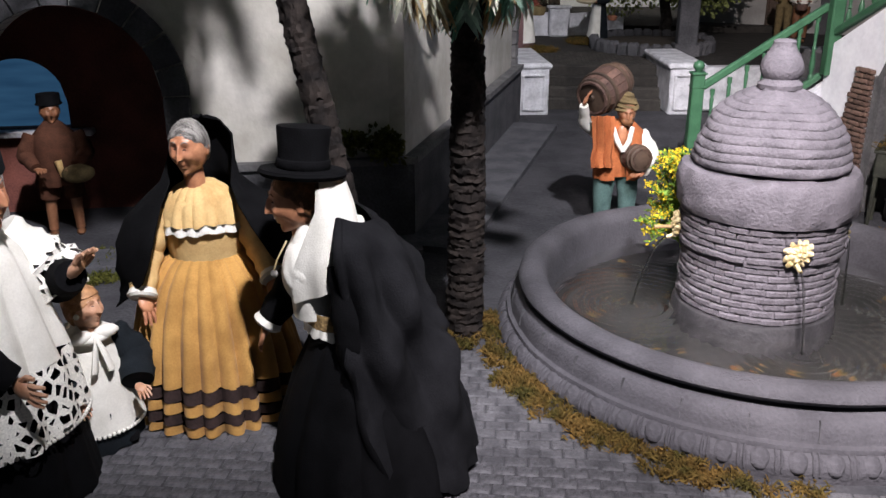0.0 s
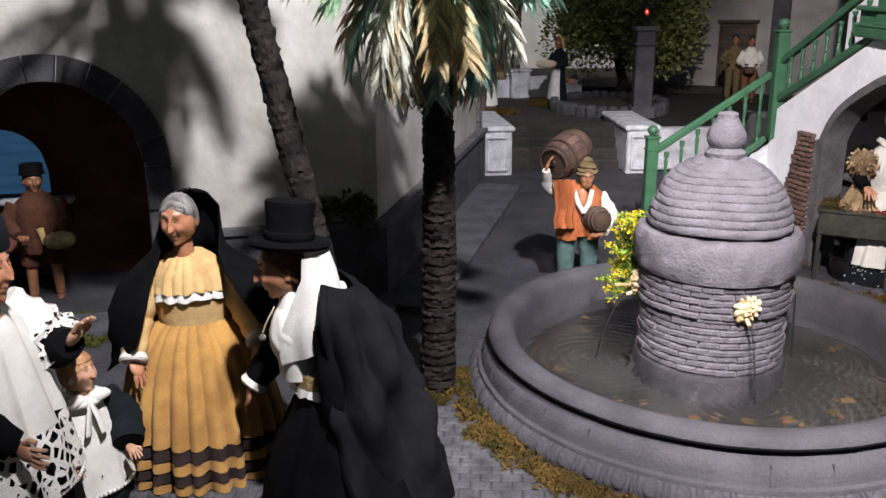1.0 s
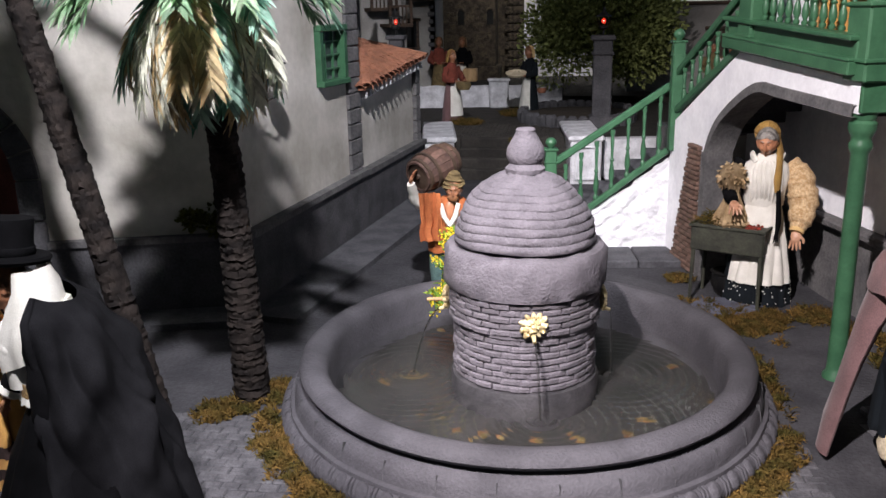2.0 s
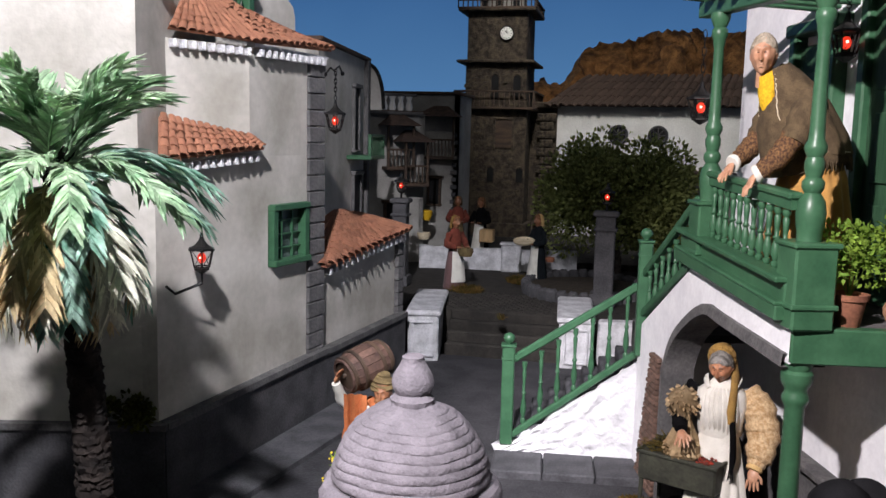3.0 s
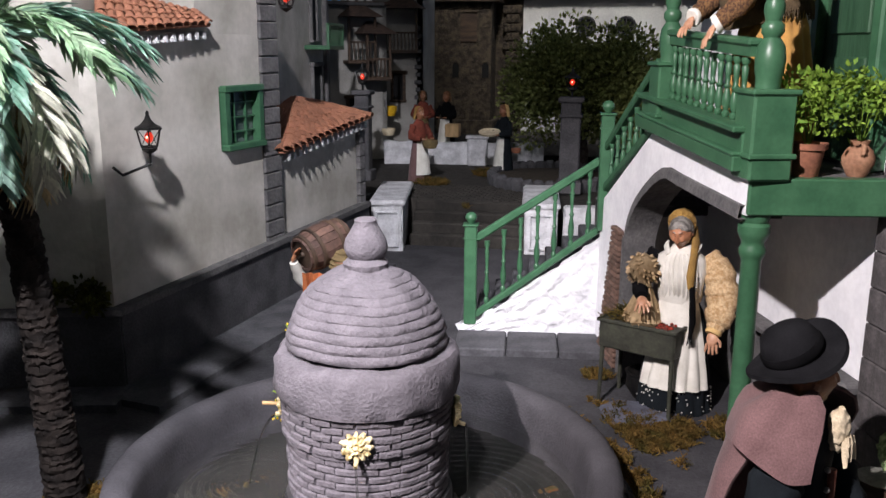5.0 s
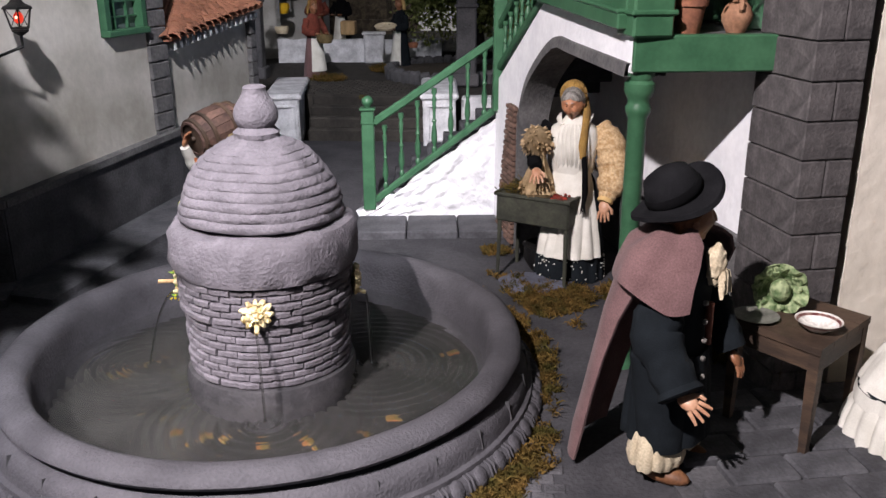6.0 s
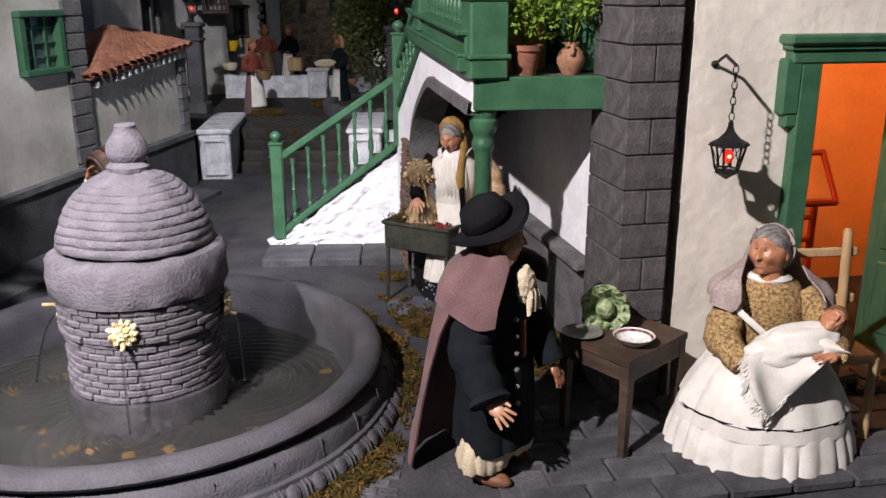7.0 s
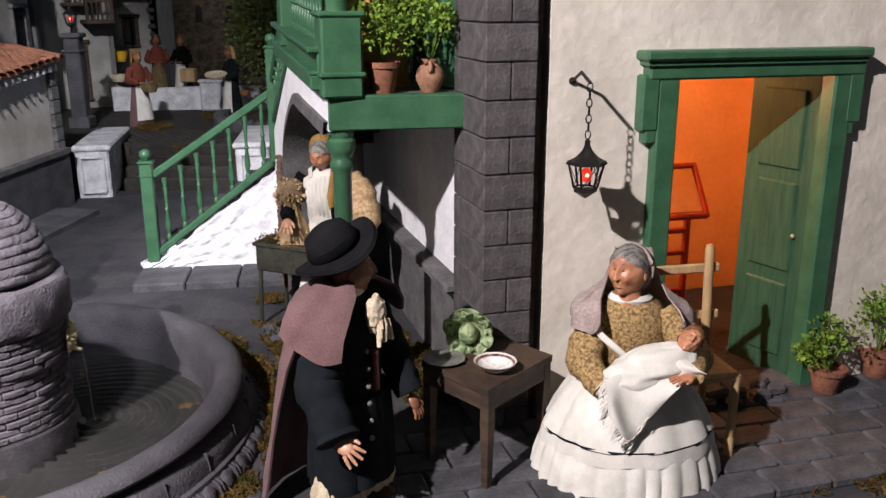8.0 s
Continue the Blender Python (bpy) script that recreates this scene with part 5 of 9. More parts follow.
wpart("coping", Mesh().tube([(0.095 * math.cos(a) ** 0.6 + 0.004, -0.0, 0.165 * math.sin(a) + 0.004) for a in [math.pi / 2 * i / 10 for i in range(11)]], 0.008, 6), "iron", h2, pose(0.190, 3.63, 0.79), "dark coping")
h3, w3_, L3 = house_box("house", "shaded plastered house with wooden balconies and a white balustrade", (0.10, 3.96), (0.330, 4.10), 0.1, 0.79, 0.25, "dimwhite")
wood_balcony(h3, w3_, 0.085, 0.205, 0.565, 0.175, "wood", True, 0.085)
wood_balcony(h3, w3_, 0.150, 0.255, 0.500, 0.175, "wood", True, 0.120)
opening_frame(h3, w3_, 0.10, 0.16, 0.20, 0.42, "wood")
for k in range(5):
    wpart("baluster", Mesh().lathe([(0.011, 0), (0.016, 0.018), (0.009, 0.045), (0.016, 0.062)], 10), "churchwhite", h3, w3_ @ pose(0.06 + 0.036 * k, 0.02, 0.80))
wpart("parapet_rail", Mesh().box((0.135, 0.02, 0.868), (0.20, 0.03, 0.012), 0.003).box((0.13, 0.0, 0.792), (0.25, 0.05, 0.014), 0.003), "quoin", h3, w3_)
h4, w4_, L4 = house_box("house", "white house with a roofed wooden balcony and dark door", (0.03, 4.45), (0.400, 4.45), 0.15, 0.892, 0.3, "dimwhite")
wood_balcony(h4, w4_, 0.205, 0.372, 0.605, 0.185, "wood", True, 0.085)
opening_frame(h4, w4_, 0.235, 0.292, 0.385, 0.51, "wood")
for k in range(13):
    wpart("corner_stone", Mesh().box((L4 - 0.014, -0.004, 0.30 + 0.034 * k), (0.020 + 0.012 * (k % 2), 0.012, 0.018), 0.002), "skirt", h4, w4_)

# ---- bell tower ----
TX = 0.472
tw = thing_at("bell_tower", "dark stone bell tower with clock, galleries and white belfry", "tower", pose(0.505, 5.15, 0.15))


def tbox(name, w_, z0, z1, mats="tower", bev=0.004, label=""):
    return wpart(name, Mesh().box((TX, 5.18, (z0 + z1) / 2), (w_, w_, z1 - z0), bev), mats, tw, Matrix(), label)


tbox("shaft", 0.335, 0.1, 0.90)
tbox("shaft", 0.320, 0.90, 1.09)
tbox("cornice", 0.405, 1.085, 1.10)
tbox("shaft", 0.310, 1.10, 1.345)
tbox("cornice", 0.40, 1.345, 1.36)
tbox("plinth_course", 0.375, 0.1, 0.26)
TF = 5.18 - 0.1680
for zc, out, hh in ((0.855, 0.42, 0.085), (1.36, 0.40, 0.04)):
    g = tbox("gallery", out, zc - 0.008, zc + 0.006, "wood")
    for k in range(17):
        part("baluster", Mesh().box((0, 0, hh / 2), (0.006, 0.006, hh)), "wood", g, "", pose(TX - out / 2 + out * k / 16, 5.18 - out / 2 + 0.006, zc))
        if k % 2 == 0:
            part("baluster", Mesh().box((0, 0, hh / 2), (0.006, 0.006, hh)), "wood", g, "", pose(TX + out / 2 - 0.006, 5.18 - out / 2 + out * k / 16, zc))
    part("rail", Mesh().box((TX, 5.18 - out / 2 + 0.006, zc + hh), (out, 0.014, 0.01), 0.002).box((TX + out / 2 - 0.006, 5.18, zc + hh), (0.014, out, 0.01), 0.002), "wood", g)


def arched(u, z0, z1, r, face, mats="black", frame_m="quoin"):
    pts = [(u - r, z0), (u + r, z0)] + [(u + r * math.cos(a), z1 - r + r * math.sin(a)) for a in [math.pi * i / 10 for i in range(11)]]
    w_ = wpart("window", Mesh().prism(pts, -0.003, 0.003, pose(0, face, 0, 90, 0, 0)), mats, tw, Matrix())
    ring_ = [(u - r, face - 0.004, z0)] + [(u - r * math.cos(a), face - 0.004, z1 - r + r * math.sin(a)) for a in [math.pi * i / 10 for i in range(11)]] + [(u + r, face - 0.004, z0)]
    part("frame", Mesh().tube(ring_, 0.006, 5), frame_m, w_)


for u in (0.470, 0.584):
    arched(u, 0.90, 1.03, 0.024, 5.18 - 0.1615, "black", "tower")
    arched(0.459 if u < 0.5 else 0.612, 0.475, 0.555, 0.022, TF - 0.001, "black", "tower")
nich = wpart("niche", Mesh().box((0.523, TF - 0.002, 0.724), (0.088, 0.008, 0.145), 0.002), "wood", tw, Matrix(), "dark shuttered niche")
for u in (0.474, 0.572):
    part("niche_frame", Mesh().box((u, TF - 0.006, 0.724), (0.012, 0.016, 0.16), 0.002), "tower", nich)
part("niche_frame", Mesh().box((0.523, TF - 0.006, 0.803), (0.11, 0.016, 0.012), 0.002), "tower", nich)
wpart("link_wall", Mesh().box((0.70, 5.24, 0.48), (0.16, 0.1, 0.78)), "tower", tw, Matrix(), "stone wall between tower and church")
M["clockwhite"] = mat("clock_enamel", (0.82, 0.82, 0.78), (0.7, 0.7, 0.67), 0.5, 30, 0.05)
ck = wpart("clock_face", Mesh().lathe([(0.036, -0.004), (0.036, 0.004), (0.031, 0.006), (0.0, 0.006)], 28), "clockwhite", tw, pose(0.522, 5.18 - 0.1600, 1.235, 90, 0, 0), "round white clock face")
part("rim", Mesh().lathe([(0.0355, 0.002), (0.039, 0.006), (0.036, 0.010), (0.032, 0.007)], 28, caps=False), "iron", ck)
for k in range(12):
    part("hour_mark", Mesh().box((0.026 * math.cos(k * math.pi / 6), 0.026 * math.sin(k * math.pi / 6), 0.0065), (0.004, 0.004, 0.001)), "black", ck)
part("hand_bar", Mesh().box((0, 0.009, 0.0072), (0.003, 0.020, 0.001)), "black", ck)
part("hand_bar", Mesh().box((-0.006, 0.004, 0.0076), (0.015, 0.003, 0.001), 0, pose(0, 0, 0, 0, 0, -30)), "black", ck)
wpart("belfry", Mesh().lathe([(0.125, 1.36), (0.125, 1.62), (0.14, 1.63), (0.14, 1.65), (0.10, 1.72), (0.0, 1.8)], 8, pose(TX, 5.18, 0, 0, 0, 22.5)), "dimwhite", tw, Matrix(), "white eight-sided belfry")
for k in range(8):
    a = radians(45 * k - 90)
    w_ = wpart("belfry_window", Mesh().prism([(-0.020, 1.38), (0.020, 1.38)] + [(0.020 * math.cos(t), 1.50 + 0.020 * math.sin(t)) for t in [math.pi * i / 8 for i in range(9)]], -0.003, 0.003, pose(0, 0, 0, 90, 0, 0)), "black", tw, pose(TX + 0.1165 * math.cos(a), 5.18 + 0.1165 * math.sin(a), 0, 0, 0, math.degrees(a) + 90))
random.seed(44)
for k in range(60):
    z = 0.27 + random.random() * 0.55 if k < 30 else 0.94 + random.random() * 0.13
    wpart("stone", piece_box((random.uniform(0.02, 0.04), 0.006, random.uniform(0.012, 0.02)), 0.002, "stone", ["tower"]), None, tw, pose(TX + random.uniform(-0.15, 0.15), 5.18 - (0.168 if z < 0.9 else 0.161), z))

# ---- church ----
chu = thing_at("church", "long white church with dark tiled roof and round windows", "church", pose(1.4, 5.2, 0.15))
wpart("wall", Mesh().box((1.555, 5.35, 0.512), (1.62, 0.3, 0.745)), "churchwhite", chu, Matrix(), "white church wall")
tiled_roof(chu, (0.715, 5.16, 0.882), (2.4, 5.16, 0.892), (2.4, 5.55, 1.07), (0.90, 5.55, 1.06), 40, 4, TILE_DARK, "darktile", 8)
for u in (1.102, 1.305):
    oc = wpart("round_window", Mesh().lathe([(0.036, 0), (0.050, 0), (0.052, 0.008), (0.046, 0.014), (0.038, 0.010)], 28, caps=False), "skirt", chu, pose(u, 5.199, 0.735, 90, 0, 0), "round window with spokes")
    part("pane", Mesh().lathe([(0.037, 0.001), (0.0, 0.002)], 24), "black", oc)
    for k in range(8):
        part("spoke", Mesh().box((0.019, 0, 0.006), (0.036, 0.004, 0.005), 0, pose(0, 0, 0, 0, 0, 45 * k)), "quoin", oc)
for k in range(14):
    wpart("quoin_stone", piece_box((0.07 + 0.03 * (k % 2), 0.05, 0.042), 0.005, "quoin_stone", ["tower"]), None, chu, pose(0.728, 5.185, 0.22 + 0.046 * k))
wpart("quoin_cap", Mesh().box((0.73, 5.18, 0.882), (0.13, 0.07, 0.03), 0.005), "tower", chu, Matrix())

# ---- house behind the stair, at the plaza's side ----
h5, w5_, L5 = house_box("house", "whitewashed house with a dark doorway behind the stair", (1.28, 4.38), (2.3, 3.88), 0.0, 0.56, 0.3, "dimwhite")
opening_frame(h5, w5_, 0.36, 0.50, 0.15, 0.46, "wood", "wood")
wpart("corner_stone", Mesh().box((0.60, -0.008, 0.28), (0.07, 0.03, 0.56), 0.004), "skirt", h5, w5_)

# ---- planter ring of stones ----
pln = thing_at("planter", "ring of rough stones round a mossy bed", "planter", pose(1.05, 3.58, 0.165))
random.seed(17)
for k in range(34):
    a = 2 * math.pi * k / 34
    q = Mesh().box((0, 0, 0.022), (0.034, 0.036, 0.05), 0.009)
    q.v = [tuple(wob3((p[0] + k, p[1], p[2]), 30, 0.006) - Vector((k, 0, 0))) for p in q.v]
    wpart("stone", q, "skirt", pln, pose(1.05 + 0.20 * math.cos(a), 3.58 + 0.26 * math.sin(a), 0.161, 0, 0, math.degrees(a) + random.uniform(-9, 9)))
wpart("bed", Mesh().lathe([(0.22, 0.0), (0.2, 0.025), (0.0, 0.04)], 28, None, wob=rough(0.01, 12)), "soil", pln, pose(1.05, 3.58, 0.163))
# ---- plants ----


def leaf_material(name, c1, c2, rough=0.6, trans=0.3):
    m = mat(name, c1, c2, rough, 30, 0.1, 200, grain=0.2, spec=0.3 if rough < 0.5 else 0.12)
    nt = m.node_tree
    g = nt.nodes.new("ShaderNodeNewGeometry")
    hs = [n for n in nt.nodes if n.type == "HUE_SAT"][0]
    mr = nt.nodes.new("ShaderNodeMapRange")
    mr.inputs["To Min"].default_value, mr.inputs["To Max"].default_value = 0.55, 1.5
    mu = nt.nodes.new("ShaderNodeMath")
    mu.operation = "MULTIPLY"
    nt.links.new(g.outputs["Random Per Island"], mr.inputs["Value"])
    old = hs.inputs["Value"].links[0].from_socket
    nt.links.new(old, mu.inputs[0])
    nt.links.new(mr.outputs[0], mu.inputs[1])
    nt.links.new(mu.outputs[0], hs.inputs["Value"])
    tl, mx_ = nt.nodes.new("ShaderNodeBsdfTranslucent"), nt.nodes.new("ShaderNodeMixShader")
    mx_.inputs[0].default_value = trans
    nt.links.new(hs.outputs["Color"], tl.inputs["Color"])
    nt.links.new(nt.nodes["Principled BSDF"].outputs[0], mx_.inputs[1])
    nt.links.new(tl.outputs[0], mx_.inputs[2])
    nt.links.new(mx_.outputs[0], [n for n in nt.nodes if n.type == "OUTPUT_MATERIAL"][0].inputs["Surface"])
    return m


M["palmbark"] = mat("dark_palm_bark", (0.028, 0.022, 0.019), (0.010, 0.0085, 0.008), 0.9, 40, 0.6, 220, spec=0.15)
M["palm"] = leaf_material("palm_leaf", (0.40, 0.54, 0.36), (0.14, 0.28, 0.15), 0.45, 0.45)
M["palmblue"] = leaf_material("palm_leaf_bluish", (0.36, 0.52, 0.43), (0.10, 0.25, 0.17), 0.45, 0.45)
M["palmlight"] = leaf_material("light_palm_leaf", (0.55, 0.68, 0.48), (0.26, 0.44, 0.25), 0.45, 0.5)
M["palmdry"] = leaf_material("dry_palm_leaf", (0.55, 0.44, 0.26), (0.38, 0.27, 0.13), 0.7)
M["palmpale"] = leaf_material("pale_palm_leaf", (0.68, 0.67, 0.56), (0.52, 0.53, 0.42), 0.6)
M["foliage"] = leaf_material("tree_leaf", (0.32, 0.36, 0.13), (0.17, 0.20, 0.065), 1.0)
M["herb"] = leaf_material("herb_leaf", (0.22, 0.33, 0.05), (0.10, 0.19, 0.03), 0.5)
M["flower"] = leaf_material("yellow_flower", (0.80, 0.62, 0.05), (0.6, 0.45, 0.02), 0.6)
M["moss"] = leaf_material("dry_moss", (0.145, 0.088, 0.026), (0.055, 0.048, 0.013), 0.9)
M["mossgreen"] = leaf_material("green_moss", (0.10, 0.10, 0.022), (0.06, 0.065, 0.015), 0.9)


def frond(length, droop, rise, width, seed):
    """A feathery palm leaf of close-set narrow leaflets that starts at the origin and runs along x."""
    rnd, o = random.Random(seed), Mesh()
    n = 18
    pts = []
    for k in range(n + 1):
        t = k / n
        pts.append(Vector((length * (t - 0.12 * t * t * droop), 0.014 * math.sin(2.2 * t + seed), length * (rise * t - droop * t * t))))
    o.tube(pts, [0.0026 * (1 - 0.8 * k / n) for k in range(n + 1)], 5)
    m = 50
    gaps = [rnd.random() for _ in range(5)]
    for side in (-1, 1):
        for k in range(m):
            t = 0.10 + 0.89 * (k + rnd.random()) / m
            if any(abs(t - g) < 0.018 for g in gaps):
                continue
            i = min(n - 1, int(t * n))
            p = pts[i].lerp(pts[i + 1], t * n - i)
            d = (pts[i + 1] - pts[i]).normalized()
            L = width * (0.40 + 0.60 * math.sin(math.pi * min(1, 0.10 + 0.80 * t)) ** 0.6) * rnd.uniform(0.82, 1.12)
            out = Vector((0, side, 0))
            nrm = d.cross(out)
            clump = noise.noise((t * 9, side * 3, seed))
            w = (d * rnd.uniform(0.75, 1.15) + out * (0.58 + 0.22 * clump) + nrm * (0.30 * clump + rnd.uniform(-0.26, 0.26))).normalized()
            b = (w.cross(nrm)).normalized()
            b.rotate(Matrix.Rotation(rnd.uniform(-0.7, 0.7) + 0.6 * clump, 3, w))
            b *= rnd.uniform(0.0022, 0.0036)
            up = b.cross(w).normalized() * 0.0010
            mid, tip = p + w * L * 0.6, p + w * L + Vector((0, 0, -0.14 * L)) + d * L * 0.12
            o.add([p - b * 0.7, p + b * 0.7, mid + b, mid + up, mid - b, tip], [(0, 1, 2, 3), (0, 3, 4), (3, 2, 5), (4, 3, 5)])
    return o


def palm_tree(base, top, crown_seed, n_up=20, scale=1.0, r0=0.030):
    base, top = Vector(base), Vector(top)
    e = thing_at("palm_tree", "miniature palm tree with ringed trunk and feathery leaves", "palm tree", pose(*base), "palm trees")
    d = top - base
    o, pts, rad = Mesh(), [], []
    n = 200
    for k in range(n + 1):
        t = k / n
        saw = (k % 4) / 4
        pts.append(d * t + Vector((0.006 * math.sin(3 * t), 0, 0)))
        rad.append(r0 * (1.18 - 0.42 * t ** 0.5) * (1 + 0.09 * (1 - saw)) + 0.0012 * noise.noise((k * 0.9, crown_seed, 0)))
    o.tube(pts, rad, 32)
    o.v = [tuple(wob3(wob3(p, 60, 0.0022), 190, 0.0034)) for p in o.v]
    part("trunk", o, "palmbark", e, "ringed dark palm trunk", None, True, 25)
    rnd = random.Random(crown_seed)
    kinds = {}
    for key, spec in dict(up=(0.178, 0.50, 0.72, 0.046), mid=(0.215, 0.74, 0.50, 0.044), low=(0.172, 0.80, 0.16, 0.046)).items():
        kinds[key] = [frond(spec[0] * scale, spec[1] * rnd.uniform(0.85, 1.15), spec[2], spec[3] * scale, 10 * crown_seed + i) for i in range(2)]
    meshes = {}
    for key in kinds:
        for i, q in enumerate(kinds[key]):
            for c in (("palm", "palmblue", "palmlight") if key != "low" else ("palmblue", "palmdry", "palmpale")):
                meshes[key, i, c] = q.data("frond", [c])
    for k in range(n_up):
        a = 137.5 * k + rnd.uniform(-12, 12)
        t = k / n_up
        key = "up" if t < 0.24 else "mid" if t < 0.54 else "low"
        c = rnd.choice(("palm", "palmlight", "palmlight") if key == "up" else ("palm", "palmblue", "palmlight")) if key != "low" else rnd.choice(("palmblue", "palmblue", "palmdry", "palmpale", "palmpale"))
        tilt = 38 - 80 * t if key == "up" else 12 - 60 * (t - 0.24) if key == "mid" else -12 - 74 * (t - 0.54)
        part("frond", meshes[key, k % 2, c], None, e, "", pose(*(d + Vector((0, 0, -0.03 * t))), 0, -tilt, a))
    part("heart", Mesh().lathe([(r0 * 0.85, -0.03), (r0 * 0.95, 0.0), (r0 * 0.6, 0.02), (0, 0.03)], 14, Matrix.Translation(d), wob=rough(0.004, 90)), "palmbark", e, "fibrous crown base")
    return e


palm_tree((0.535, 1.528, gz(1.53) - 0.01), (0.535, 1.462, 0.640), 3, 78, 0.91, 0.0235)
palm_tree((0.435, 1.425, gz(1.42) - 0.01), (0.238, 1.42, 0.91), 5, 28, 0.9, 0.0185)


def leaf_cloud(n, c, r, size, seed, inner=0.35, lumps=9):
    """Many small folded leaves in an uneven crown."""
    rnd, o = random.Random(seed), Mesh()
    cs = []
    for k in range(lumps):
        a, b = rnd.uniform(0, 2 * math.pi), rnd.uniform(-0.6, 0.9)
        s = math.sqrt(1 - b * b * 0.8) * 0.62
        cs.append((Vector((math.cos(a) * s * r[0], math.sin(a) * s * r[1], b * 0.62 * r[2])), rnd.uniform(0.34, 0.55)))
    for k in range(n):
        cc, cr = rnd.choice(cs)
        q = Vector((rnd.gauss(0, 1), rnd.gauss(0, 1), rnd.gauss(0, 1))).normalized() * (inner + (1 - inner) * rnd.random() ** 0.5)
        p = Vector(c) + cc + Vector((q.x * r[0], q.y * r[1], q.z * r[2])) * cr
        d = (q + Vector((rnd.uniform(-.8, .8), rnd.uniform(-.8, .8), rnd.uniform(-.3, .6)))).normalized()
        b = d.orthogonal().normalized()
        b.rotate(Matrix.Rotation(rnd.uniform(0, 6.28), 3, d))
        L = size * rnd.uniform(0.7, 1.3)
        u = b.cross(d) * L * 0.12
        o.add([p, p + d * L * 0.5 + b * L * 0.3, p + d * L + u, p + d * L * 0.5 - b * L * 0.3, p + d * L * 0.5 - u], [(0, 1, 4), (1, 2, 4), (2, 3, 4), (3, 0, 4)])
    return o


tr = thing_at("tree", "round leafy tree with gnarled trunk in the plaza", "tree", pose(1.14, 3.93, 0.16))
part("crown", leaf_cloud(24000, (0, 0, 0.31), (0.31, 0.28, 0.28), 0.019, 4, 0.1, 26), "foliage", tr, "dense dark green leaves")
part("trunk", Mesh().tube([(0, 0, -0.03), (0.01, 0, 0.08), (-0.01, 0.01, 0.17), (0.0, 0, 0.28)], [0.03, 0.022, 0.02, 0.012], 10), "bark", tr)
for k in range(5):
    a = 1.25 * k
    part("limb", Mesh().tube([(0, 0, 0.13 + 0.02 * k), (0.07 * math.cos(a), 0.07 * math.sin(a), 0.22 + 0.02 * k), (0.16 * math.cos(a), 0.15 * math.sin(a), 0.33 + 0.02 * k)], [0.012, 0.009, 0.004], 7), "bark", tr)


def pot_plant(at, h, r, pot="clay", name="potted_plant", label="leafy green plant in a clay pot", seed=1, bushy=0.052, tall=0.05, jug=False):
    e = thing_at(name, label, "potted plant", pose(*at, 0, 0, 30 * seed), "potted plants")
    if jug:
        prof = [(r * 0.55, 0), (r * 0.62, 0.002), (r * 0.95, h * 0.35), (r, h * 0.5), (r * 0.8, h * 0.72), (r * 0.5, h * 0.86), (r * 0.62, h), (r * 0.52, h), (r * 0.42, h * 0.85), (0, h * 0.8)]
    else:
        prof = [(r * 0.66, 0), (r * 0.7, 0.001), (r * 0.95, h * 0.8), (r * 1.08, h * 0.82), (r * 1.1, h), (r * 0.96, h), (r * 0.9, h * 0.85), (0, h * 0.84)]
    part("pot", Mesh().lathe(prof, 24, None, wob=rough(0.0008, 60)), pot, e, "worn clay pot")
    if jug:
        for s in (-1, 1):
            part("ear_handle", Mesh().tube([(s * r * 0.5, 0, h * 0.9), (s * r * 0.98, 0, h * 0.88), (s * r * 1.05, 0, h * 0.68), (s * r * 0.85, 0, h * 0.62)], 0.003, 7), pot, e)
    part("foliage", leaf_cloud(750, (0, 0, h + tall * 0.85), (bushy, bushy, tall), 0.0085, seed, 0.1, 9), "herb", e, "fine bright green leaves")
    st = Mesh()
    rnd = random.Random(seed)
    for k in range(9):
        a = 0.7 * k
        st.tube([(0, 0, h * 0.8), (0.35 * bushy * math.cos(a), 0.35 * bushy * math.sin(a), h + tall * rnd.uniform(0.6, 1.3))], 0.0008, 4)
    part("foliage_stem", st, "herb", e)
    e.children[-1]["kind"] = "stuff"


pot_plant((1.489, 1.693, 0.4655), 0.042, 0.022, seed=2)
pot_plant((1.553, 1.708, 0.4655), 0.045, 0.020, "jug", label="leafy green plant in a two-handled clay jug", seed=3, jug=True, bushy=0.046)
pot_plant((2.155, 1.70, 0.012), 0.040, 0.026, seed=4, bushy=0.052, tall=0.045)
pot_plant((2.262, 1.755, 0.012), 0.048, 0.028, seed=5, bushy=0.055, tall=0.06)

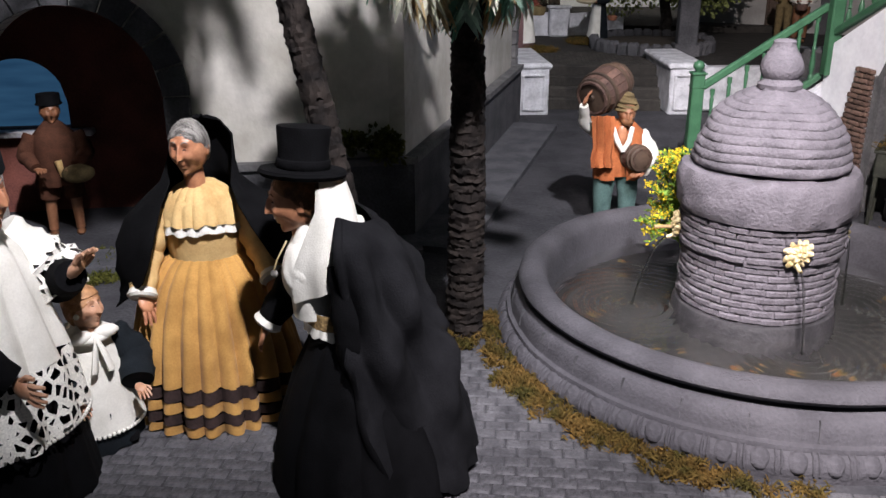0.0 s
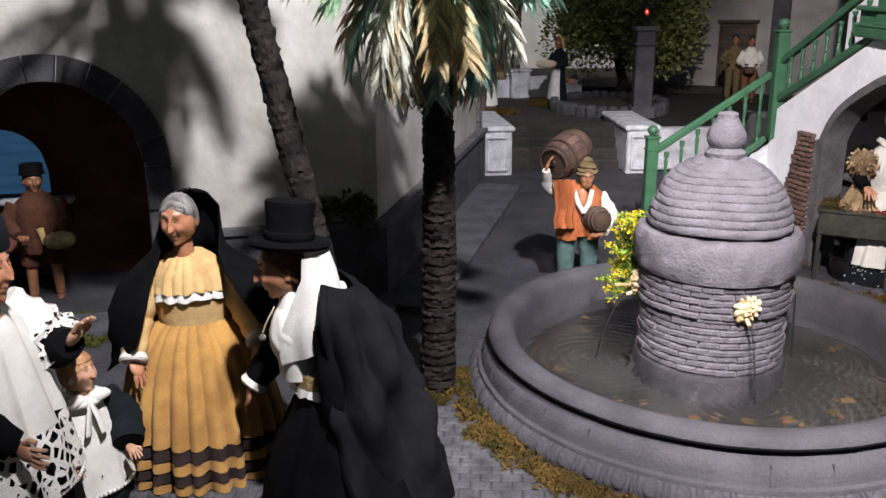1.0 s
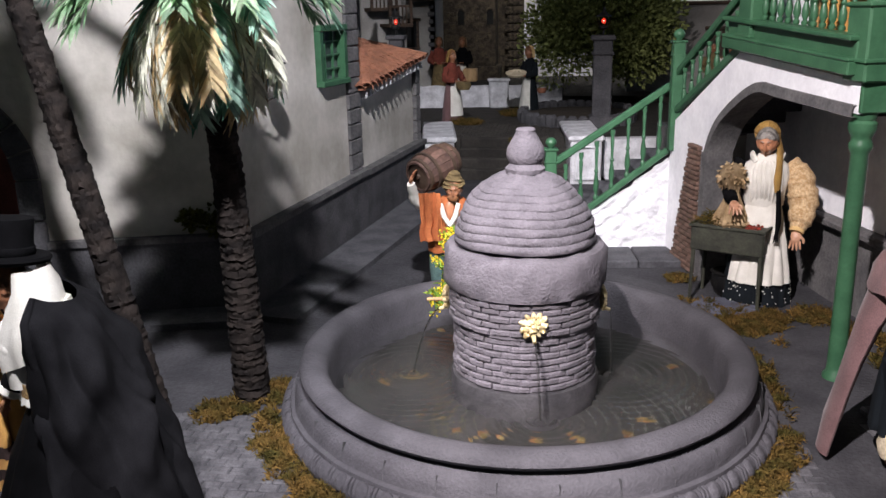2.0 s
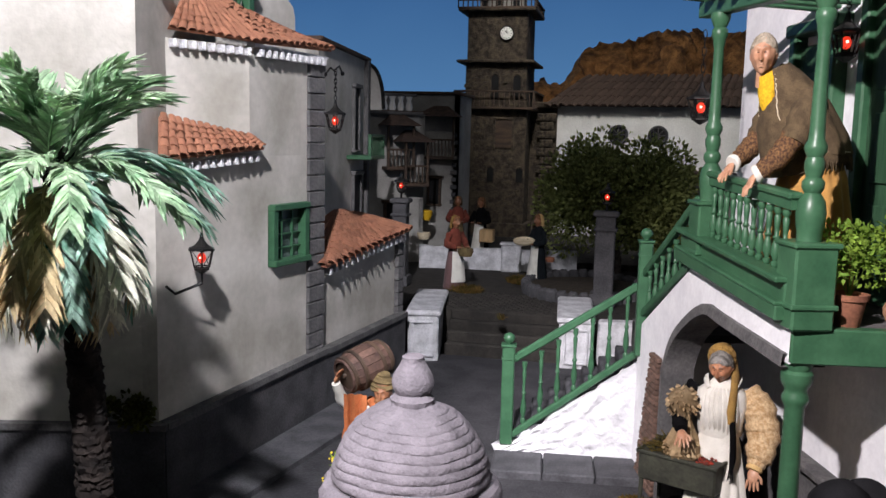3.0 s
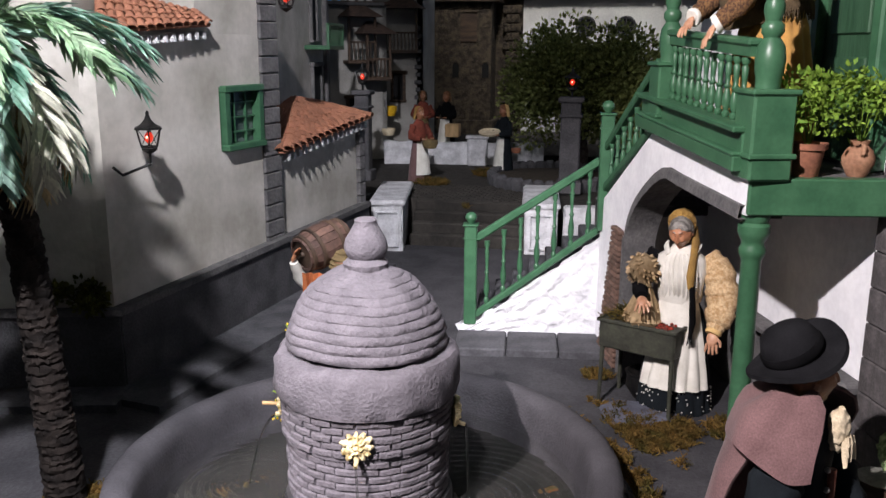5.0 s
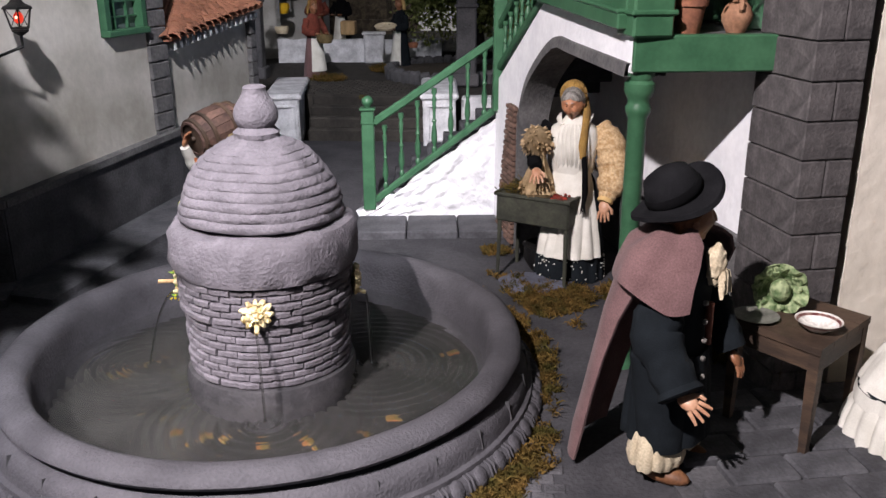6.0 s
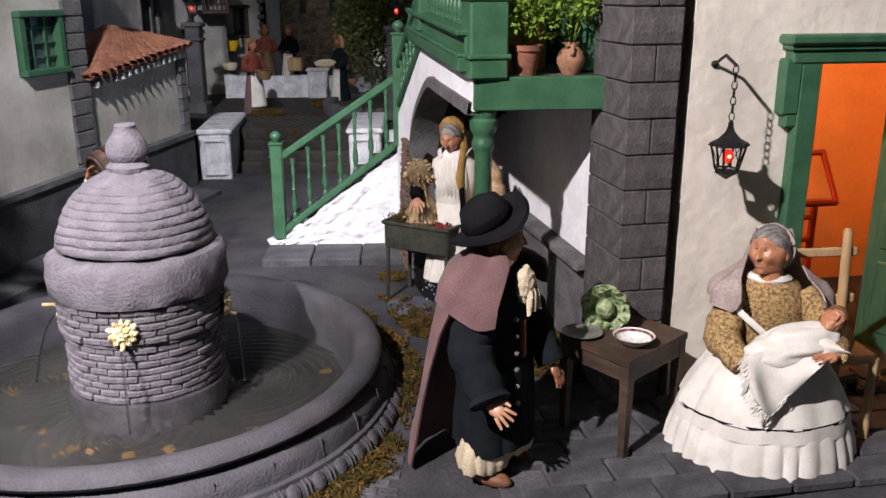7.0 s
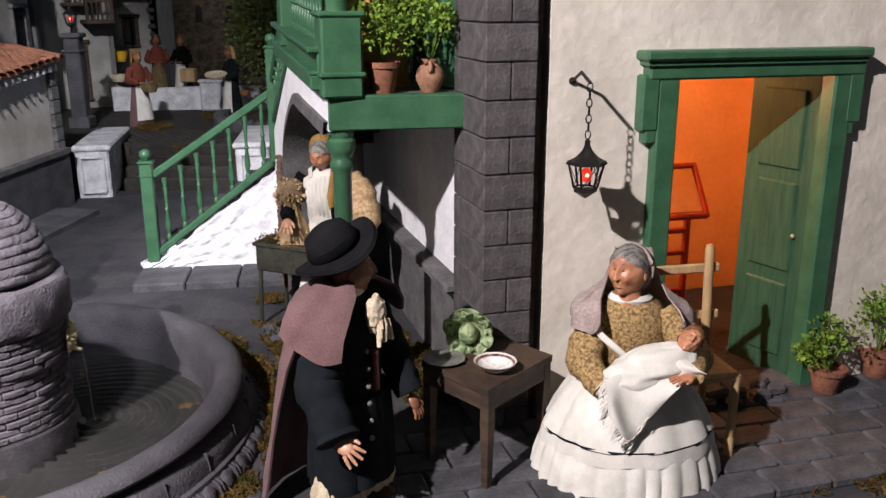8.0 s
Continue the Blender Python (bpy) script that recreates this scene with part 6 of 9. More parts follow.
# yellow flowering herb by the drum
fl = thing_at("flowering_plant", "yellow flowering green plant growing at the fountain drum", "plant", pose(FX - 0.082, FY + 0.082, 0.115))
rnd = random.Random(6)
stem, lv, yel = Mesh(), Mesh(), Mesh()
for k in range(46):
    a, h = rnd.uniform(1.9, 3.9), rnd.uniform(-0.01, 0.13)
    reach = rnd.uniform(0.02, 0.095) * (1 - 0.35 * max(0.0, h) / 0.13)
    tip = Vector((math.cos(a) * reach, math.sin(a) * reach * 0.8, h))
    root = Vector((rnd.uniform(-0.012, 0.012), rnd.uniform(-0.015, 0.015), rnd.uniform(-0.03, 0.02)))
    mid = root.lerp(tip, 0.5) + Vector((0, 0, 0.012))
    stem.tube([root, mid, tip], 0.0009, 4)
    for j in range(34):
        t = rnd.uniform(0.12, 0.95)
        p = root.lerp(mid, t * 2) if t < 0.5 else mid.lerp(tip, t * 2 - 1)
        d = Vector((rnd.uniform(-1, 1), rnd.uniform(-1, 1), rnd.uniform(-0.1, 0.9))).normalized()
        b = d.orthogonal().normalized()
        L = rnd.uniform(0.009, 0.018)
        lv.add([p, p + d * L * 0.5 + b * 0.0020, p + d * L, p + d * L * 0.5 - b * 0.0020], [(0, 1, 2, 3)])
    for j in range(14 if k % 3 else 40):
        p = mid.lerp(tip, rnd.uniform(0.25, 1.05)) + Vector((rnd.gauss(0, 0.0028), rnd.gauss(0, 0.0028), rnd.gauss(0, 0.003)))
        yel.ball(p, rnd.uniform(0.0010, 0.0021), 5, 4)
for nm, q, c in (("stalk", stem, "herb"), ("leaves", lv, "herb"), ("blossoms", yel, "flower")):
    part(nm, q, c, fl)
    fl.children[-1]["kind"] = "stuff"


def moss_patch(name, spots, n, seed, c="moss", size=0.011, label="dry yellowish brown moss tufts on the street"):
    """Tufts of short bent blades strewn over round spots (x, y, radius)."""
    rnd, o = random.Random(seed), Mesh()
    spots = [(s[0] + rnd.gauss(0, 0.007), s[1] + rnd.gauss(0, 0.007), s[2] * rnd.choice((0.2, 0.4, 0.9, 1.5)), *s[3:]) for s in spots for _ in range(2)]
    area = [s[2] ** 2 for s in spots]
    for k in range(n // 5):
        x, y, r = rnd.choices(spots, area)[0][:3]
        a, q = rnd.uniform(0, 6.283), r * math.sqrt(rnd.random())
        cx, cy = x + q * math.cos(a), y + q * math.sin(a)
        cz = gz(cy) + (spots[0][3] if len(spots[0]) > 3 else 0)
        hh = 0.5 + 0.5 * noise.noise((cx * 40, cy * 40, seed))
        for j in range(5):
            d = Vector((rnd.uniform(-1, 1), rnd.uniform(-1, 1), rnd.uniform(0.15, 1.0))).normalized()
            b = d.orthogonal().normalized() * rnd.uniform(0.0007, 0.0014)
            L = size * rnd.uniform(0.5, 1.3) * (0.6 + hh)
            p = Vector((cx + rnd.gauss(0, 0.003), cy + rnd.gauss(0, 0.003), cz + rnd.uniform(-0.001, 0.006) * hh * 2))
            m_ = p + d * L * 0.6 + Vector((0, 0, 0.001))
            o.add([p - b, p + b, m_ + b * 0.7, p + d * L + Vector((0, 0, -0.25 * L)), m_ - b * 0.7], [(0, 1, 2, 4), (4, 2, 3)])
    return solid(name, o, c, label, "moss", kind="stuff")


ring_ = [(FX + 0.40 * 0.95 * math.cos(radians(a)), FY + 0.405 * math.sin(radians(a)), 0.018) for a in range(-175, -92, 4)]
moss_patch("moss", ring_ + [(0.53, 1.49, 0.03), (0.56, 1.54, 0.03), (0.585, 1.45, 0.03), (0.60, 1.60, 0.025), (0.50, 1.47, 0.02), (0.62, 1.40, 0.022)], 9000, 1)
ring_ = [(FX + 0.398 * 0.95 * math.cos(radians(a)), FY + 0.41 * math.sin(radians(a)), 0.017) for a in range(-60, 62, 3)]
moss_patch("moss", ring_ + [(1.335, 1.86, 0.035), (1.36, 1.90, 0.035), (1.29, 1.93, 0.03), (1.25, 2.0, 0.028), (1.37, 1.80, 0.03), (1.40, 1.90, 0.035), (1.25, 2.13, 0.03), (1.31, 1.88, 0.03), (1.28, 1.97, 0.03)], 17000, 2)
moss_patch("moss", [(1.56, 1.78, 0.03), (1.59, 1.72, 0.02), (1.53, 1.85, 0.03), (1.66, 1.60, 0.02), (1.48, 1.92, 0.03), (1.55, 1.74, 0.03)], 5000, 3)
moss_patch("moss", [(-0.10, 1.70, 0.05), (-0.02, 1.735, 0.03), (-0.2, 1.66, 0.04), (0.03, 1.75, 0.02)], 3000, 4, "mossgreen", 0.014, "green brown moss at the arch's foot")
moss_patch("moss", [(0.60, 3.49, 0.07, 0.116), (0.86, 3.70, 0.06, 0.116), (1.05, 3.58, 0.17, 0.140), (0.66, 3.44, 0.04, 0.116), (0.85, 3.0, 0.03, 0.0)], 5000, 5, "moss", 0.02, "brown moss on the plaza")
moss_patch("moss", [(2.02, 1.47, 0.02), (2.12, 1.46, 0.025), (2.2, 1.5, 0.02)], 900, 6)
# dark scraggly bush against the house ledge
solid("bush", leaf_cloud(900, (0, 0, 0.03), (0.06, 0.03, 0.035), 0.012, 12, 0.1, 7), "mossgreen", "dark dry bush against the house wall", "bush", pose(*fp(0.06, 0.165, 0.012)))

# ---- figures ----
M.update(
    skin=mat("painted_skin", (0.47, 0.215, 0.112), (0.34, 0.14, 0.075), 0.42, 60, 0.25, 260, grain=0.12, spec=0.5, dist=0.0012),
    paleskin=mat("pale_painted_skin", (0.50, 0.285, 0.18), (0.39, 0.19, 0.11), 0.42, 60, 0.25, 260, grain=0.12, spec=0.5, dist=0.0012),
    darkskin=mat("tanned_painted_skin", (0.30, 0.135, 0.07), (0.21, 0.09, 0.045), 0.42, 60, 0.25, 260, grain=0.12, spec=0.5, dist=0.0012),
    greyhair=mat("grey_hair", (0.25, 0.235, 0.215), (0.075, 0.068, 0.062), 0.6, 60, 0.6, 240, stretch=(1, 4, 1)),
    brownhair=mat("brown_hair", (0.20, 0.085, 0.035), (0.10, 0.045, 0.02), 0.6, 60, 0.5, 240),
    blondhair=mat("light_brown_hair", (0.40, 0.21, 0.10), (0.27, 0.13, 0.055), 0.6, 60, 0.5, 240),
    blackhair=mat("black_hair", (0.03, 0.022, 0.018), (0.015, 0.011, 0.01), 0.5, 60, 0.5, 240),
    redcloth=mat("dark_red_cloth", (0.17, 0.04, 0.025), (0.10, 0.025, 0.016), 0.92, 40, 0.3, 400),
    palehair=mat("pale_grey_hair", (0.42, 0.36, 0.28), (0.24, 0.20, 0.15), 0.6, 60, 0.5, 240),
    eye=mat("painted_dark", (0.02, 0.014, 0.012), None, 0.4, 60, 0),
    lip=mat("painted_lip", (0.22, 0.075, 0.05), None, 0.5, 60, 0),
    blackcloth=mat("black_wool", (0.0048, 0.0048, 0.0055), (0.0028, 0.0028, 0.0032), 0.95, 40, 0.5, 600, spec=0.06, dist=0.001),
    navycloth=mat("blue_black_wool", (0.0085, 0.0115, 0.0145), (0.005, 0.007, 0.009), 0.9, 40, 0.5, 600, spec=0.15, dist=0.001),
    whitecloth=mat("white_linen", (0.70, 0.68, 0.62), (0.58, 0.56, 0.50), 0.9, 30, 0.4, 500, grain=0.06, dist=0.001),
    greycloak=mat("dark_grey_wool", (0.0110, 0.0110, 0.0125), (0.0060, 0.0060, 0.0070), 0.95, 30, 0.6, 500, spec=0.08, dist=0.001),
    headcloth=mat("mustard_headscarf", (0.30, 0.18, 0.05), (0.19, 0.11, 0.035), 0.95, 30, 0.4, 500, dist=0.001),
    ochre=mat("ochre_wool", (0.45, 0.245, 0.068), (0.31, 0.160, 0.042), 0.95, 30, 0.4, 500, grain=0.12, sheen=0.1, dist=0.001),
    yellowcloth=mat("pale_yellow_cotton", (0.60, 0.41, 0.18), (0.47, 0.30, 0.12), 0.9, 40, 0.4, 400, grain=0.08, dist=0.001),
    band=mat("dark_brown_band", (0.035, 0.02, 0.018), None, 0.9, 40, 0.3),
    mauve=mat("mauve_felt", (0.150, 0.085, 0.085), (0.115, 0.064, 0.064), 0.95, 30, 0.3, 500, sheen=0.1),
    cream=mat("cream_linen", (0.58, 0.50, 0.36), (0.46, 0.38, 0.26), 0.9, 40, 0.4, 400),
    # brown cloth, darkened to stand in for the arch's shade
    umber=mat("dark_umber_cloth", (0.085, 0.036, 0.022), (0.05, 0.022, 0.014), 0.95, 40, 0.4, 400, spec=0.1),
    rust=mat("rust_cloth", (0.42, 0.13, 0.045), (0.30, 0.09, 0.03), 0.92, 40, 0.3, 400),
    teal=mat("teal_cloth", (0.075, 0.13, 0.12), (0.045, 0.085, 0.08), 0.92, 40, 0.3, 400),
    olive=mat("olive_cloth", (0.15, 0.11, 0.05), (0.09, 0.065, 0.03), 0.92, 60, 0.4, 400),
    tanprint=mat("tan_printed_cotton", (0.42, 0.28, 0.12), (0.13, 0.08, 0.035), 0.9, 260, 0.2, 400),
    brownshawl=mat("brown_shawl", (0.105, 0.074, 0.040), (0.065, 0.045, 0.025), 0.95, 60, 0.5, 500),
    yellowscarf=mat("yellow_scarf", (0.72, 0.44, 0.02), (0.55, 0.32, 0.015), 0.85, 40, 0.3),
    veil=mat("greyish_mauve_veil", (0.36, 0.29, 0.265), (0.27, 0.21, 0.19), 0.95, 50, 0.4),
    bluegreen=mat("blue_green_skirt", (0.035, 0.085, 0.085), (0.02, 0.055, 0.055), 0.9, 50, 0.4),
    leather=mat("brown_leather", (0.19, 0.085, 0.04), (0.11, 0.05, 0.025), 0.55, 50, 0.3),
    flowerprint=mat("flowered_tan_cotton", (0.56, 0.41, 0.24), (0.37, 0.23, 0.11), 0.9, 170, 0.3, 400),
    plaid=mat("plaid_cloth", (0.16, 0.085, 0.035), (0.06, 0.03, 0.02), 0.92, 260, 0.2),
)


# openwork lace: round holes of uneven size
m = mat("white_lace", (0.78, 0.76, 0.70), (0.66, 0.64, 0.58), 0.9, 30, 0.3, 500)
nt = m.node_tree
vo, lt, tr_, mx = (nt.nodes.new("ShaderNode" + n) for n in ("TexVoronoi", "Math", "BsdfTransparent", "MixShader"))
tcn = [n for n in nt.nodes if n.type == "TEX_COORD"][0]
vo.feature, vo.inputs["Scale"].default_value = "DISTANCE_TO_EDGE", 85
lt.operation, lt.inputs[1].default_value = "GREATER_THAN", 0.17
out = [n for n in nt.nodes if n.type == "OUTPUT_MATERIAL"][0]
nt.links.new(tcn.outputs["Object"], vo.inputs["Vector"])
nt.links.new(vo.outputs["Distance"], lt.inputs[0])
nt.links.new(lt.outputs[0], mx.inputs[0])
nt.links.new(nt.nodes["Principled BSDF"].outputs[0], mx.inputs[1])
nt.links.new(tr_.outputs[0], mx.inputs[2])
nt.links.new(mx.outputs[0], out.inputs["Surface"])
M["lace"] = m


class Doll(Mesh):
    """One figurine in one mesh; it stands at the origin and faces -y."""

    def use(self, name):
        if name not in self.names:
            self.names.append(name)
        self.slot = self.names.index(name)
        return self

    def skirt(self, prof, name, pleats=18, amp=0.05, c=(0, 0), sq=0.85, seed=1, seg=96, thick=False):
        """A pleated skirt; folds deepen towards the hem. prof: (radius, height), hem first."""
        z0, z1 = prof[0][1], prof[-1][1]

        def w(r, z, a):
            t = (z1 - z) / (z1 - z0 + 1e-6)
            u = a * pleats / 2 + 1.6 * noise.noise((math.cos(a) * 2.2, math.sin(a) * 2.2, seed)) + 0.25 * noise.noise((math.cos(a) * 3, math.sin(a) * 3, seed + z * 9))
            f = 1.5 * abs(math.sin(u)) ** 0.75 - 1.0 + 0.8 * noise.noise((math.cos(a) * 4, math.sin(a) * 4, seed + z * 7))
            return r * (1 + amp * (0.45 + 0.55 * t) * f), z + 0.006 * t * noise.noise((math.cos(a) * 3, math.sin(a) * 3, seed))
        self.use(name)
        m = Matrix.Translation((c[0], c[1], 0)) @ Matrix.Diagonal((1, sq, 1, 1))
        self.lathe(prof, seg, m, wob=w, caps=False)

    def torso(self, prof, name, c=(0, 0, 0), sq=0.68, tilt=(0, 0, 0)):
        self.use(name).lathe(prof, 28, pose(*c, *tilt) @ Matrix.Diagonal((1, sq, 1, 1)), wob=rough(0.0022, 45))

    def head(self, c, r=0.026, yaw=0.0, pitch=0.0, skin="skin", hair="greyhair", roll=0.0, veil=None, hairline=0.50, age=1.0, fine=1.0):
        """A modelled head: brow, sockets, lids, nose, cheeks, folds, lips and chin are one surface, closest-meshed on the face."""
        m = pose(*c, pitch, roll, yaw)

        def g(v, c_, w_):
            return math.exp(-((v - c_) / w_) ** 2)

        def w(q):
            x, z = abs(q.x), q.z
            s = 1.0 - (0.15 * (-z) ** 1.4 if z < 0 else 0.0)
            s += 0.02 * noise.noise((q.x * 3, q.y * 3, q.z * 3 + c[0] * 50))
            if q.y < 0.2:
                f = min(1.0, (0.2 - q.y) * 1.6)
                run = max(0.0, min(1.0, (0.36 - z) / 0.50))
                tip = 1.0 if z > -0.15 else g(z, -0.15, 0.055)
                s += f * tip * (0.29 * run * g(x, 0, 0.070 + 0.060 * run) + 0.07 * run * g(x, 0.135, 0.055) * g(z, -0.13, 0.08))
                s += f * (-0.125 * g(x, 0.29, 0.14) * g(z, 0.17, 0.10) + 0.065 * g(x, 0.30, 0.20) * g(z, 0.355, 0.075) + 0.055 * g(x, 0.30, 0.095) * g(z, 0.145, 0.055))
                s -= f * 0.018 * g(x, 0.30, 0.12) * (g(z, 0.205, 0.02) + g(z, 0.075, 0.02))
                s += f * (0.085 * g(x, 0.45, 0.17) * g(z, -0.13, 0.15) - 0.075 * g(x, 0.62, 0.16) * g(z, -0.52, 0.22) - 0.05 * g(x, 0.78, 0.12) * g(z, 0.36, 0.20))
                s -= f * age * 0.055 * g(x, 0.20 + 0.42 * (-0.20 - z), 0.045) * g(z, -0.38, 0.17)
                s += f * (0.05 * g(x, 0, 0.19) * g(z, -0.395, 0.045) + 0.055 * g(x, 0, 0.17) * g(z, -0.53, 0.05) - 0.055 * g(x, 0, 0.24) * g(z, -0.462, 0.020) - 0.03 * g(x, 0.24, 0.05) * g(z, -0.47, 0.05))
                s += f * (0.15 * g(x, 0, 0.25) * g(z, -0.80, 0.14) - 0.05 * g(x, 0, 0.22) * g(z, -0.655, 0.05))
                s += f * age * 0.010 * (math.sin(46 * z + 3 * x) * g(x, 0, 0.45) * g(z, 0.56, 0.12) + math.sin(40 * z + 14 * x) * g(x, 0.60, 0.10) * g(z, 0.12, 0.12))
            return s

        seg, rings = (88, 62) if fine >= 1 else (48, 34)
        vs, fs = [], []
        for k in range(rings + 1):
            t = math.pi * k / rings
            for i in range(seg):
                v = 2 * i / seg - 1
                a = -math.pi / 2 + math.pi * math.copysign(abs(v) ** 1.5, v)
                q = Vector((math.sin(t) * math.cos(a), math.sin(t) * math.sin(a), -math.cos(t)))
                d = w(q)
                vs.append((r * 0.79 * q.x * d, r * 0.93 * q.y * d, r * 1.16 * q.z * d))
        for k in range(rings):
            for i in range(seg):
                j = (i + 1) % seg
                fs.append((k * seg + i, k * seg + j, (k + 1) * seg + j, (k + 1) * seg + i))
        self.use(skin).add(vs, fs, m)

        def on(x, z, lift=1.0):
            q = Vector((x, -math.sqrt(max(0.0, 1 - x * x - z * z)), z))
            d = w(q) * lift
            return (r * 0.79 * q.x * d, r * 0.93 * q.y * d, r * 1.16 * q.z * d)

        for e in (-1, 1):
            self.use(skin).ball((e * r * 0.80, r * 0.10, -r * 0.02), (r * 0.08, r * 0.17, r * 0.26), 10, 8, m, lambda q: 1 + 0.15 * noise.noise(q * 3))
            self.use("eye").tube([on(e * u, z, 1.006) for u, z in ((0.19, 0.135), (0.25, 0.158), (0.31, 0.160), (0.38, 0.142))], [r * 0.012, r * 0.030, r * 0.030, r * 0.010], 6, m)
            if hair:
                self.use(hair).tube([on(e * u, z, 1.01) for u, z in ((0.13, 0.335), (0.24, 0.385), (0.35, 0.385), (0.45, 0.335))], [r * 0.016, r * 0.026, r * 0.024, r * 0.010], 6, m)
        self.use("lip").tube([on(u, -0.465 + 0.10 * u * u, 1.004) for u in (-0.22, -0.12, 0, 0.12, 0.22)], [r * 0.010, r * 0.020, r * 0.024, r * 0.020, r * 0.010], 6, m)
        self.use(skin).tube([(0, 0.12 * r, -0.5 * r), (0, 0.22 * r, -1.7 * r)], [r * 0.42, r * 0.46], 16, m)
        if hair:
            def hw(q):
                line = hairline - 0.30 * abs(q.x) ** 1.5 - 1.25 * max(0.0, q.y + 0.30)
                k = min(1.0, max(0.0, (q.z - line) * 9 + 0.5))
                return (0.84 + 0.16 * k) * (1.0 + k * (0.014 * math.sin(34 * math.atan2(q.x, 0.25 + 0.8 * q.z + 0.6 * q.y) + 4 * q.z) + 0.02 * noise.noise(q * 4)))
            self.use(hair).ball((0, r * 0.06, r * 0.06), (r * 0.87, r * 0.985, r * 1.16), 72 if fine >= 1 else 36, 48 if fine >= 1 else 24, m, hw)
        if veil:
            self.use(veil).ball((0, r * 0.20, r * 0.12), (r * 0.97, r * 1.0, r * 1.14), 40, 30, m, lambda q: (1.0 if q.y > 0.22 - 0.25 * max(0.0, q.z) else 0.66) * (1 + 0.03 * noise.noise(q * 5)))

    def hand(self, p, d, up=(0, 0, 1), s=0.011, skin="skin", spread=0.5):
        d, up = Vector(d).normalized(), Vector(up)
        side = d.cross(up).normalized()
        up = side.cross(d).normalized()
        p = Vector(p)
        m = Matrix.Translation(p + d * s * 0.7) @ Matrix((side, d, up)).transposed().to_4x4()
        self.use(skin).ball((0, 0, 0), (s * 0.72, s * 0.95, s * 0.36), 10, 7, m)
        for k in range(4):
            x = (k - 1.5) * s * 0.36
            e = 0.25 * spread * (k - 1.5)
            L = s * (1.15 if k in (1, 2) else 0.95)
            self.tube([(x, s * 0.6, 0), (x + e * L * 0.5, s * 0.6 + L * 0.6, -0.03 * s), (x + e * L, s * 0.6 + L * 1.1, -0.28 * s)], [s * 0.19, s * 0.17, s * 0.12], 7, m)
        self.tube([(-s * 0.55, -s * 0.1, 0), (-s * 1.0, s * 0.35, 0), (-s * 1.05, s * 0.85, -0.1 * s)], [s * 0.22, s * 0.2, s * 0.14], 7, m)

    def arm(self, pts, radii, name, hand_d=None, skin="skin", s=0.011, up=(0, 0, 1), cuff=None, spread=0.5):
        q = []
        pts = [Vector(p) for p in pts]
        fine, fr = [], []
        for i in range(len(pts) - 1):
            for k in range(6):
                t = k / 6
                fine.append(pts[i].lerp(pts[i + 1], t))
                fr.append(lerp(radii[i], radii[i + 1], t) * (1 + 0.09 * math.sin(i * 6 + k * 1.9)))
        fine.append(pts[-1])
        fr.append(radii[-1])
        self.use(name).tube(fine, fr, 14)
        d = (pts[-1] - pts[-2]).normalized()
        if cuff:
            self.use(cuff).tube([pts[-1] - d * 0.004, pts[-1] + d * 0.003, pts[-1] + d * 0.006], [radii[-1] * 1.05, radii[-1] * 1.22, radii[-1] * 1.05], 14)
        if hand_d is not False:
            self.hand(pts[-1] + d * 0.004, hand_d or d, up, s, skin, spread)

    def cloth(self, rows, name, thick=0.0018):
        big = max((Vector(rows[0][0]) - Vector(rows[-1][0])).length, 0.02)
        out = []
        for j, row in enumerate(rows):
            out.append([tuple(Vector(p) + Vector((noise.noise((p[0] * 38, p[1] * 38, p[2] * 26)), noise.noise((p[0] * 38 + 9, p[1] * 38, p[2] * 26)), 0)) * 0.0032) for p in row])
        self.use(name).sheet(out, None, thick)

    def shawl(self, levels, name, n=48, fold=0.06, seed=2, sq=0.8, waves=9):
        """levels: (height, radius, centre x, centre y, half opening in front in degrees, droop of the front edge)."""
        rows = []
        for j, (z, r, cx, cy, op, dr) in enumerate(levels):
            row = []
            for i in range(n + 1):
                t = i / n
                a = radians(-90 + op + (360 - 2 * op) * t)
                f = 1 + fold * (j / len(levels)) * (math.sin(waves * a + seed) + noise.noise((3 * math.cos(a), 3 * math.sin(a), seed + j * 0.3)))
                row.append((cx + r * f * math.cos(a), cy + r * f * sq * math.sin(a), z - dr * abs(2 * t - 1) ** 2 + 0.004 * noise.noise((a * 2, j, seed))))
            rows.append(row)
        self.cloth(rows, name)

    def lean(self, first, c, fx, fz):
        """Draws the head that began at the vertex `first` out in height and narrows it."""
        self.v[first:] = [(c[0] + (p[0] - c[0]) * fx, p[1], c[2] + (p[2] - c[2]) * fz) for p in self.v[first:]]

    def done(self, name, label, at, turn=0.0, scale=1.0, tilt=(0, 0), category="figurine", group="figurines", tall=1.0, deep=1.0):
        me = self.data(name, self.names, True, 50)
        ob = new(name, me)
        ob.matrix_basis = pose(*at, tilt[0], tilt[1], turn) @ Matrix.Diagonal((scale, scale * deep, scale * tall, 1))
        return tagged(ob, label, category, group)


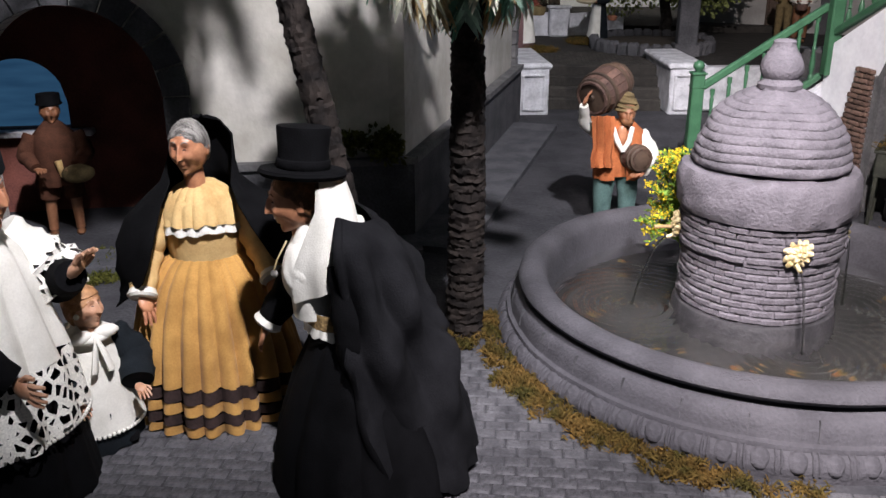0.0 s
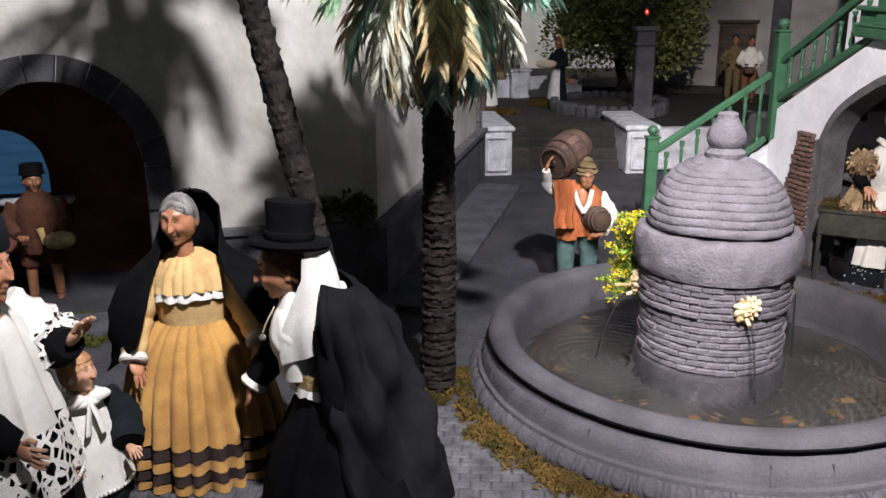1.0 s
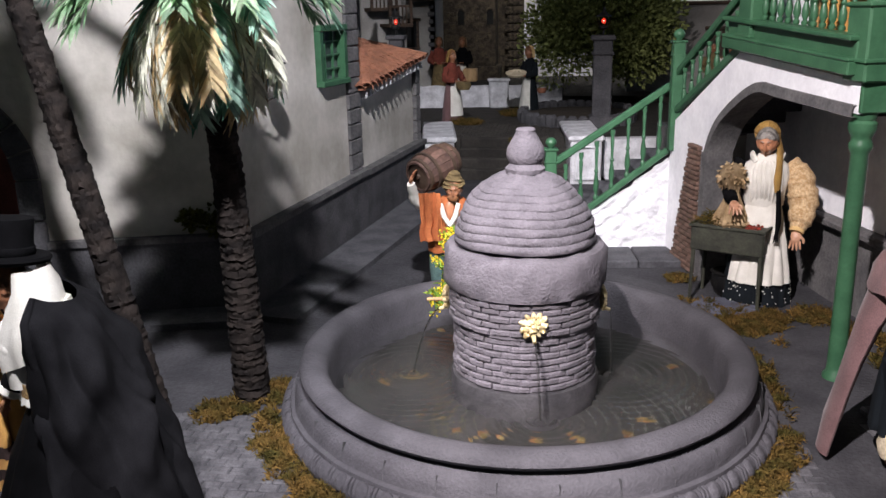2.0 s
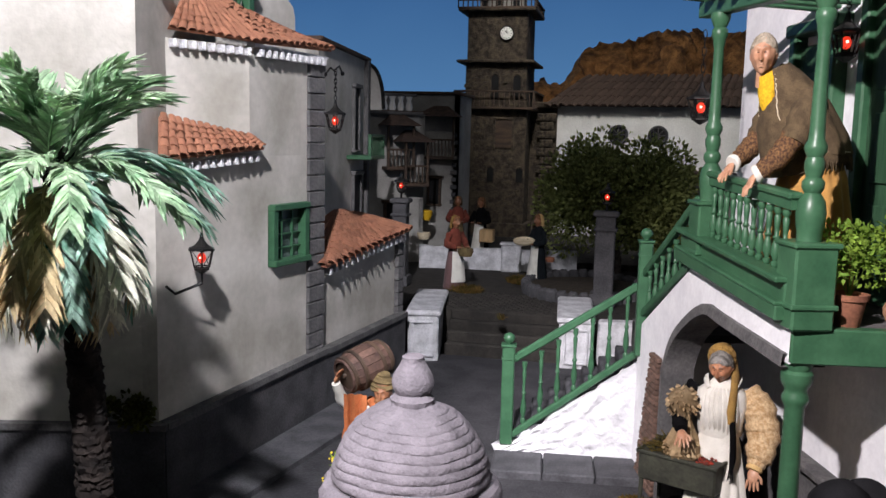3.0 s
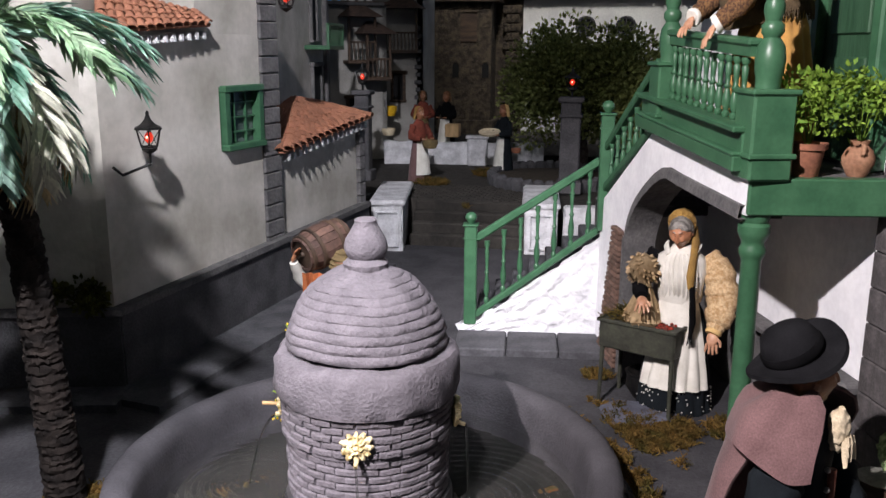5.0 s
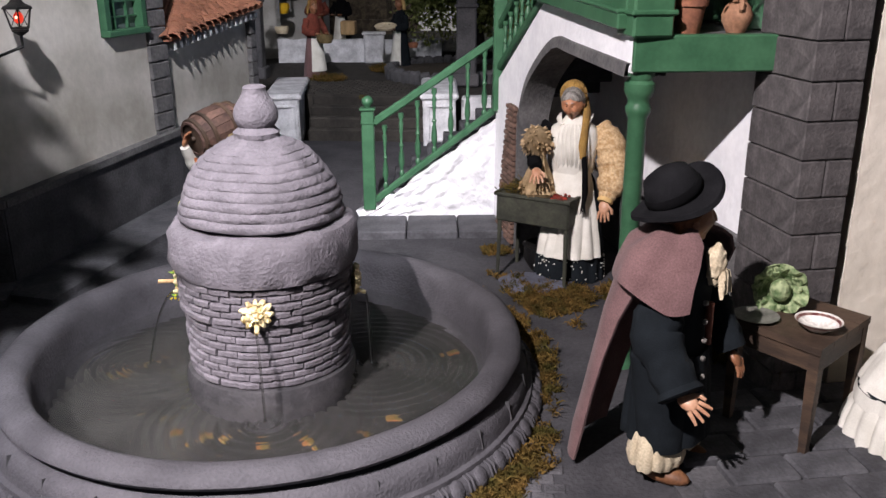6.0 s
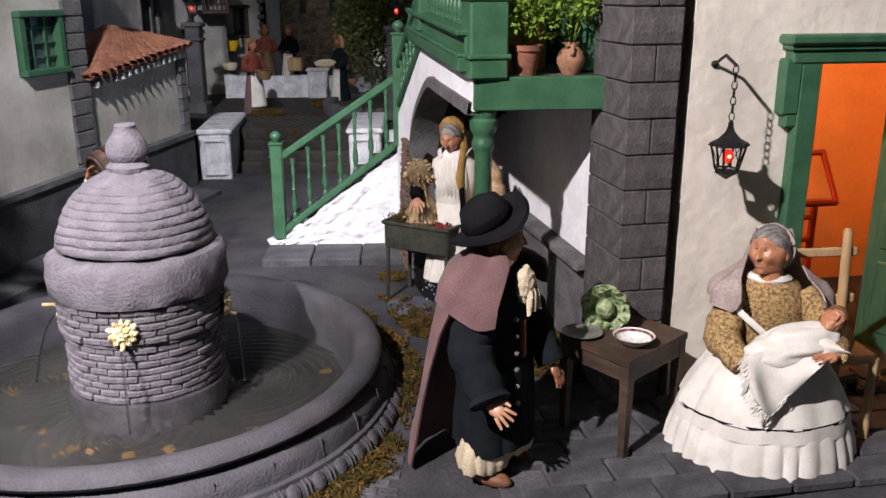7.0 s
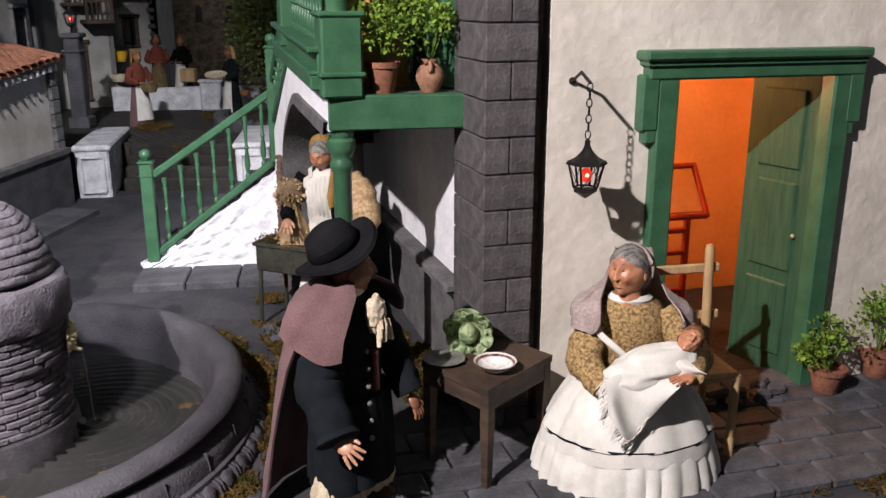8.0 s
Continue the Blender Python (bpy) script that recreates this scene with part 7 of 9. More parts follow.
# old woman in an ochre dress and black shawl
d = Doll()
d.skirt([(0.106, 0.0), (0.105, 0.012)], "ochre", 26, 0.10, seed=3, seg=240)
d.skirt([(0.105, 0.012), (0.104, 0.026)], "band", 26, 0.10, seed=3, seg=240)
d.skirt([(0.104, 0.026), (0.102, 0.040)], "ochre", 26, 0.10, seed=3, seg=240)
d.skirt([(0.102, 0.040), (0.100, 0.056)], "band", 26, 0.10, seed=3, seg=240)
d.skirt([(0.100, 0.056), (0.094, 0.09), (0.084, 0.13), (0.070, 0.165), (0.052, 0.188), (0.042, 0.196)], "ochre", 26, 0.10, seed=3, seg=240)
d.skirt([(0.09, 0.0), (0.075, 0.05)], "blackcloth", 12, 0.04)
d.torso([(0.041, 0.190), (0.043, 0.20), (0.047, 0.222), (0.050, 0.245), (0.045, 0.262), (0.024, 0.274), (0.017, 0.282)], "yellowcloth")
d.skirt([(0.0515, 0.226), (0.050, 0.234), (0.046, 0.240)], "whitecloth", 20, 0.05, sq=0.72, seg=120)
d.skirt([(0.0500, 0.236), (0.044, 0.258), (0.030, 0.274), (0.019, 0.281)], "yellowcloth", 22, 0.07, sq=0.76, seg=160)
k0 = len(d.v)
d.head((-0.006, -0.014, 0.322), 0.0258, -18, 3, age=1.25)
d.lean(k0, (-0.006, -0.012, 0.322), 1.0, 1.06)
d.arm([(-0.043, 0, 0.252), (-0.066, -0.012, 0.205), (-0.068, -0.045, 0.165)], [0.018, 0.021, 0.014], "yellowcloth", (0.35, -0.3, -0.8), cuff="whitecloth", s=0.013)
d.arm([(0.043, 0, 0.252), (0.066, -0.010, 0.205), (0.078, -0.045, 0.178)], [0.018, 0.021, 0.014], "yellowcloth", (-0.1, -0.3, -0.9), "darkskin", cuff="whitecloth", s=0.013)
d.shawl([(0.350, 0.006, 0.008, 0.022, 10, 0), (0.346, 0.020, 0.006, 0.018, 88, 0.0), (0.331, 0.031, 0.006, 0.014, 86, 0), (0.306, 0.036, 0.004, 0.012, 78, 0), (0.283, 0.043, 0.002, 0.006, 48, 0), (0.264, 0.066, 0.004, -0.002, 38, 0), (0.246, 0.092, 0.010, -0.004, 33, 0.002), (0.222, 0.108, 0.016, -0.006, 36, 0.010), (0.198, 0.114, 0.020, -0.004, 46, 0.014), (0.172, 0.116, 0.020, 0.002, 62, 0.012), (0.148, 0.116, 0.014, 0.008, 76, 0.010)], "blackcloth", 64, 0.045, 2)
d.done("old_woman_figurine", "grey-haired old woman figurine in ochre dress and black shawl", (0.246, 1.322, gz(1.32)), 14)

# woman with top hat, white veil and black cloak, in profile
d = Doll()
d.skirt([(0.120, 0.0), (0.112, 0.05), (0.090, 0.11), (0.062, 0.165), (0.044, 0.195)], "blackcloth", 13, 0.06, c=(0, 0.02), seed=7)
d.torso([(0.036, 0.185), (0.036, 0.205), (0.037, 0.232), (0.031, 0.252), (0.019, 0.264), (0.013, 0.278)], "whitecloth", (0, -0.008, 0.004), tilt=(6, 0, 0))
d.skirt([(0.040, 0.222), (0.036, 0.240), (0.027, 0.256), (0.018, 0.266)], "whitecloth", 15, 0.09, c=(0, -0.022), sq=0.68, seed=5)
d.use("whitecloth").ball((0.006, -0.034, 0.232), (0.034, 0.026, 0.036), 48, 32, None, lambda q: 1 + 0.035 * math.sin(13 * q.x + 9 * q.z) * (1 - abs(q.z)) + 0.05 * noise.noise(q * 1.6))
d.use("gold").tube([(0.020, -0.052, 0.268), (0.024, -0.062, 0.250), (0.020, -0.066, 0.238)], 0.0010, 5)
d.use("greyhair").ball((0.020, -0.066, 0.234), 0.004, 8, 6)
d.skirt([(0.046, 0.178), (0.0455, 0.196)], "tanprint", 20, 0.02, c=(0, -0.006), sq=0.72)
d.skirt([(0.049, 0.170), (0.047, 0.180)], "whitecloth", 22, 0.05, c=(0, -0.006), sq=0.72)
hy, hz = -0.036, 0.306
k0 = len(d.v)
d.head((0.004, hy - 0.008, hz - 0.002), 0.0255, 14, 6, "skin", "brownhair", age=1.3)
d.lean(k0, (0.004, hy, hz + 0.008), 0.92, 1.12)
hm = pose(0, hy + 0.002, hz + 0.025, -4, -6, 0)
d.use("blackcloth").lathe([(0.024, 0.0), (0.041, -0.003), (0.0435, 0.001), (0.0415, 0.004), (0.0262, 0.0045), (0.0248, 0.008), (0.0245, 0.022), (0.0262, 0.042), (0.0258, 0.045), (0.0, 0.046)], 36, hm, wob=rough(0.0008, 60))
d.use("blackcloth").lathe([(0.0258, 0.005), (0.0266, 0.006), (0.0264, 0.013), (0.0254, 0.014)], 32, hm)
rows = []
for j, (z, r, cy, op) in enumerate(((0.322, 0.028, -0.022, 92), (0.300, 0.034, -0.018, 84), (0.280, 0.038, -0.018, 70), (0.262, 0.043, -0.018, 50), (0.244, 0.046, -0.016, 40), (0.222, 0.046, -0.014, 44))):
    rows.append([(r * (1 + 0.06 * math.sin(8 * a + j * 0.4)) * math.cos(a), cy + r * 0.92 * math.sin(a), z - 0.02 * math.cos(a + math.pi / 2) * (j > 2)) for a in [radians(-90 + op + (360 - 2 * op) * i / 44) for i in range(45)]])
d.cloth(rows, "whitecloth", 0.002)
d.arm([(-0.045, -0.01, 0.25), (-0.06, -0.05, 0.20), (-0.055, -0.085, 0.150)], [0.02, 0.022, 0.014], "blackcloth", (0, -0.35, -0.9), "darkskin", 0.013, cuff="whitecloth")
d.arm([(0.042, 0.004, 0.25), (0.060, 0.010, 0.18), (0.066, 0.016, 0.105)], [0.018, 0.018, 0.012], "blackcloth", (-0.1, -0.3, -0.9), "skin", 0.011)
lv_ = ((0.292, 0.030, 0.000, 0.036), (0.272, 0.052, -0.002, 0.062), (0.240, 0.070, 0.000, 0.076), (0.20, 0.085, 0.004, 0.075), (0.16, 0.107, 0.002, 0.080), (0.11, 0.118, 0.016, 0.085), (0.06, 0.127, 0.034, 0.088), (0.010, 0.135, 0.050, 0.090))
rows = []
for j in range(29):
    u = j / 4
    k = min(6, int(u))
    z, yb, ye, rx = (lerp(lv_[k][i], lv_[k + 1][i], u - k) for i in range(4))
    cy = lerp(ye, yb, 0.18)
    row = []
    for i in range(91):
        a = radians(lerp(-12, 200, i / 90))
        t = j / 28
        f = 1 + t * (0.13 * math.sin(5.5 * a + 2.6 * t) * abs(math.sin(2.4 * a + 1 + t)) + 0.07 * math.sin(13 * a - 3 * t)) + min(1, 4 * t) * (0.10 * noise.noise((1.8 * a, 2.4 * t - 1.2 * a, 4)) + 0.24 * (0.5 - abs(math.sin(2.3 * a + 4.8 * t + 1.4 * noise.noise((a, t * 2, 1))))) * (0.4 + 0.6 * math.sin(math.pi * t)) + 0.13 * (0.5 - abs(math.sin(5.2 * a - 3.4 * t + 1.8 * noise.noise((1.5 * a, t * 3, 6))))))
        row.append((rx * f * math.cos(a), cy + (yb - cy) * f * math.sin(a), z + 0.012 * t * noise.noise((2 * a, t * 3, 9)) - 0.010 * (1 - t) ** 4 * math.cos(a - math.pi / 2)))
    rows.append(row)
d.cloth(rows, "greycloak", 0.0025)
# rolled collar edge of the cloak
d.use("greycloak").tube([Vector(rows[j][0]) + Vector((0.002, 0, 0)) for j in range(0, 15, 2)], [0.0035, 0.0045, 0.005, 0.0055, 0.005, 0.0045, 0.004, 0.003], 8)
d.done("cloaked_woman_figurine", "woman figurine with black top hat, white veil and dark cloak", (0.434, 1.204, gz(1.2)), -80, 1.0)

# priest in lace surplice
d = Doll()
d.skirt([(0.095, 0.0), (0.085, 0.06), (0.07, 0.12)], "blackcloth", 12, 0.06, seed=5)
d.skirt([(0.080, 0.150), (0.076, 0.165), (0.064, 0.21), (0.050, 0.255), (0.03, 0.278), (0.02, 0.286)], "whitecloth", 11, 0.11, seed=9)
d.skirt([(0.094, 0.084), (0.088, 0.120), (0.0805, 0.1505)], "lace", 11, 0.11, seed=9)
for k in range(110):
    a = 2 * math.pi * k / 110
    d.use("whitecloth").ball((0.094 * math.cos(a), 0.094 * 0.85 * math.sin(a), 0.083), 0.0022, 6, 5)
k0 = len(d.v)
d.head((0, -0.030, 0.312), 0.027, 0, -2, "skin", "greyhair", age=1.4)
d.lean(k0, (0, -0.030, 0.324), 0.9, 1.12)
d.use("navycloth").lathe([(0.0275, 0.0), (0.030, 0.004), (0.030, 0.030), (0.026, 0.036), (0.0, 0.038)], 28, pose(0, -0.024, 0.326, -8, 0, 0))
for s in (-1, 1):
    sh = Vector((s * 0.042, 0.0, 0.262))
    el = Vector((s * 0.072, -0.032, 0.205))
    d.arm([sh, sh.lerp(el, 0.55)], [0.022, 0.030], "whitecloth", False)
    d.arm([sh.lerp(el, 0.5), el], [0.0305, 0.038], "lace", False)
    for k in range(16):
        a = 2 * math.pi * k / 16
        d.use("whitecloth").ball((el.x + 0.036 * math.cos(a), el.y - 0.004, el.z - 0.012 + 0.036 * math.sin(a)), 0.0032, 6, 5)
    wr = Vector((s * 0.045, -0.075, 0.225 if s > 0 else 0.16))
    d.arm([el, wr], [0.022, 0.015], "blackcloth", (0.1 * s, -0.5, 0.75 if s > 0 else -0.1), "paleskin", 0.014, up=(0, 1, 0.2))
d.done("priest_figurine", "priest figurine in black cap and white lace surplice", (0.088, 1.120, gz(1.12)), 78, 1.05)

# child in white apron
d = Doll()
d.skirt([(0.042, 0.0), (0.040, 0.04), (0.03, 0.08)], "navycloth", 9, 0.05)
d.skirt([(0.044, 0.022), (0.040, 0.05), (0.032, 0.085), (0.026, 0.105)], "whitecloth", 8, 0.06, seed=3)
for k in range(60):
    a = 2 * math.pi * k / 60
    d.use("whitecloth").ball((0.0445 * math.cos(a), 0.038 * math.sin(a), 0.0215), 0.0021, 6, 5)
d.torso([(0.026, 0.09), (0.028, 0.105), (0.026, 0.118), (0.012, 0.126)], "whitecloth")
d.use("whitecloth").ball((0, -0.02, 0.117), (0.017, 0.008, 0.006), 10, 6)
d.head((0, -0.006, 0.143), 0.019, 26, -10, "paleskin", "blondhair", hairline=0.30, age=0.0)
d.use("blondhair").ball((0, 0.0010, 0.0062), (0.0172, 0.0188, 0.0172), 36, 24, pose(0, -0.006, 0.143, -10, 0, 26), lambda q: (1.0 if q.z > 0.10 + 0.25 * max(0.0, -q.y) - 0.6 * max(0.0, q.y) else 0.78) * (1 + 0.05 * math.sin(11 * math.atan2(q.y, q.x)) * abs(q.z) + 0.03 * noise.noise(q * 5)))
for e in (-1, 1):
    d.use("whitecloth").ball((e * 0.012, -0.021, 0.121), (0.012, 0.006, 0.0065), 14, 9, pose(0, 0, 0), lambda q: 1 + 0.14 * noise.noise(q * 2.4))
    d.use("whitecloth").tube([(0, -0.026, 0.120), (e * 0.004, -0.031, 0.106), (e * 0.008, -0.034, 0.088)], [0.003, 0.005, 0.006], 8, None, 0.4)
for s in (-1, 1):
    d.arm([(s * 0.024, 0, 0.112), (s * 0.040, -0.012, 0.085), (s * 0.030, -0.036, 0.068)], [0.013, 0.018, 0.0155], "navycloth", (0, -0.8, -0.3), "paleskin", 0.0075)
    d.use("blackcloth").ball((s * 0.02, -0.018, 0.006), (0.009, 0.02, 0.007), 10, 6)
d.done("child_figurine", "small child figurine in dark dress and white apron", (0.137, 1.225, gz(1.225)), 48, 1.16)

# man under the arch; the shade on him is put into his cloth colour
d = Doll()
for s in (-1, 1):
    d.use("umber").tube([(s * 0.020, 0, 0.150), (s * 0.026, 0.002, 0.085)], [0.026, 0.022], 14)
    d.use("darkskin").tube([(s * 0.026, 0.002, 0.088), (s * 0.028, 0.0, 0.012)], [0.013, 0.010], 12)
    d.use("leather").ball((s * 0.028, -0.012, 0.006), (0.010, 0.022, 0.007), 10, 6)
d.torso([(0.042, 0.13), (0.046, 0.16), (0.048, 0.20), (0.046, 0.225), (0.026, 0.245), (0.015, 0.258)], "umber")
d.skirt([(0.050, 0.118), (0.046, 0.15)], "umber", 9, 0.05)
d.use("yellowcloth").tube([(0.004, -0.038, 0.175), (0.010, -0.040, 0.140)], [0.008, 0.005], 8)
d.head((0, -0.004, 0.276), 0.024, 10, 0, "darkskin", "brownhair")
d.use("blackcloth").lathe([(0.024, 0), (0.028, 0.002), (0.025, 0.006), (0.024, 0.024), (0.0, 0.028)], 22, pose(0, 0, 0.290))
for s in (-1, 1):
    d.arm([(s * 0.044, 0, 0.228), (s * 0.062, -0.010, 0.185), (s * 0.040, -0.050, 0.165)], [0.016, 0.018, 0.012], "umber", (-s * 0.4, -0.8, 0), "darkskin", 0.012)
d.use("olive").ball((0.042, -0.062, 0.150), (0.034, 0.030, 0.020), 18, 10, None, lambda q: 1 + 0.08 * noise.noise(q * 4))
d.done("arch_man_figurine", "man figurine in brown clothes standing under the arch", (-0.240, 1.875, 0.010), 25, 0.84)

# carrier with a barrel
d = Doll()
for s in (-1, 1):
    d.use("teal").tube([(s * 0.022, 0.006, 0.130), (s * 0.027, 0.0, 0.075), (s * 0.026, 0.0, 0.018)], [0.026, 0.021, 0.017], 14)
    d.use("leather").ball((s * 0.027, -0.012, 0.007), (0.011, 0.024, 0.008), 12, 7)
d.torso([(0.036, 0.118), (0.040, 0.135), (0.044, 0.175), (0.046, 0.205), (0.026, 0.228), (0.014, 0.236)], "rust")
for e in (-1, 1):
    d.use("whitecloth").tube([(e * 0.020, -0.030, 0.226), (e * 0.013, -0.040, 0.200), (0, -0.042, 0.178)], [0.005, 0.006, 0.005], 8)
d.use("skin").ball((0, -0.0265, 0.208), (0.011, 0.008, 0.024), 12, 8)
rows = []
for z, r, op in ((0.112, 0.050, 14), (0.15, 0.050, 15), (0.185, 0.053, 18), (0.212, 0.052, 22), (0.232, 0.032, 40)):
    rows.append([(r * math.cos(a), r * 0.74 * math.sin(a), z + 0.002 * math.sin(9 * a)) for a in [radians(-90 + op + (360 - 2 * op) * i / 40) for i in range(41)]])
d.cloth(rows, "rust", 0.003)
d.cloth([[(-0.066 + 0.044 * i / 8 + 0.003 * math.sin(3 * j), -0.030 - 0.006 * math.sin(i * 1.9 + 0.3 * j) - 0.003 * j, 0.250 - 0.021 * j) for i in range(9)] for j in range(6)], "rust", 0.003)
d.head((0.010, -0.016, 0.254), 0.0225, -6, 14, "darkskin", "brownhair")
d.use("brownhair").ball((0.008, -0.030, 0.238), (0.013, 0.009, 0.010), 14, 9, None, lambda q: 1 + 0.12 * noise.noise(q * 5))
# wound headcloth
for k in range(5):
    d.use("olive").lathe([(0.0245 - 0.0006 * k * k, -0.0035), (0.0270 - 0.0007 * k * k, 0.0), (0.0245 - 0.0008 * k * k, 0.004)], 24, pose(0.009, -0.010, 0.264 + 0.0062 * k, 8 + 3 * (k % 2), 5 * (k % 3) - 5, 30 * k), wob=rough(0.002, 80))
d.use("olive").ball((0.009, -0.008, 0.286), (0.017, 0.018, 0.010), 14, 8)
d.arm([(-0.044, 0, 0.208), (-0.076, -0.010, 0.232), (-0.084, -0.032, 0.272)], [0.015, 0.013, 0.009], "whitecloth", (0.35, -0.1, 0.9), "skin", 0.012)
d.arm([(0.044, 0, 0.208), (0.070, -0.006, 0.165), (0.045, -0.048, 0.135)], [0.016, 0.018, 0.012], "whitecloth", (-0.8, -0.4, 0), "darkskin", 0.012)
d.done("carrier_figurine", "man figurine in rust vest carrying a barrel on his shoulder", (0.786, 1.985, gz(1.985)), 8, 0.87)


def cask(name, label, length, r, m):
    e = thing_at(name, label, "barrel", m)
    for k in range(16):
        a0, a1 = 2 * math.pi * k / 16 + 0.01, 2 * math.pi * (k + 1) / 16 - 0.01
        vs = []
        for i in range(9):
            t = i / 8
            rr = r * (0.78 + 0.22 * math.sin(math.pi * t))
            for a in (a0, a1):
                for q in (rr, rr - 0.004):
                    vs.append((q * math.cos(a), q * math.sin(a), length * (t - 0.5)))
        fs = []
        for i in range(8):
            b = 4 * i
            fs += [(b, b + 2, b + 6, b + 4), (b + 1, b + 5, b + 7, b + 3), (b, b + 4, b + 5, b + 1), (b + 2, b + 3, b + 7, b + 6)]
        fs += [(0, 1, 3, 2), (32, 34, 35, 33)]
        part("stave", Mesh().add(vs, fs), "barrel", e)
    for t in (0.08, 0.28, 0.72, 0.92):
        rr = r * (0.78 + 0.22 * math.sin(math.pi * t)) + 0.0004
        part("hoop", Mesh().lathe([(rr, length * (t - 0.5) - 0.004), (rr + 0.0016, length * (t - 0.5) - 0.003), (rr + 0.0016, length * (t - 0.5) + 0.003), (rr, length * (t - 0.5) + 0.004)], 28), "wood", e)
    for s in (-1, 1):
        part("head", Mesh().lathe([(r * 0.77, -0.002), (r * 0.77, 0.002), (0, 0.002)], 24), "wood", e, "", pose(0, 0, s * (length / 2 - 0.006)))
    part("bung", Mesh().lathe([(0.005, 0), (0.004, 0.005), (0, 0.005)], 12), "wood", e, "", pose(0, 0, length / 2 - 0.004))
    return e


cask("barrel", "dark brown wooden barrel on the carrier's shoulder", 0.094, 0.039, look((0.757, 1.988, 0.278), (0.757 + 0.55, 1.988 + 0.75, 0.278 + 0.25)))
cask("keg", "small dark wooden keg held under the arm", 0.05, 0.024, look((0.815, 1.957, 0.160), (1.2, 1.0, 0.2)))

# woman at the brazier
d = Doll()
d.skirt([(0.066, 0.0), (0.062, 0.05), (0.054, 0.12), (0.040, 0.185), (0.028, 0.206)], "navycloth", 14, 0.06, seed=2)
rnd = random.Random(5)
for k in range(120):
    a, z = rnd.uniform(0, 2 * math.pi), rnd.uniform(0.004, 0.05)
    q = 0.0675 - 0.08 * z
    d.use("whitecloth").ball((q * math.cos(a), q * 0.85 * math.sin(a), z), 0.0014, 5, 4)
rows = []
for k in range(15):
    t = k / 14
    z = lerp(0.050, 0.214, t)
    r_ = lerp(0.0665, 0.037, t ** 1.15)
    row = []
    for i in range(97):
        a = radians(-150 + 120 * i / 96)
        f = 1 + (1 - t) * 0.085 * (abs(math.sin(8 * a + 1.2 * noise.noise((a * 2, t, 3)))) - 0.5) + 0.03 * noise.noise((a * 3, t * 4, 8))
        row.append((r_ * f * math.cos(a), -0.002 + r_ * 0.88 * f * math.sin(a), z))
    rows.append(row)
d.cloth(rows, "whitecloth", 0.002)
d.use("whitecloth").lathe([(0.0375, 0.206), (0.0395, 0.210), (0.0395, 0.216), (0.037, 0.220)], 40, Matrix.Diagonal((1, 0.8, 1, 1)), caps=False)
d.torso([(0.036, 0.205), (0.039, 0.228), (0.044, 0.262), (0.040, 0.286), (0.022, 0.300), (0.015, 0.308)], "whitecloth", (0, 0.006, 0), tilt=(5, 0, 0))
# gathered bib and straps of the apron
rows = []
for z, w_, y in ((0.210, 0.031, -0.036), (0.222, 0.031, -0.042), (0.235, 0.031, -0.049), (0.258, 0.031, -0.053), (0.276, 0.029, -0.051), (0.288, 0.026, -0.046), (0.293, 0.022, -0.040)):
    rows.append([(w_ * (i / 12 - 1), y + 0.010 * (i / 12 - 1) ** 2 + 0.0016 * math.sin(i * 2.1), z) for i in range(25)])
d.cloth(rows, "whitecloth", 0.003)
for e in (-1, 1):
    d.use("whitecloth").tube([(e * 0.022, -0.038, 0.290), (e * 0.028, -0.020, 0.302), (e * 0.028, 0.006, 0.302)], [0.005, 0.006, 0.005], 8, None, 0.4)
d.use("skin").tube([(-0.003, -0.016, 0.322), (0, -0.004, 0.292)], [0.0115, 0.014], 14)
d.head((-0.004, -0.030, 0.328), 0.0245, -12, 20, "skin", "greyhair")
# knotted headscarf: a cap with one long tail over the shoulder
d.use("headcloth").ball((-0.004, -0.020, 0.344), (0.0240, 0.0260, 0.0235), 40, 28, pose(0, 0, 0), lambda q: (1.0 if q.y > -0.55 + 0.4 * abs(q.x) else 0.80) * (1 + 0.05 * math.sin(9 * q.z + 4 * q.x) * abs(q.y) + 0.05 * noise.noise(q * 3)))
d.use("headcloth").ball((0.0, 0.004, 0.355), (0.013, 0.013, 0.008), 14, 9, None, lambda q: 1 + 0.12 * noise.noise(q * 3))
d.use("headcloth").tube([(0.014, -0.010, 0.336), (0.021, -0.026, 0.312), (0.020, -0.046, 0.286), (0.018, -0.055, 0.258), (0.019, -0.055, 0.236)], [0.010, 0.0085, 0.0075, 0.009, 0.006], 12, None, 0.55)
d.use("blackcloth").tube([(0.021, -0.055, 0.240), (0.024, -0.054, 0.212), (0.026, -0.056, 0.176), (0.024, -0.058, 0.152)], [0.006, 0.0065, 0.007, 0.004], 10, None, 0.5)
for k in range(7):
    d.use("blackcloth").tube([(0.021 + 0.001 * k, -0.058, 0.154), (0.019 + 0.0016 * k, -0.059, 0.136 + 0.002 * (k % 3))], 0.0008, 4)
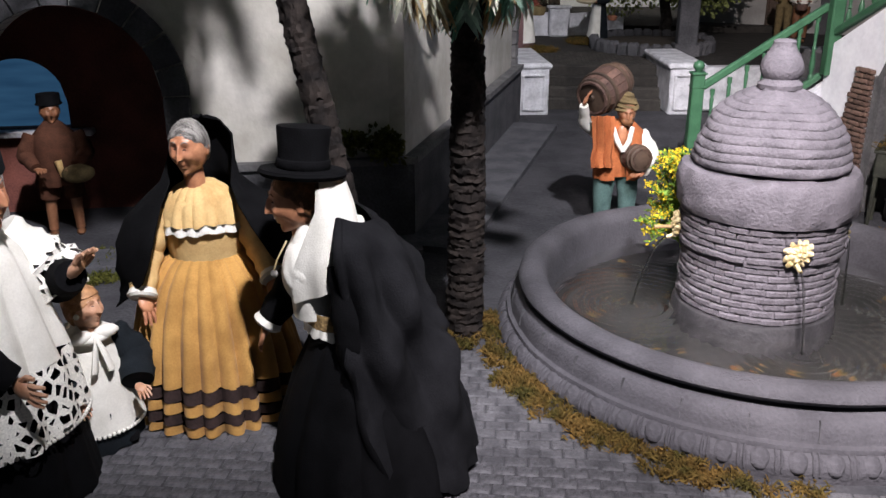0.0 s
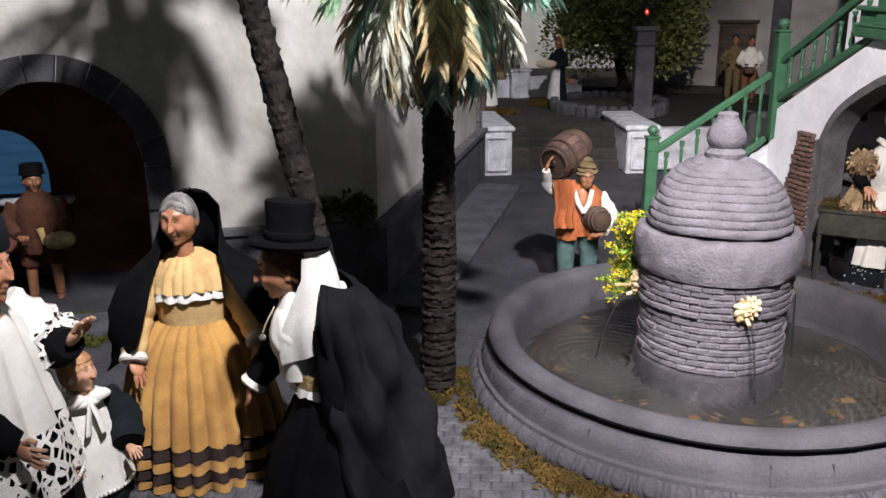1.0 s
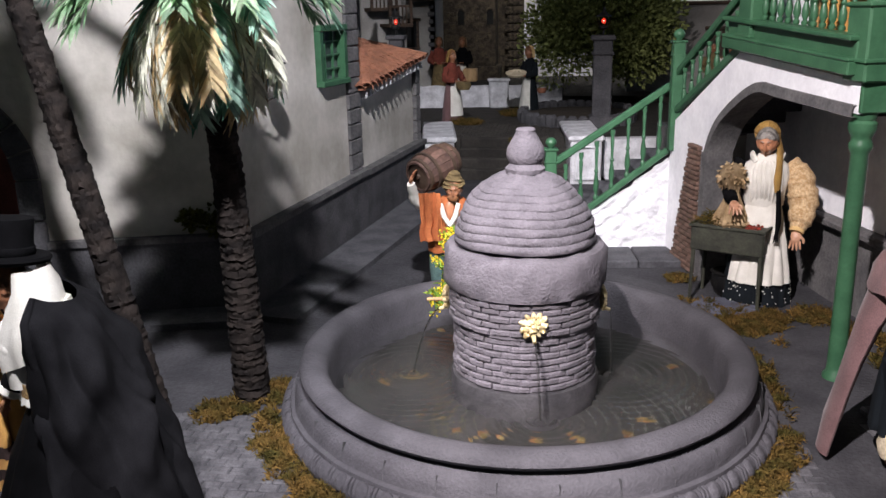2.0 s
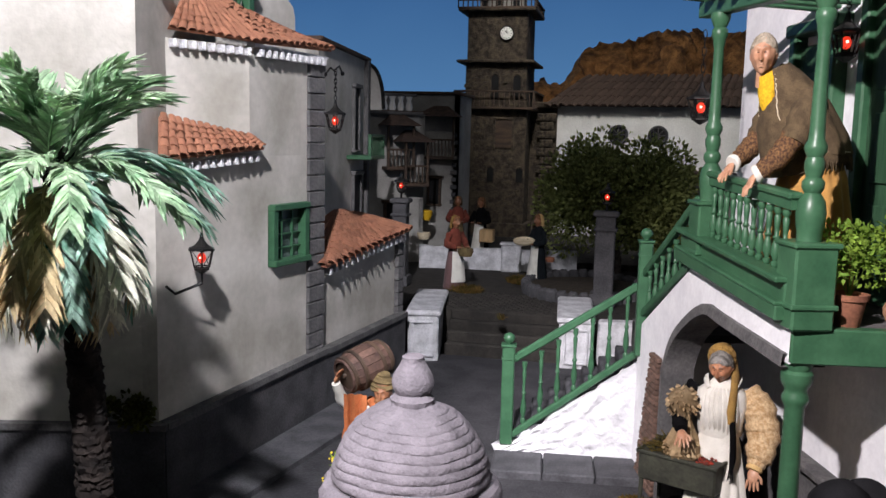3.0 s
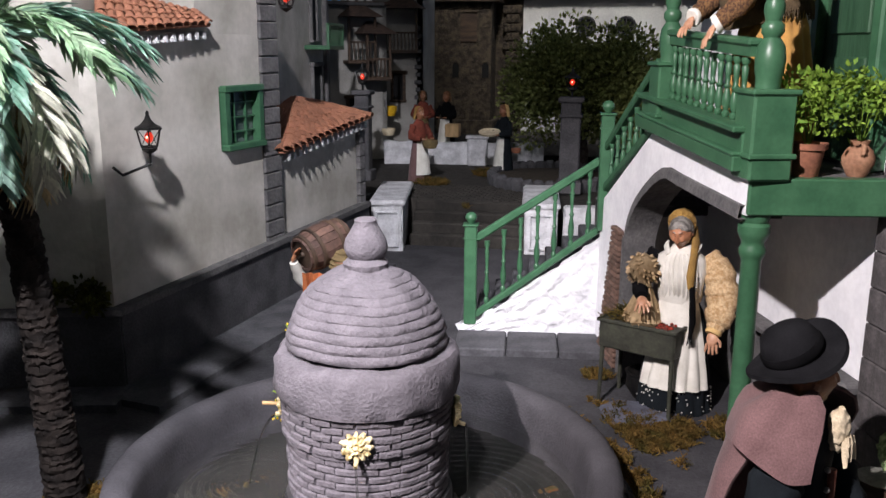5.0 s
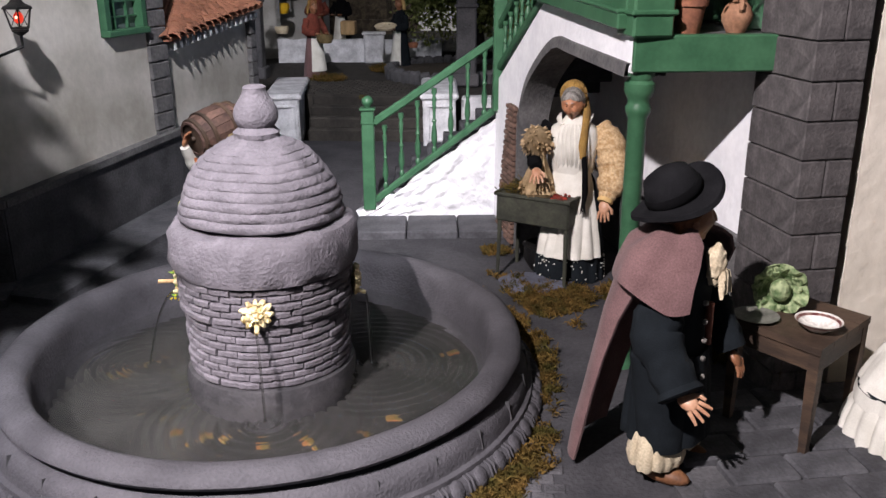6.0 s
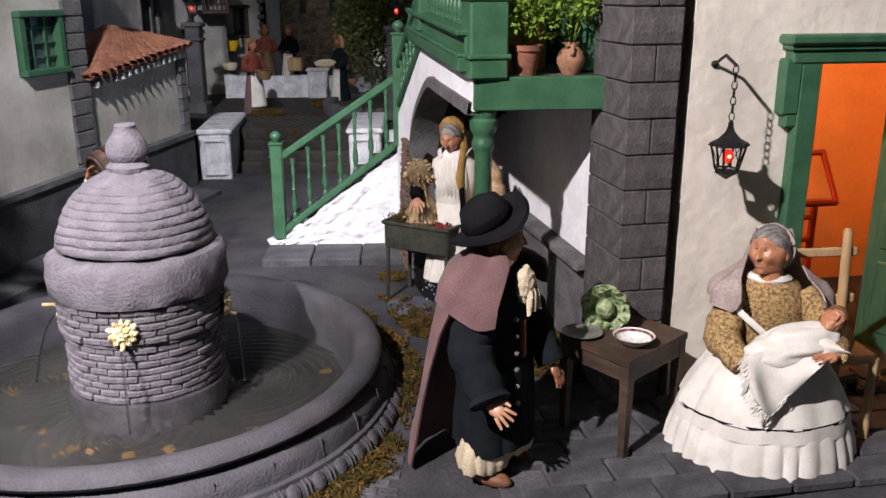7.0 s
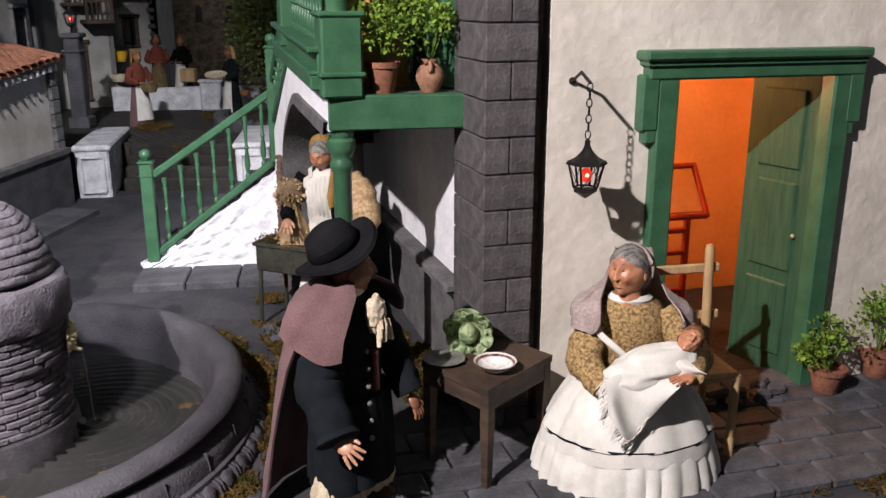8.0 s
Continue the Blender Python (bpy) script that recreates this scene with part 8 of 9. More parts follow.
# wide gathered sleeves
d.arm([(0.040, 0.002, 0.282), (0.062, -0.006, 0.258), (0.073, -0.014, 0.215), (0.068, -0.034, 0.178), (0.062, -0.044, 0.162)], [0.021, 0.027, 0.028, 0.023, 0.012], "flowerprint", (-0.05, -0.3, -0.95), "paleskin", 0.014, cuff="yellowcloth")
d.arm([(-0.040, 0.002, 0.282), (-0.060, -0.008, 0.255), (-0.068, -0.030, 0.238)], [0.019, 0.021, 0.018], "blackcloth", False)
d.arm([(-0.066, -0.024, 0.242), (-0.066, -0.050, 0.226), (-0.060, -0.070, 0.220)], [0.014, 0.013, 0.010], "blackcloth", (0.1, -0.8, -0.5), "paleskin", 0.013, spread=1.0)
d.cloth([[(-0.058 - 0.004 * math.sin(i), -0.012 + 0.03 * (i / 10 - 0.5), z) for i in range(11)] for z in (0.262, 0.225, 0.190, 0.160)], "blackcloth", 0.004)
d.done("cook_figurine", "woman figurine in white apron and ochre headscarf at a brazier", (1.378, 2.01, gz(2.0)), -8, 0.95)

# woman leaning over the balcony rail
d = Doll()
d.skirt([(0.090, 0.0), (0.086, 0.06), (0.076, 0.13), (0.062, 0.19), (0.046, 0.225)], "ochre", 13, 0.07, c=(0, 0.022), seed=4)
d.torso([(0.046, 0.20), (0.050, 0.24), (0.050, 0.275), (0.034, 0.305), (0.018, 0.325)], "brownshawl", (0, 0.024, 0), sq=0.85, tilt=(13, 0, 0))
d.head((0, -0.080, 0.362), 0.0265, 56, 6, "paleskin", "palehair")
levels = [(0.350, 0.022, 0, -0.056, 44, 0.010), (0.338, 0.032, 0, -0.046, 40, 0.012), (0.322, 0.046, 0, -0.034, 34, 0.014), (0.300, 0.057, 0, -0.022, 30, 0.018), (0.276, 0.063, 0, -0.008, 30, 0.022), (0.250, 0.066, 0, 0.006, 36, 0.018), (0.224, 0.067, 0, 0.016, 52, 0.0)]
d.shawl(levels, "brownshawl", 64, 0.045, 6, sq=0.9)
# pale stitching and fringe along the shawl's hem
hem = []
for i in range(61):
    a = radians(-90 + 54 + (360 - 108) * i / 60)
    hem.append(Vector((0.0685 * math.cos(a), 0.016 + 0.0685 * 0.9 * math.sin(a), 0.225 + 0.002 * (i % 2))))
d.use("cream").tube(hem, 0.0011, 5)
rnd = random.Random(11)
for k in range(150):
    q = k / 149 * 59.9
    p = hem[int(q)].lerp(hem[int(q) + 1], q - int(q))
    o = Vector((p.x, p.y - 0.018, 0)).normalized()
    d.use("brownshawl").tube([p, p + o * 0.002 + Vector((0, 0, -0.010)), p + o * rnd.uniform(-0.001, 0.004) + Vector((rnd.uniform(-0.002, 0.002), rnd.uniform(-0.002, 0.002), rnd.uniform(-0.028, -0.018)))], [0.0013, 0.0012, 0.0007], 4)
for e in (-1, 1):
    edge = []
    for n_, (z, r_, cx, cy, op, dr) in enumerate(levels[:6]):
        a = radians(-90 + e * (op + 5))
        edge.append((cx + r_ * 1.04 * math.cos(a), cy + r_ * 0.94 * math.sin(a), z - dr + 0.001))
    fine = [Vector(edge[n_ // 4]).lerp(Vector(edge[n_ // 4 + 1]), n_ % 4 / 4) + Vector((0.0016 * (-1) ** n_, 0, 0)) for n_ in range(20)]
    d.use("cream").tube(fine, 0.0010, 5)
rows = []
for z, r, cy in ((0.342, 0.016, -0.066), (0.332, 0.019, -0.062), (0.318, 0.019, -0.062), (0.300, 0.013, -0.062), (0.284, 0.006, -0.060)):
    rows.append([(r * math.cos(a) * (1 + 0.08 * math.sin(9 * a)), cy + r * 0.95 * math.sin(a), z - 0.010 * max(0, -math.sin(a))) for a in [radians(-200 + 220 * i / 30) for i in range(31)]])
d.cloth(rows, "yellowscarf", 0.003)
for e in (-1, 1):
    d.arm([(e * 0.044, -0.014, 0.300), (e * 0.064, -0.036, 0.268), (e * 0.066, -0.050, 0.238)], [0.022, 0.024, 0.021], "brownshawl", False)
d.arm([(-0.062, -0.048, 0.246), (-0.066, -0.070, 0.222), (-0.050, -0.098, 0.206)], [0.019, 0.017, 0.012], "plaid", (0.1, -0.6, -0.6), "paleskin", 0.014, cuff="whitecloth", spread=1.0)
d.arm([(0.063, -0.048, 0.246), (0.066, -0.072, 0.218), (0.052, -0.100, 0.194)], [0.019, 0.017, 0.012], "plaid", (-0.1, -0.55, -0.75), "paleskin", 0.014, cuff="whitecloth", spread=1.0)
d.done("balcony_woman_figurine", "smiling woman figurine with yellow scarf and brown shawl leaning over", (1.444, 1.835, 0.466), -76, 0.96, deep=0.82)

# man with wide hat and mauve cape, seen from behind his shoulder
d = Doll()
for s in (-1, 1):
    d.use("whitecloth").tube([(s * 0.026, 0.0, 0.075), (s * 0.030, 0, 0.030)], [0.021, 0.012], 14)
    d.use("leather").ball((s * 0.032, -0.016, 0.009), (0.014, 0.034, 0.011), 14, 8)
    d.skirt([(0.034, 0.022), (0.038, 0.036), (0.032, 0.060), (0.026, 0.075)], "cream", 9, 0.09, c=(s * 0.03, -0.004), seed=s + 3)
    d.use("navycloth").tube([(s * 0.026, 0, 0.155), (s * 0.031, -0.006, 0.10), (s * 0.034, -0.010, 0.045)], [0.036, 0.032, 0.028], 16)
d.skirt([(0.060, 0.050), (0.058, 0.09), (0.053, 0.13), (0.048, 0.16)], "navycloth", 8, 0.06, sq=0.82, seed=6)
d.torso([(0.050, 0.135), (0.048, 0.165), (0.050, 0.20), (0.054, 0.24), (0.050, 0.268), (0.026, 0.286), (0.017, 0.292)], "navycloth")
d.head((0.002, -0.008, 0.312), 0.026, 44, -4, "darkskin", "brownhair")
hm = pose(0.0, 0.008, 0.330, -20, -24, 0)
d.use("greycloak").lathe([(0.026, 0.0), (0.046, -0.003), (0.054, 0.003), (0.0525, 0.008), (0.042, 0.004), (0.031, 0.007), (0.031, 0.020), (0.026, 0.034), (0.014, 0.040), (0, 0.041)], 40, hm, wob=lambda r, z, a: (r, z + (0.010 * (r / 0.06) ** 2 * math.cos(2 * a + 0.5) if r > 0.03 else 0)))
d.use("blackcloth").lathe([(0.0322, 0.008), (0.0335, 0.010), (0.0335, 0.016), (0.0318, 0.019)], 32, hm)
d.use("cream").ball((0.004, -0.040, 0.264), (0.014, 0.011, 0.024), 48, 36, None, lambda q: 1 + 0.07 * math.sin(14 * q.z + 4 * noise.noise(q * 2)) + 0.08 * noise.noise(q * 3))
d.cloth([[(0.004 + (0.007 + 0.0035 * j) * u, -0.048 - 0.002 * j - 0.003 * math.sin(9 * u + j), 0.262 - 0.009 * j - 0.004 * abs(u)) for u in [-1 + i / 12 for i in range(25)]] for j in range(4)], "cream", 0.0012)
d.use("whitecloth").lathe([(0.020, 0.280), (0.026, 0.288), (0.024, 0.296)], 18, Matrix.Diagonal((1, 0.85, 1, 1)), caps=False)
d.use("lip").tube([(0.0, -0.040, 0.22), (0.002, -0.041, 0.17)], [0.005, 0.004], 8)
for k in range(6):
    d.use("greyhair").ball((-0.016, -0.041 - 0.001 * k, 0.225 - 0.022 * k), 0.0034, 8, 6)
for s in (-1, 1):
    for k in range(3):
        d.use("greyhair").ball((s * 0.052, -0.022, 0.115 - 0.025 * k), 0.0035, 8, 6)
d.arm([(-0.038, -0.004, 0.248), (-0.064, -0.006, 0.195), (-0.080, -0.046, 0.145)], [0.022, 0.028, 0.022], "navycloth", (-0.1, -0.85, -0.42), "paleskin", 0.0135, up=(-0.6, 0, 0.6), spread=1.0, cuff="navycloth")
d.arm([(0.046, 0, 0.25), (0.066, -0.016, 0.195), (0.058, -0.050, 0.145)], [0.022, 0.023, 0.018], "navycloth", (0, -0.5, -0.8), "darkskin", 0.012)
rows = []
for j, (z, r, cy, a0, a1) in enumerate(((0.302, 0.026, 0.0, -62, 246), (0.292, 0.050, 0.0, -56, 240), (0.280, 0.070, 0.002, -48, 232), (0.264, 0.080, 0.002, -40, 226), (0.248, 0.084, 0.002, -30, 222))):
    rows.append([(r * (1 + 0.03 * math.sin(5 * a)) * math.cos(a), cy + r * 0.78 * math.sin(a), z + 0.004 * math.sin(5 * a) - 0.022 * (j / 4) * max(0.0, math.cos(a - radians(222))) ** 3) for a in [radians(lerp(a0, a1, i / 44)) for i in range(45)]])
d.cloth(rows, "mauve", 0.003)
rows = []
for j, (z, r, cy, a0, a1) in enumerate(((0.256, 0.066, 0.006, 24, 176), (0.20, 0.074, 0.012, 34, 158), (0.15, 0.080, 0.016, 46, 150), (0.10, 0.086, 0.020, 54, 146), (0.05, 0.092, 0.024, 60, 143), (0.010, 0.096, 0.026, 64, 141))):
    rows.append([(r * (1 + 0.06 * math.sin(6 * a + 0.3 * j)) * math.cos(a), cy + r * 0.85 * math.sin(a), z) for a in [radians(lerp(a0, a1, i / 40)) for i in range(41)]])
d.cloth(rows, "mauve", 0.003)
d.done("caped_man_figurine", "man figurine in black hat, mauve cape and dark coat", (1.452, 1.435, gz(1.43)), 56, 0.96)

# seated mother
d = Doll()
d.skirt([(0.114, 0.004), (0.112, 0.02)], "bluegreen", 12, 0.03, c=(0, -0.01), sq=0.8)
d.skirt([(0.127, 0.008), (0.124, 0.030), (0.119, 0.048), (0.1135, 0.062)], "whitecloth", 27, 0.042, c=(0, -0.01), sq=0.82, seed=2, seg=220)
d.skirt([(0.1165, 0.056), (0.1155, 0.065), (0.1130, 0.0760)], "whitecloth", 11, 0.020, c=(0, -0.01), sq=0.82, seed=2, seg=160)
d.skirt([(0.1134, 0.0752), (0.1129, 0.0785)], "navycloth", 11, 0.022, c=(0, -0.01), sq=0.82, seed=2, seg=160)
d.skirt([(0.1125, 0.0765), (0.102, 0.100), (0.090, 0.122), (0.077, 0.142), (0.062, 0.156), (0.046, 0.166)], "whitecloth", 11, 0.040, c=(0, -0.01), sq=0.82, seed=2, seg=160)
d.torso([(0.050, 0.140), (0.052, 0.165), (0.053, 0.20), (0.053, 0.222), (0.042, 0.242), (0.024, 0.254), (0.017, 0.262)], "tanprint", (0, 0.012, 0))
d.use("whitecloth").lathe([(0.028, 0.247), (0.030, 0.251), (0.024, 0.257)], 24, Matrix.Translation((0, 0.010, 0)) @ Matrix.Diagonal((1, 0.8, 1, 1)), caps=False)
d.use("whitecloth").tube([(-0.058, -0.010, 0.232), (-0.050, -0.036, 0.215), (-0.022, -0.046, 0.190), (0.0, -0.044, 0.176)], [0.004, 0.0045, 0.0045, 0.004], 8, None, 0.4)
d.head((-0.008, 0.000, 0.290), 0.0305, -46, -6, "skin", "greyhair", 0, "veil")
d.use("skin").tube([(-0.006, 0.004, 0.274), (0.0, 0.008, 0.234)], [0.0165, 0.0195], 18)
d.shawl([(0.312, 0.024, 0.006, 0.024, 100, 0), (0.292, 0.030, 0.006, 0.022, 98, 0), (0.270, 0.036, 0.004, 0.018, 88, 0), (0.254, 0.054, 0.0, 0.010, 60, 0), (0.246, 0.068, 0, 0.006, 46, 0.002), (0.236, 0.075, 0, 0.004, 42, 0.004), (0.226, 0.076, 0, 0.003, 48, 0.004), (0.219, 0.075, 0, 0.002, 58, 0.002)], "veil", 72, 0.13, 3)
d.arm([(-0.046, 0.01, 0.228), (-0.068, -0.02, 0.175), (-0.050, -0.062, 0.150)], [0.021, 0.024, 0.016], "tanprint", (0.6, -0.5, -0.1), "skin", 0.013)
d.arm([(0.046, 0.01, 0.228), (0.078, -0.030, 0.178), (0.046, -0.106, 0.186)], [0.021, 0.024, 0.013], "tanprint", (-0.9, -0.25, 0.02), "skin", 0.012)
d.done("mother_figurine", "seated smiling woman figurine with veil and white apron", (1.799, 1.512, gz(1.51)), 4, 0.95, tall=0.97)
# swaddled baby doll in a white blanket
d = Doll()
d.head((0.050, -0.078, 0.222), 0.0175, -30, -34, "skin", "brownhair", 34)
# wrapped body: a wrinkled bundle that rises towards the head
bm_ = pose(0.002, -0.078, 0.186, 0, -16, 4)
d.use("whitecloth").ball((0, 0, 0), (0.062, 0.030, 0.027), 56, 36, bm_, lambda q: 1 + 0.10 * noise.noise((q.x * 2.2, q.y * 3, q.z * 3 + q.x * 2)) + 0.05 * math.sin(9 * q.z + 5 * q.x) * (1 - abs(q.x)))
# loose corner of the blanket, hanging fringed over the lap
rows = []
for j in range(22):
    t = j / 21
    row = []
    for i in range(31):
        u = i / 30
        x = lerp(0.040, -0.060, u) + 0.020 * t * (1 - u)
        drop = (0.014 + 0.066 * math.exp(-((u - 0.72) / 0.27) ** 2)) * t
        row.append((x, -0.092 - 0.020 * math.sin(0.2 + 1.3 * t) - 0.006 * math.sin(u * 13 + 3 * t) * (0.2 + t), lerp(0.204, 0.178, u) + 0.005 * math.sin(u * 9) * (1 - t) - drop))
    rows.append(row)
d.cloth(rows, "whitecloth", 0.0016)
edge = [rows[j][30] for j in range(22)] + [rows[21][i] for i in range(29, 15, -1)]
rnd = random.Random(8)
for k in range(70):
    q = k / 69 * (len(edge) - 1.001)
    p = Vector(edge[int(q)]).lerp(Vector(edge[int(q) + 1]), q - int(q))
    d.use("whitecloth").tube([p, p + Vector((rnd.uniform(-0.007, -0.002), -0.001, rnd.uniform(-0.007, -0.003))), p + Vector((rnd.uniform(-0.012, -0.004), -0.001, rnd.uniform(-0.016, -0.008)))], 0.0008, 4)
d.done("baby_doll", "swaddled baby doll in a fringed white blanket", (1.799, 1.512, gz(1.51)), 4, 0.95, category="doll", tall=0.97)


def far_doll(name, label, at, turn, h, skirt, top, apron=None, hair="brownhair", scarf=None, hold=None, trousers=False):
    d = Doll()
    if trousers:
        for s in (-1, 1):
            d.use(skirt).tube([(s * 0.02, 0, 0.15), (s * 0.023, 0, 0.02)], [0.024, 0.016], 10)
            d.use("leather").ball((s * 0.023, -0.01, 0.008), (0.011, 0.022, 0.008), 8, 6)
    else:
        d.skirt([(0.058, 0.0), (0.052, 0.06), (0.042, 0.12), (0.034, 0.165)], skirt, 9, 0.06, seg=48)
        d.use("leather").ball((0.016, -0.045, 0.006), (0.010, 0.018, 0.007), 8, 6)
    d.torso([(0.034, 0.14), (0.036, 0.165), (0.042, 0.205), (0.030, 0.238), (0.014, 0.25)], top)
    if apron:
        d.cloth([[(r * math.cos(a), r * 0.9 * math.sin(a), z) for a in [radians(-140 + 100 * i / 14) for i in range(15)]] for z, r in ((0.03, 0.064), (0.09, 0.055), (0.165, 0.040))], apron, 0.003)
    d.head((0, -0.008, 0.272), 0.023, 0, 6, "darkskin", hair, fine=0.5)
    if scarf:
        d.shawl([(0.300, 0.005, 0, 0, 10, 0), (0.294, 0.021, 0, 0, 60, 0), (0.272, 0.027, 0, 0.002, 66, 0), (0.250, 0.026, 0, 0.004, 70, 0)], scarf, 24, 0.03, 3)
    for s in (-1, 1):
        d.arm([(s * 0.038, 0, 0.225), (s * 0.062, -0.01, 0.185), (s * 0.035, -0.055, 0.175)], [0.016, 0.016, 0.011], top, (-s * 0.5, -0.8, 0.1), "darkskin", 0.011)
    return d.done(name, label, at, turn, 0.8 * h / 0.30, group="townspeople figurines", tall=1.25)


far_doll("musician_figurine", "woman figurine in red blouse and white apron with a basket", (0.600, 3.495, 0.166), 52, 0.258, "mauve", "redcloth", "whitecloth", scarf="headcloth")
far_doll("tray_woman_figurine", "woman figurine with blue shawl, white apron and a tray", (0.872, 3.70, 0.166), -48, 0.258, "navycloth", "navycloth", "whitecloth", scarf="yellowcloth")
far_doll("vendor_figurine", "vendor figurine in white shirt beside a yellow basket", (0.248, 4.25, 0.19), 20, 0.25, "olive", "whitecloth", hair="blackhair")
far_doll("vendor_figurine", "vendor figurine in red blouse with fruit", (0.440, 4.30, 0.175), 10, 0.265, "olive", "redcloth", scarf="brownshawl")
far_doll("vendor_figurine", "vendor figurine in white shirt and dark shawl", (0.550, 4.28, 0.175), -20, 0.265, "blackcloth", "blackcloth", "whitecloth", scarf="plaid")
far_doll("lad_figurine", "young man figurine with white shirt holding a dark jug", (1.615, 3.80, 0.166), -10, 0.258, "leather", "whitecloth", hair="blackhair", trousers=True)
far_doll("lad_figurine", "young man figurine in brown vest shading his eyes", (1.567, 3.85, 0.166), -20, 0.262, "olive", "olive", hair="blackhair", trousers=True)
# ---- small things ----
# brazier table of dark metal
M["brazier"] = mat("sooty_green_metal", (0.045, 0.047, 0.034), (0.025, 0.026, 0.02), 0.6, 40, 0.3, 240)
bz = thing_at("brazier", "dark metal brazier table filled with embers and straw", "brazier", pose(1.326, 2.0, gz(2.0), 0, 0, -26))
part("box", Mesh().box((0, 0, 0.130), (0.135, 0.088, 0.050), 0.003), "brazier", bz, "rusted metal fire box")
part("rim", Mesh().box((0, -0.044, 0.154), (0.142, 0.006, 0.006), 0.001).box((0, 0.044, 0.154), (0.142, 0.006, 0.006), 0.001).box((-0.068, 0, 0.154), (0.006, 0.088, 0.006), 0.001).box((0.068, 0, 0.154), (0.006, 0.088, 0.006), 0.001), "brazier", bz)
for sx in (-1, 1):
    for sy in (-1, 1):
        part("leg", Mesh().tube([(sx * 0.062, sy * 0.038, 0.108), (sx * 0.064, sy * 0.040, 0.0)], [0.0042, 0.0032], 8), "brazier", bz)
M["ember"] = mat("red_embers", (0.30, 0.03, 0.015), (0.05, 0.02, 0.015), 0.8, 120, 0.5, 300)
em = Mesh()
rnd = random.Random(3)
for k in range(90):
    em.ball((rnd.uniform(0.0, 0.06), rnd.uniform(-0.036, 0.036), 0.154 + rnd.uniform(0, 0.004)), rnd.uniform(0.002, 0.0042), 6, 5)
part("embers", em, "ember", bz, "red glowing embers")
bz.children[-1]["kind"] = "stuff"
stw = Mesh()
for k in range(240):
    p = Vector((rnd.uniform(-0.066, 0.01), rnd.uniform(-0.042, 0.042), 0.155 + rnd.uniform(0, 0.012)))
    q = p + Vector((rnd.uniform(-0.016, 0.016), rnd.uniform(-0.016, 0.016), rnd.uniform(-0.004, 0.008)))
    stw.tube([p, q], 0.0008, 4)
part("straw", stw, "moss", bz, "loose straw")
bz.children[-1]["kind"] = "stuff"
# plucked hen held over the fire
M["feather"] = leaf_material("tan_feathers", (0.50, 0.37, 0.22), (0.28, 0.19, 0.10), 0.8)
hen = thing_at("hen", "tan plucked hen with ruffled feathers over the brazier", "hen", pose(1.318, 1.985, gz(2.0) + 0.155))
part("body", Mesh().lathe([(0.026, 0.0), (0.030, 0.006), (0.026, 0.022), (0.016, 0.044), (0.011, 0.062), (0.010, 0.075), (0.0, 0.078)], 20, None, wob=lambda r, z, a: (r * (1 + 0.16 * math.sin(5 * a) + 0.12 * noise.noise((3 * math.cos(a), 3 * math.sin(a), z * 60))), z)).ball((-0.004, -0.003, 0.092), (0.024, 0.021, 0.025), 18, 14, None, lambda q: 1 + 0.16 * noise.noise(q * 3) + 0.08 * noise.noise(q * 8)), "feather", hen, "tan plucked body")
fe = Mesh()
for k in range(260):
    c, r = ((0, 0, 0.012), (0.030, 0.028, 0.016)) if k < 130 else ((-0.004, -0.003, 0.092), (0.024, 0.021, 0.025))
    q = Vector((rnd.gauss(0, 1), rnd.gauss(0, 1), rnd.gauss(0, 1))).normalized()
    p = Vector((c[0] + q.x * r[0], c[1] + q.y * r[1], c[2] + q.z * r[2]))
    d_ = (q + Vector((rnd.uniform(-.6, .6), rnd.uniform(-.6, .6), -0.7))).normalized()
    b_ = d_.orthogonal().normalized() * 0.003
    fe.add([p, p + d_ * 0.004 + b_ * 0.8, p + d_ * 0.008, p + d_ * 0.004 - b_ * 0.8], [(0, 1, 2, 3)])
part("plumage", fe, "feather", hen)
hen.children[-1]["kind"] = "stuff"
# dark tub under the brazier
solid("iron_pot", Mesh().lathe([(0.0, 0.0), (0.026, 0.002), (0.038, 0.022), (0.036, 0.045), (0.040, 0.048), (0.036, 0.049), (0.03, 0.04), (0, 0.03)], 24), "iron", "round black iron pot under the brazier", "pot", pose(1.335, 2.035, gz(2.03)))
M["bluestone"] = mat("bluish_flagstone", (0.10, 0.105, 0.135), (0.07, 0.072, 0.095), 0.85, 30, 0.4, 200)
solid("flagstone", Mesh().lathe([(0.066, -0.006), (0.066, 0.004), (0.06, 0.008), (0, 0.009)], 9, Matrix.Diagonal((1, 0.8, 1, 1)), wob=lambda r, z, a: (r * (1 + 0.12 * math.sin(3 * a + 1)), z)), "bluestone", "flat bluish flagstone under the brazier", "stone", pose(1.315, 1.955, gz(1.955)))

# side table with its dishes
tb = thing_at("side_table", "small dark worn wooden table", "table", pose(1.619, 1.512, 0.0, 0, 0, 0))
tp = [Vector((-0.082, 0.014, 0)), Vector((-0.004, -0.076, 0)), Vector((0.088, 0.026, 0)), Vector((0.012, 0.104, 0))]
ax, ay = (tp[1] - tp[0]).normalized(), (tp[3] - tp[0]).normalized()
for k in range(4):
    a, b = tp[0].lerp(tp[3], k / 4 + 0.004), tp[0].lerp(tp[3], (k + 1) / 4 - 0.004)
    c, e_ = tp[1].lerp(tp[2], (k + 1) / 4 - 0.004), tp[1].lerp(tp[2], k / 4 + 0.004)
    part("plank", Mesh().prism([q[:2] for q in (a, e_, c, b)], 0.138, 0.147), "wood", tb)
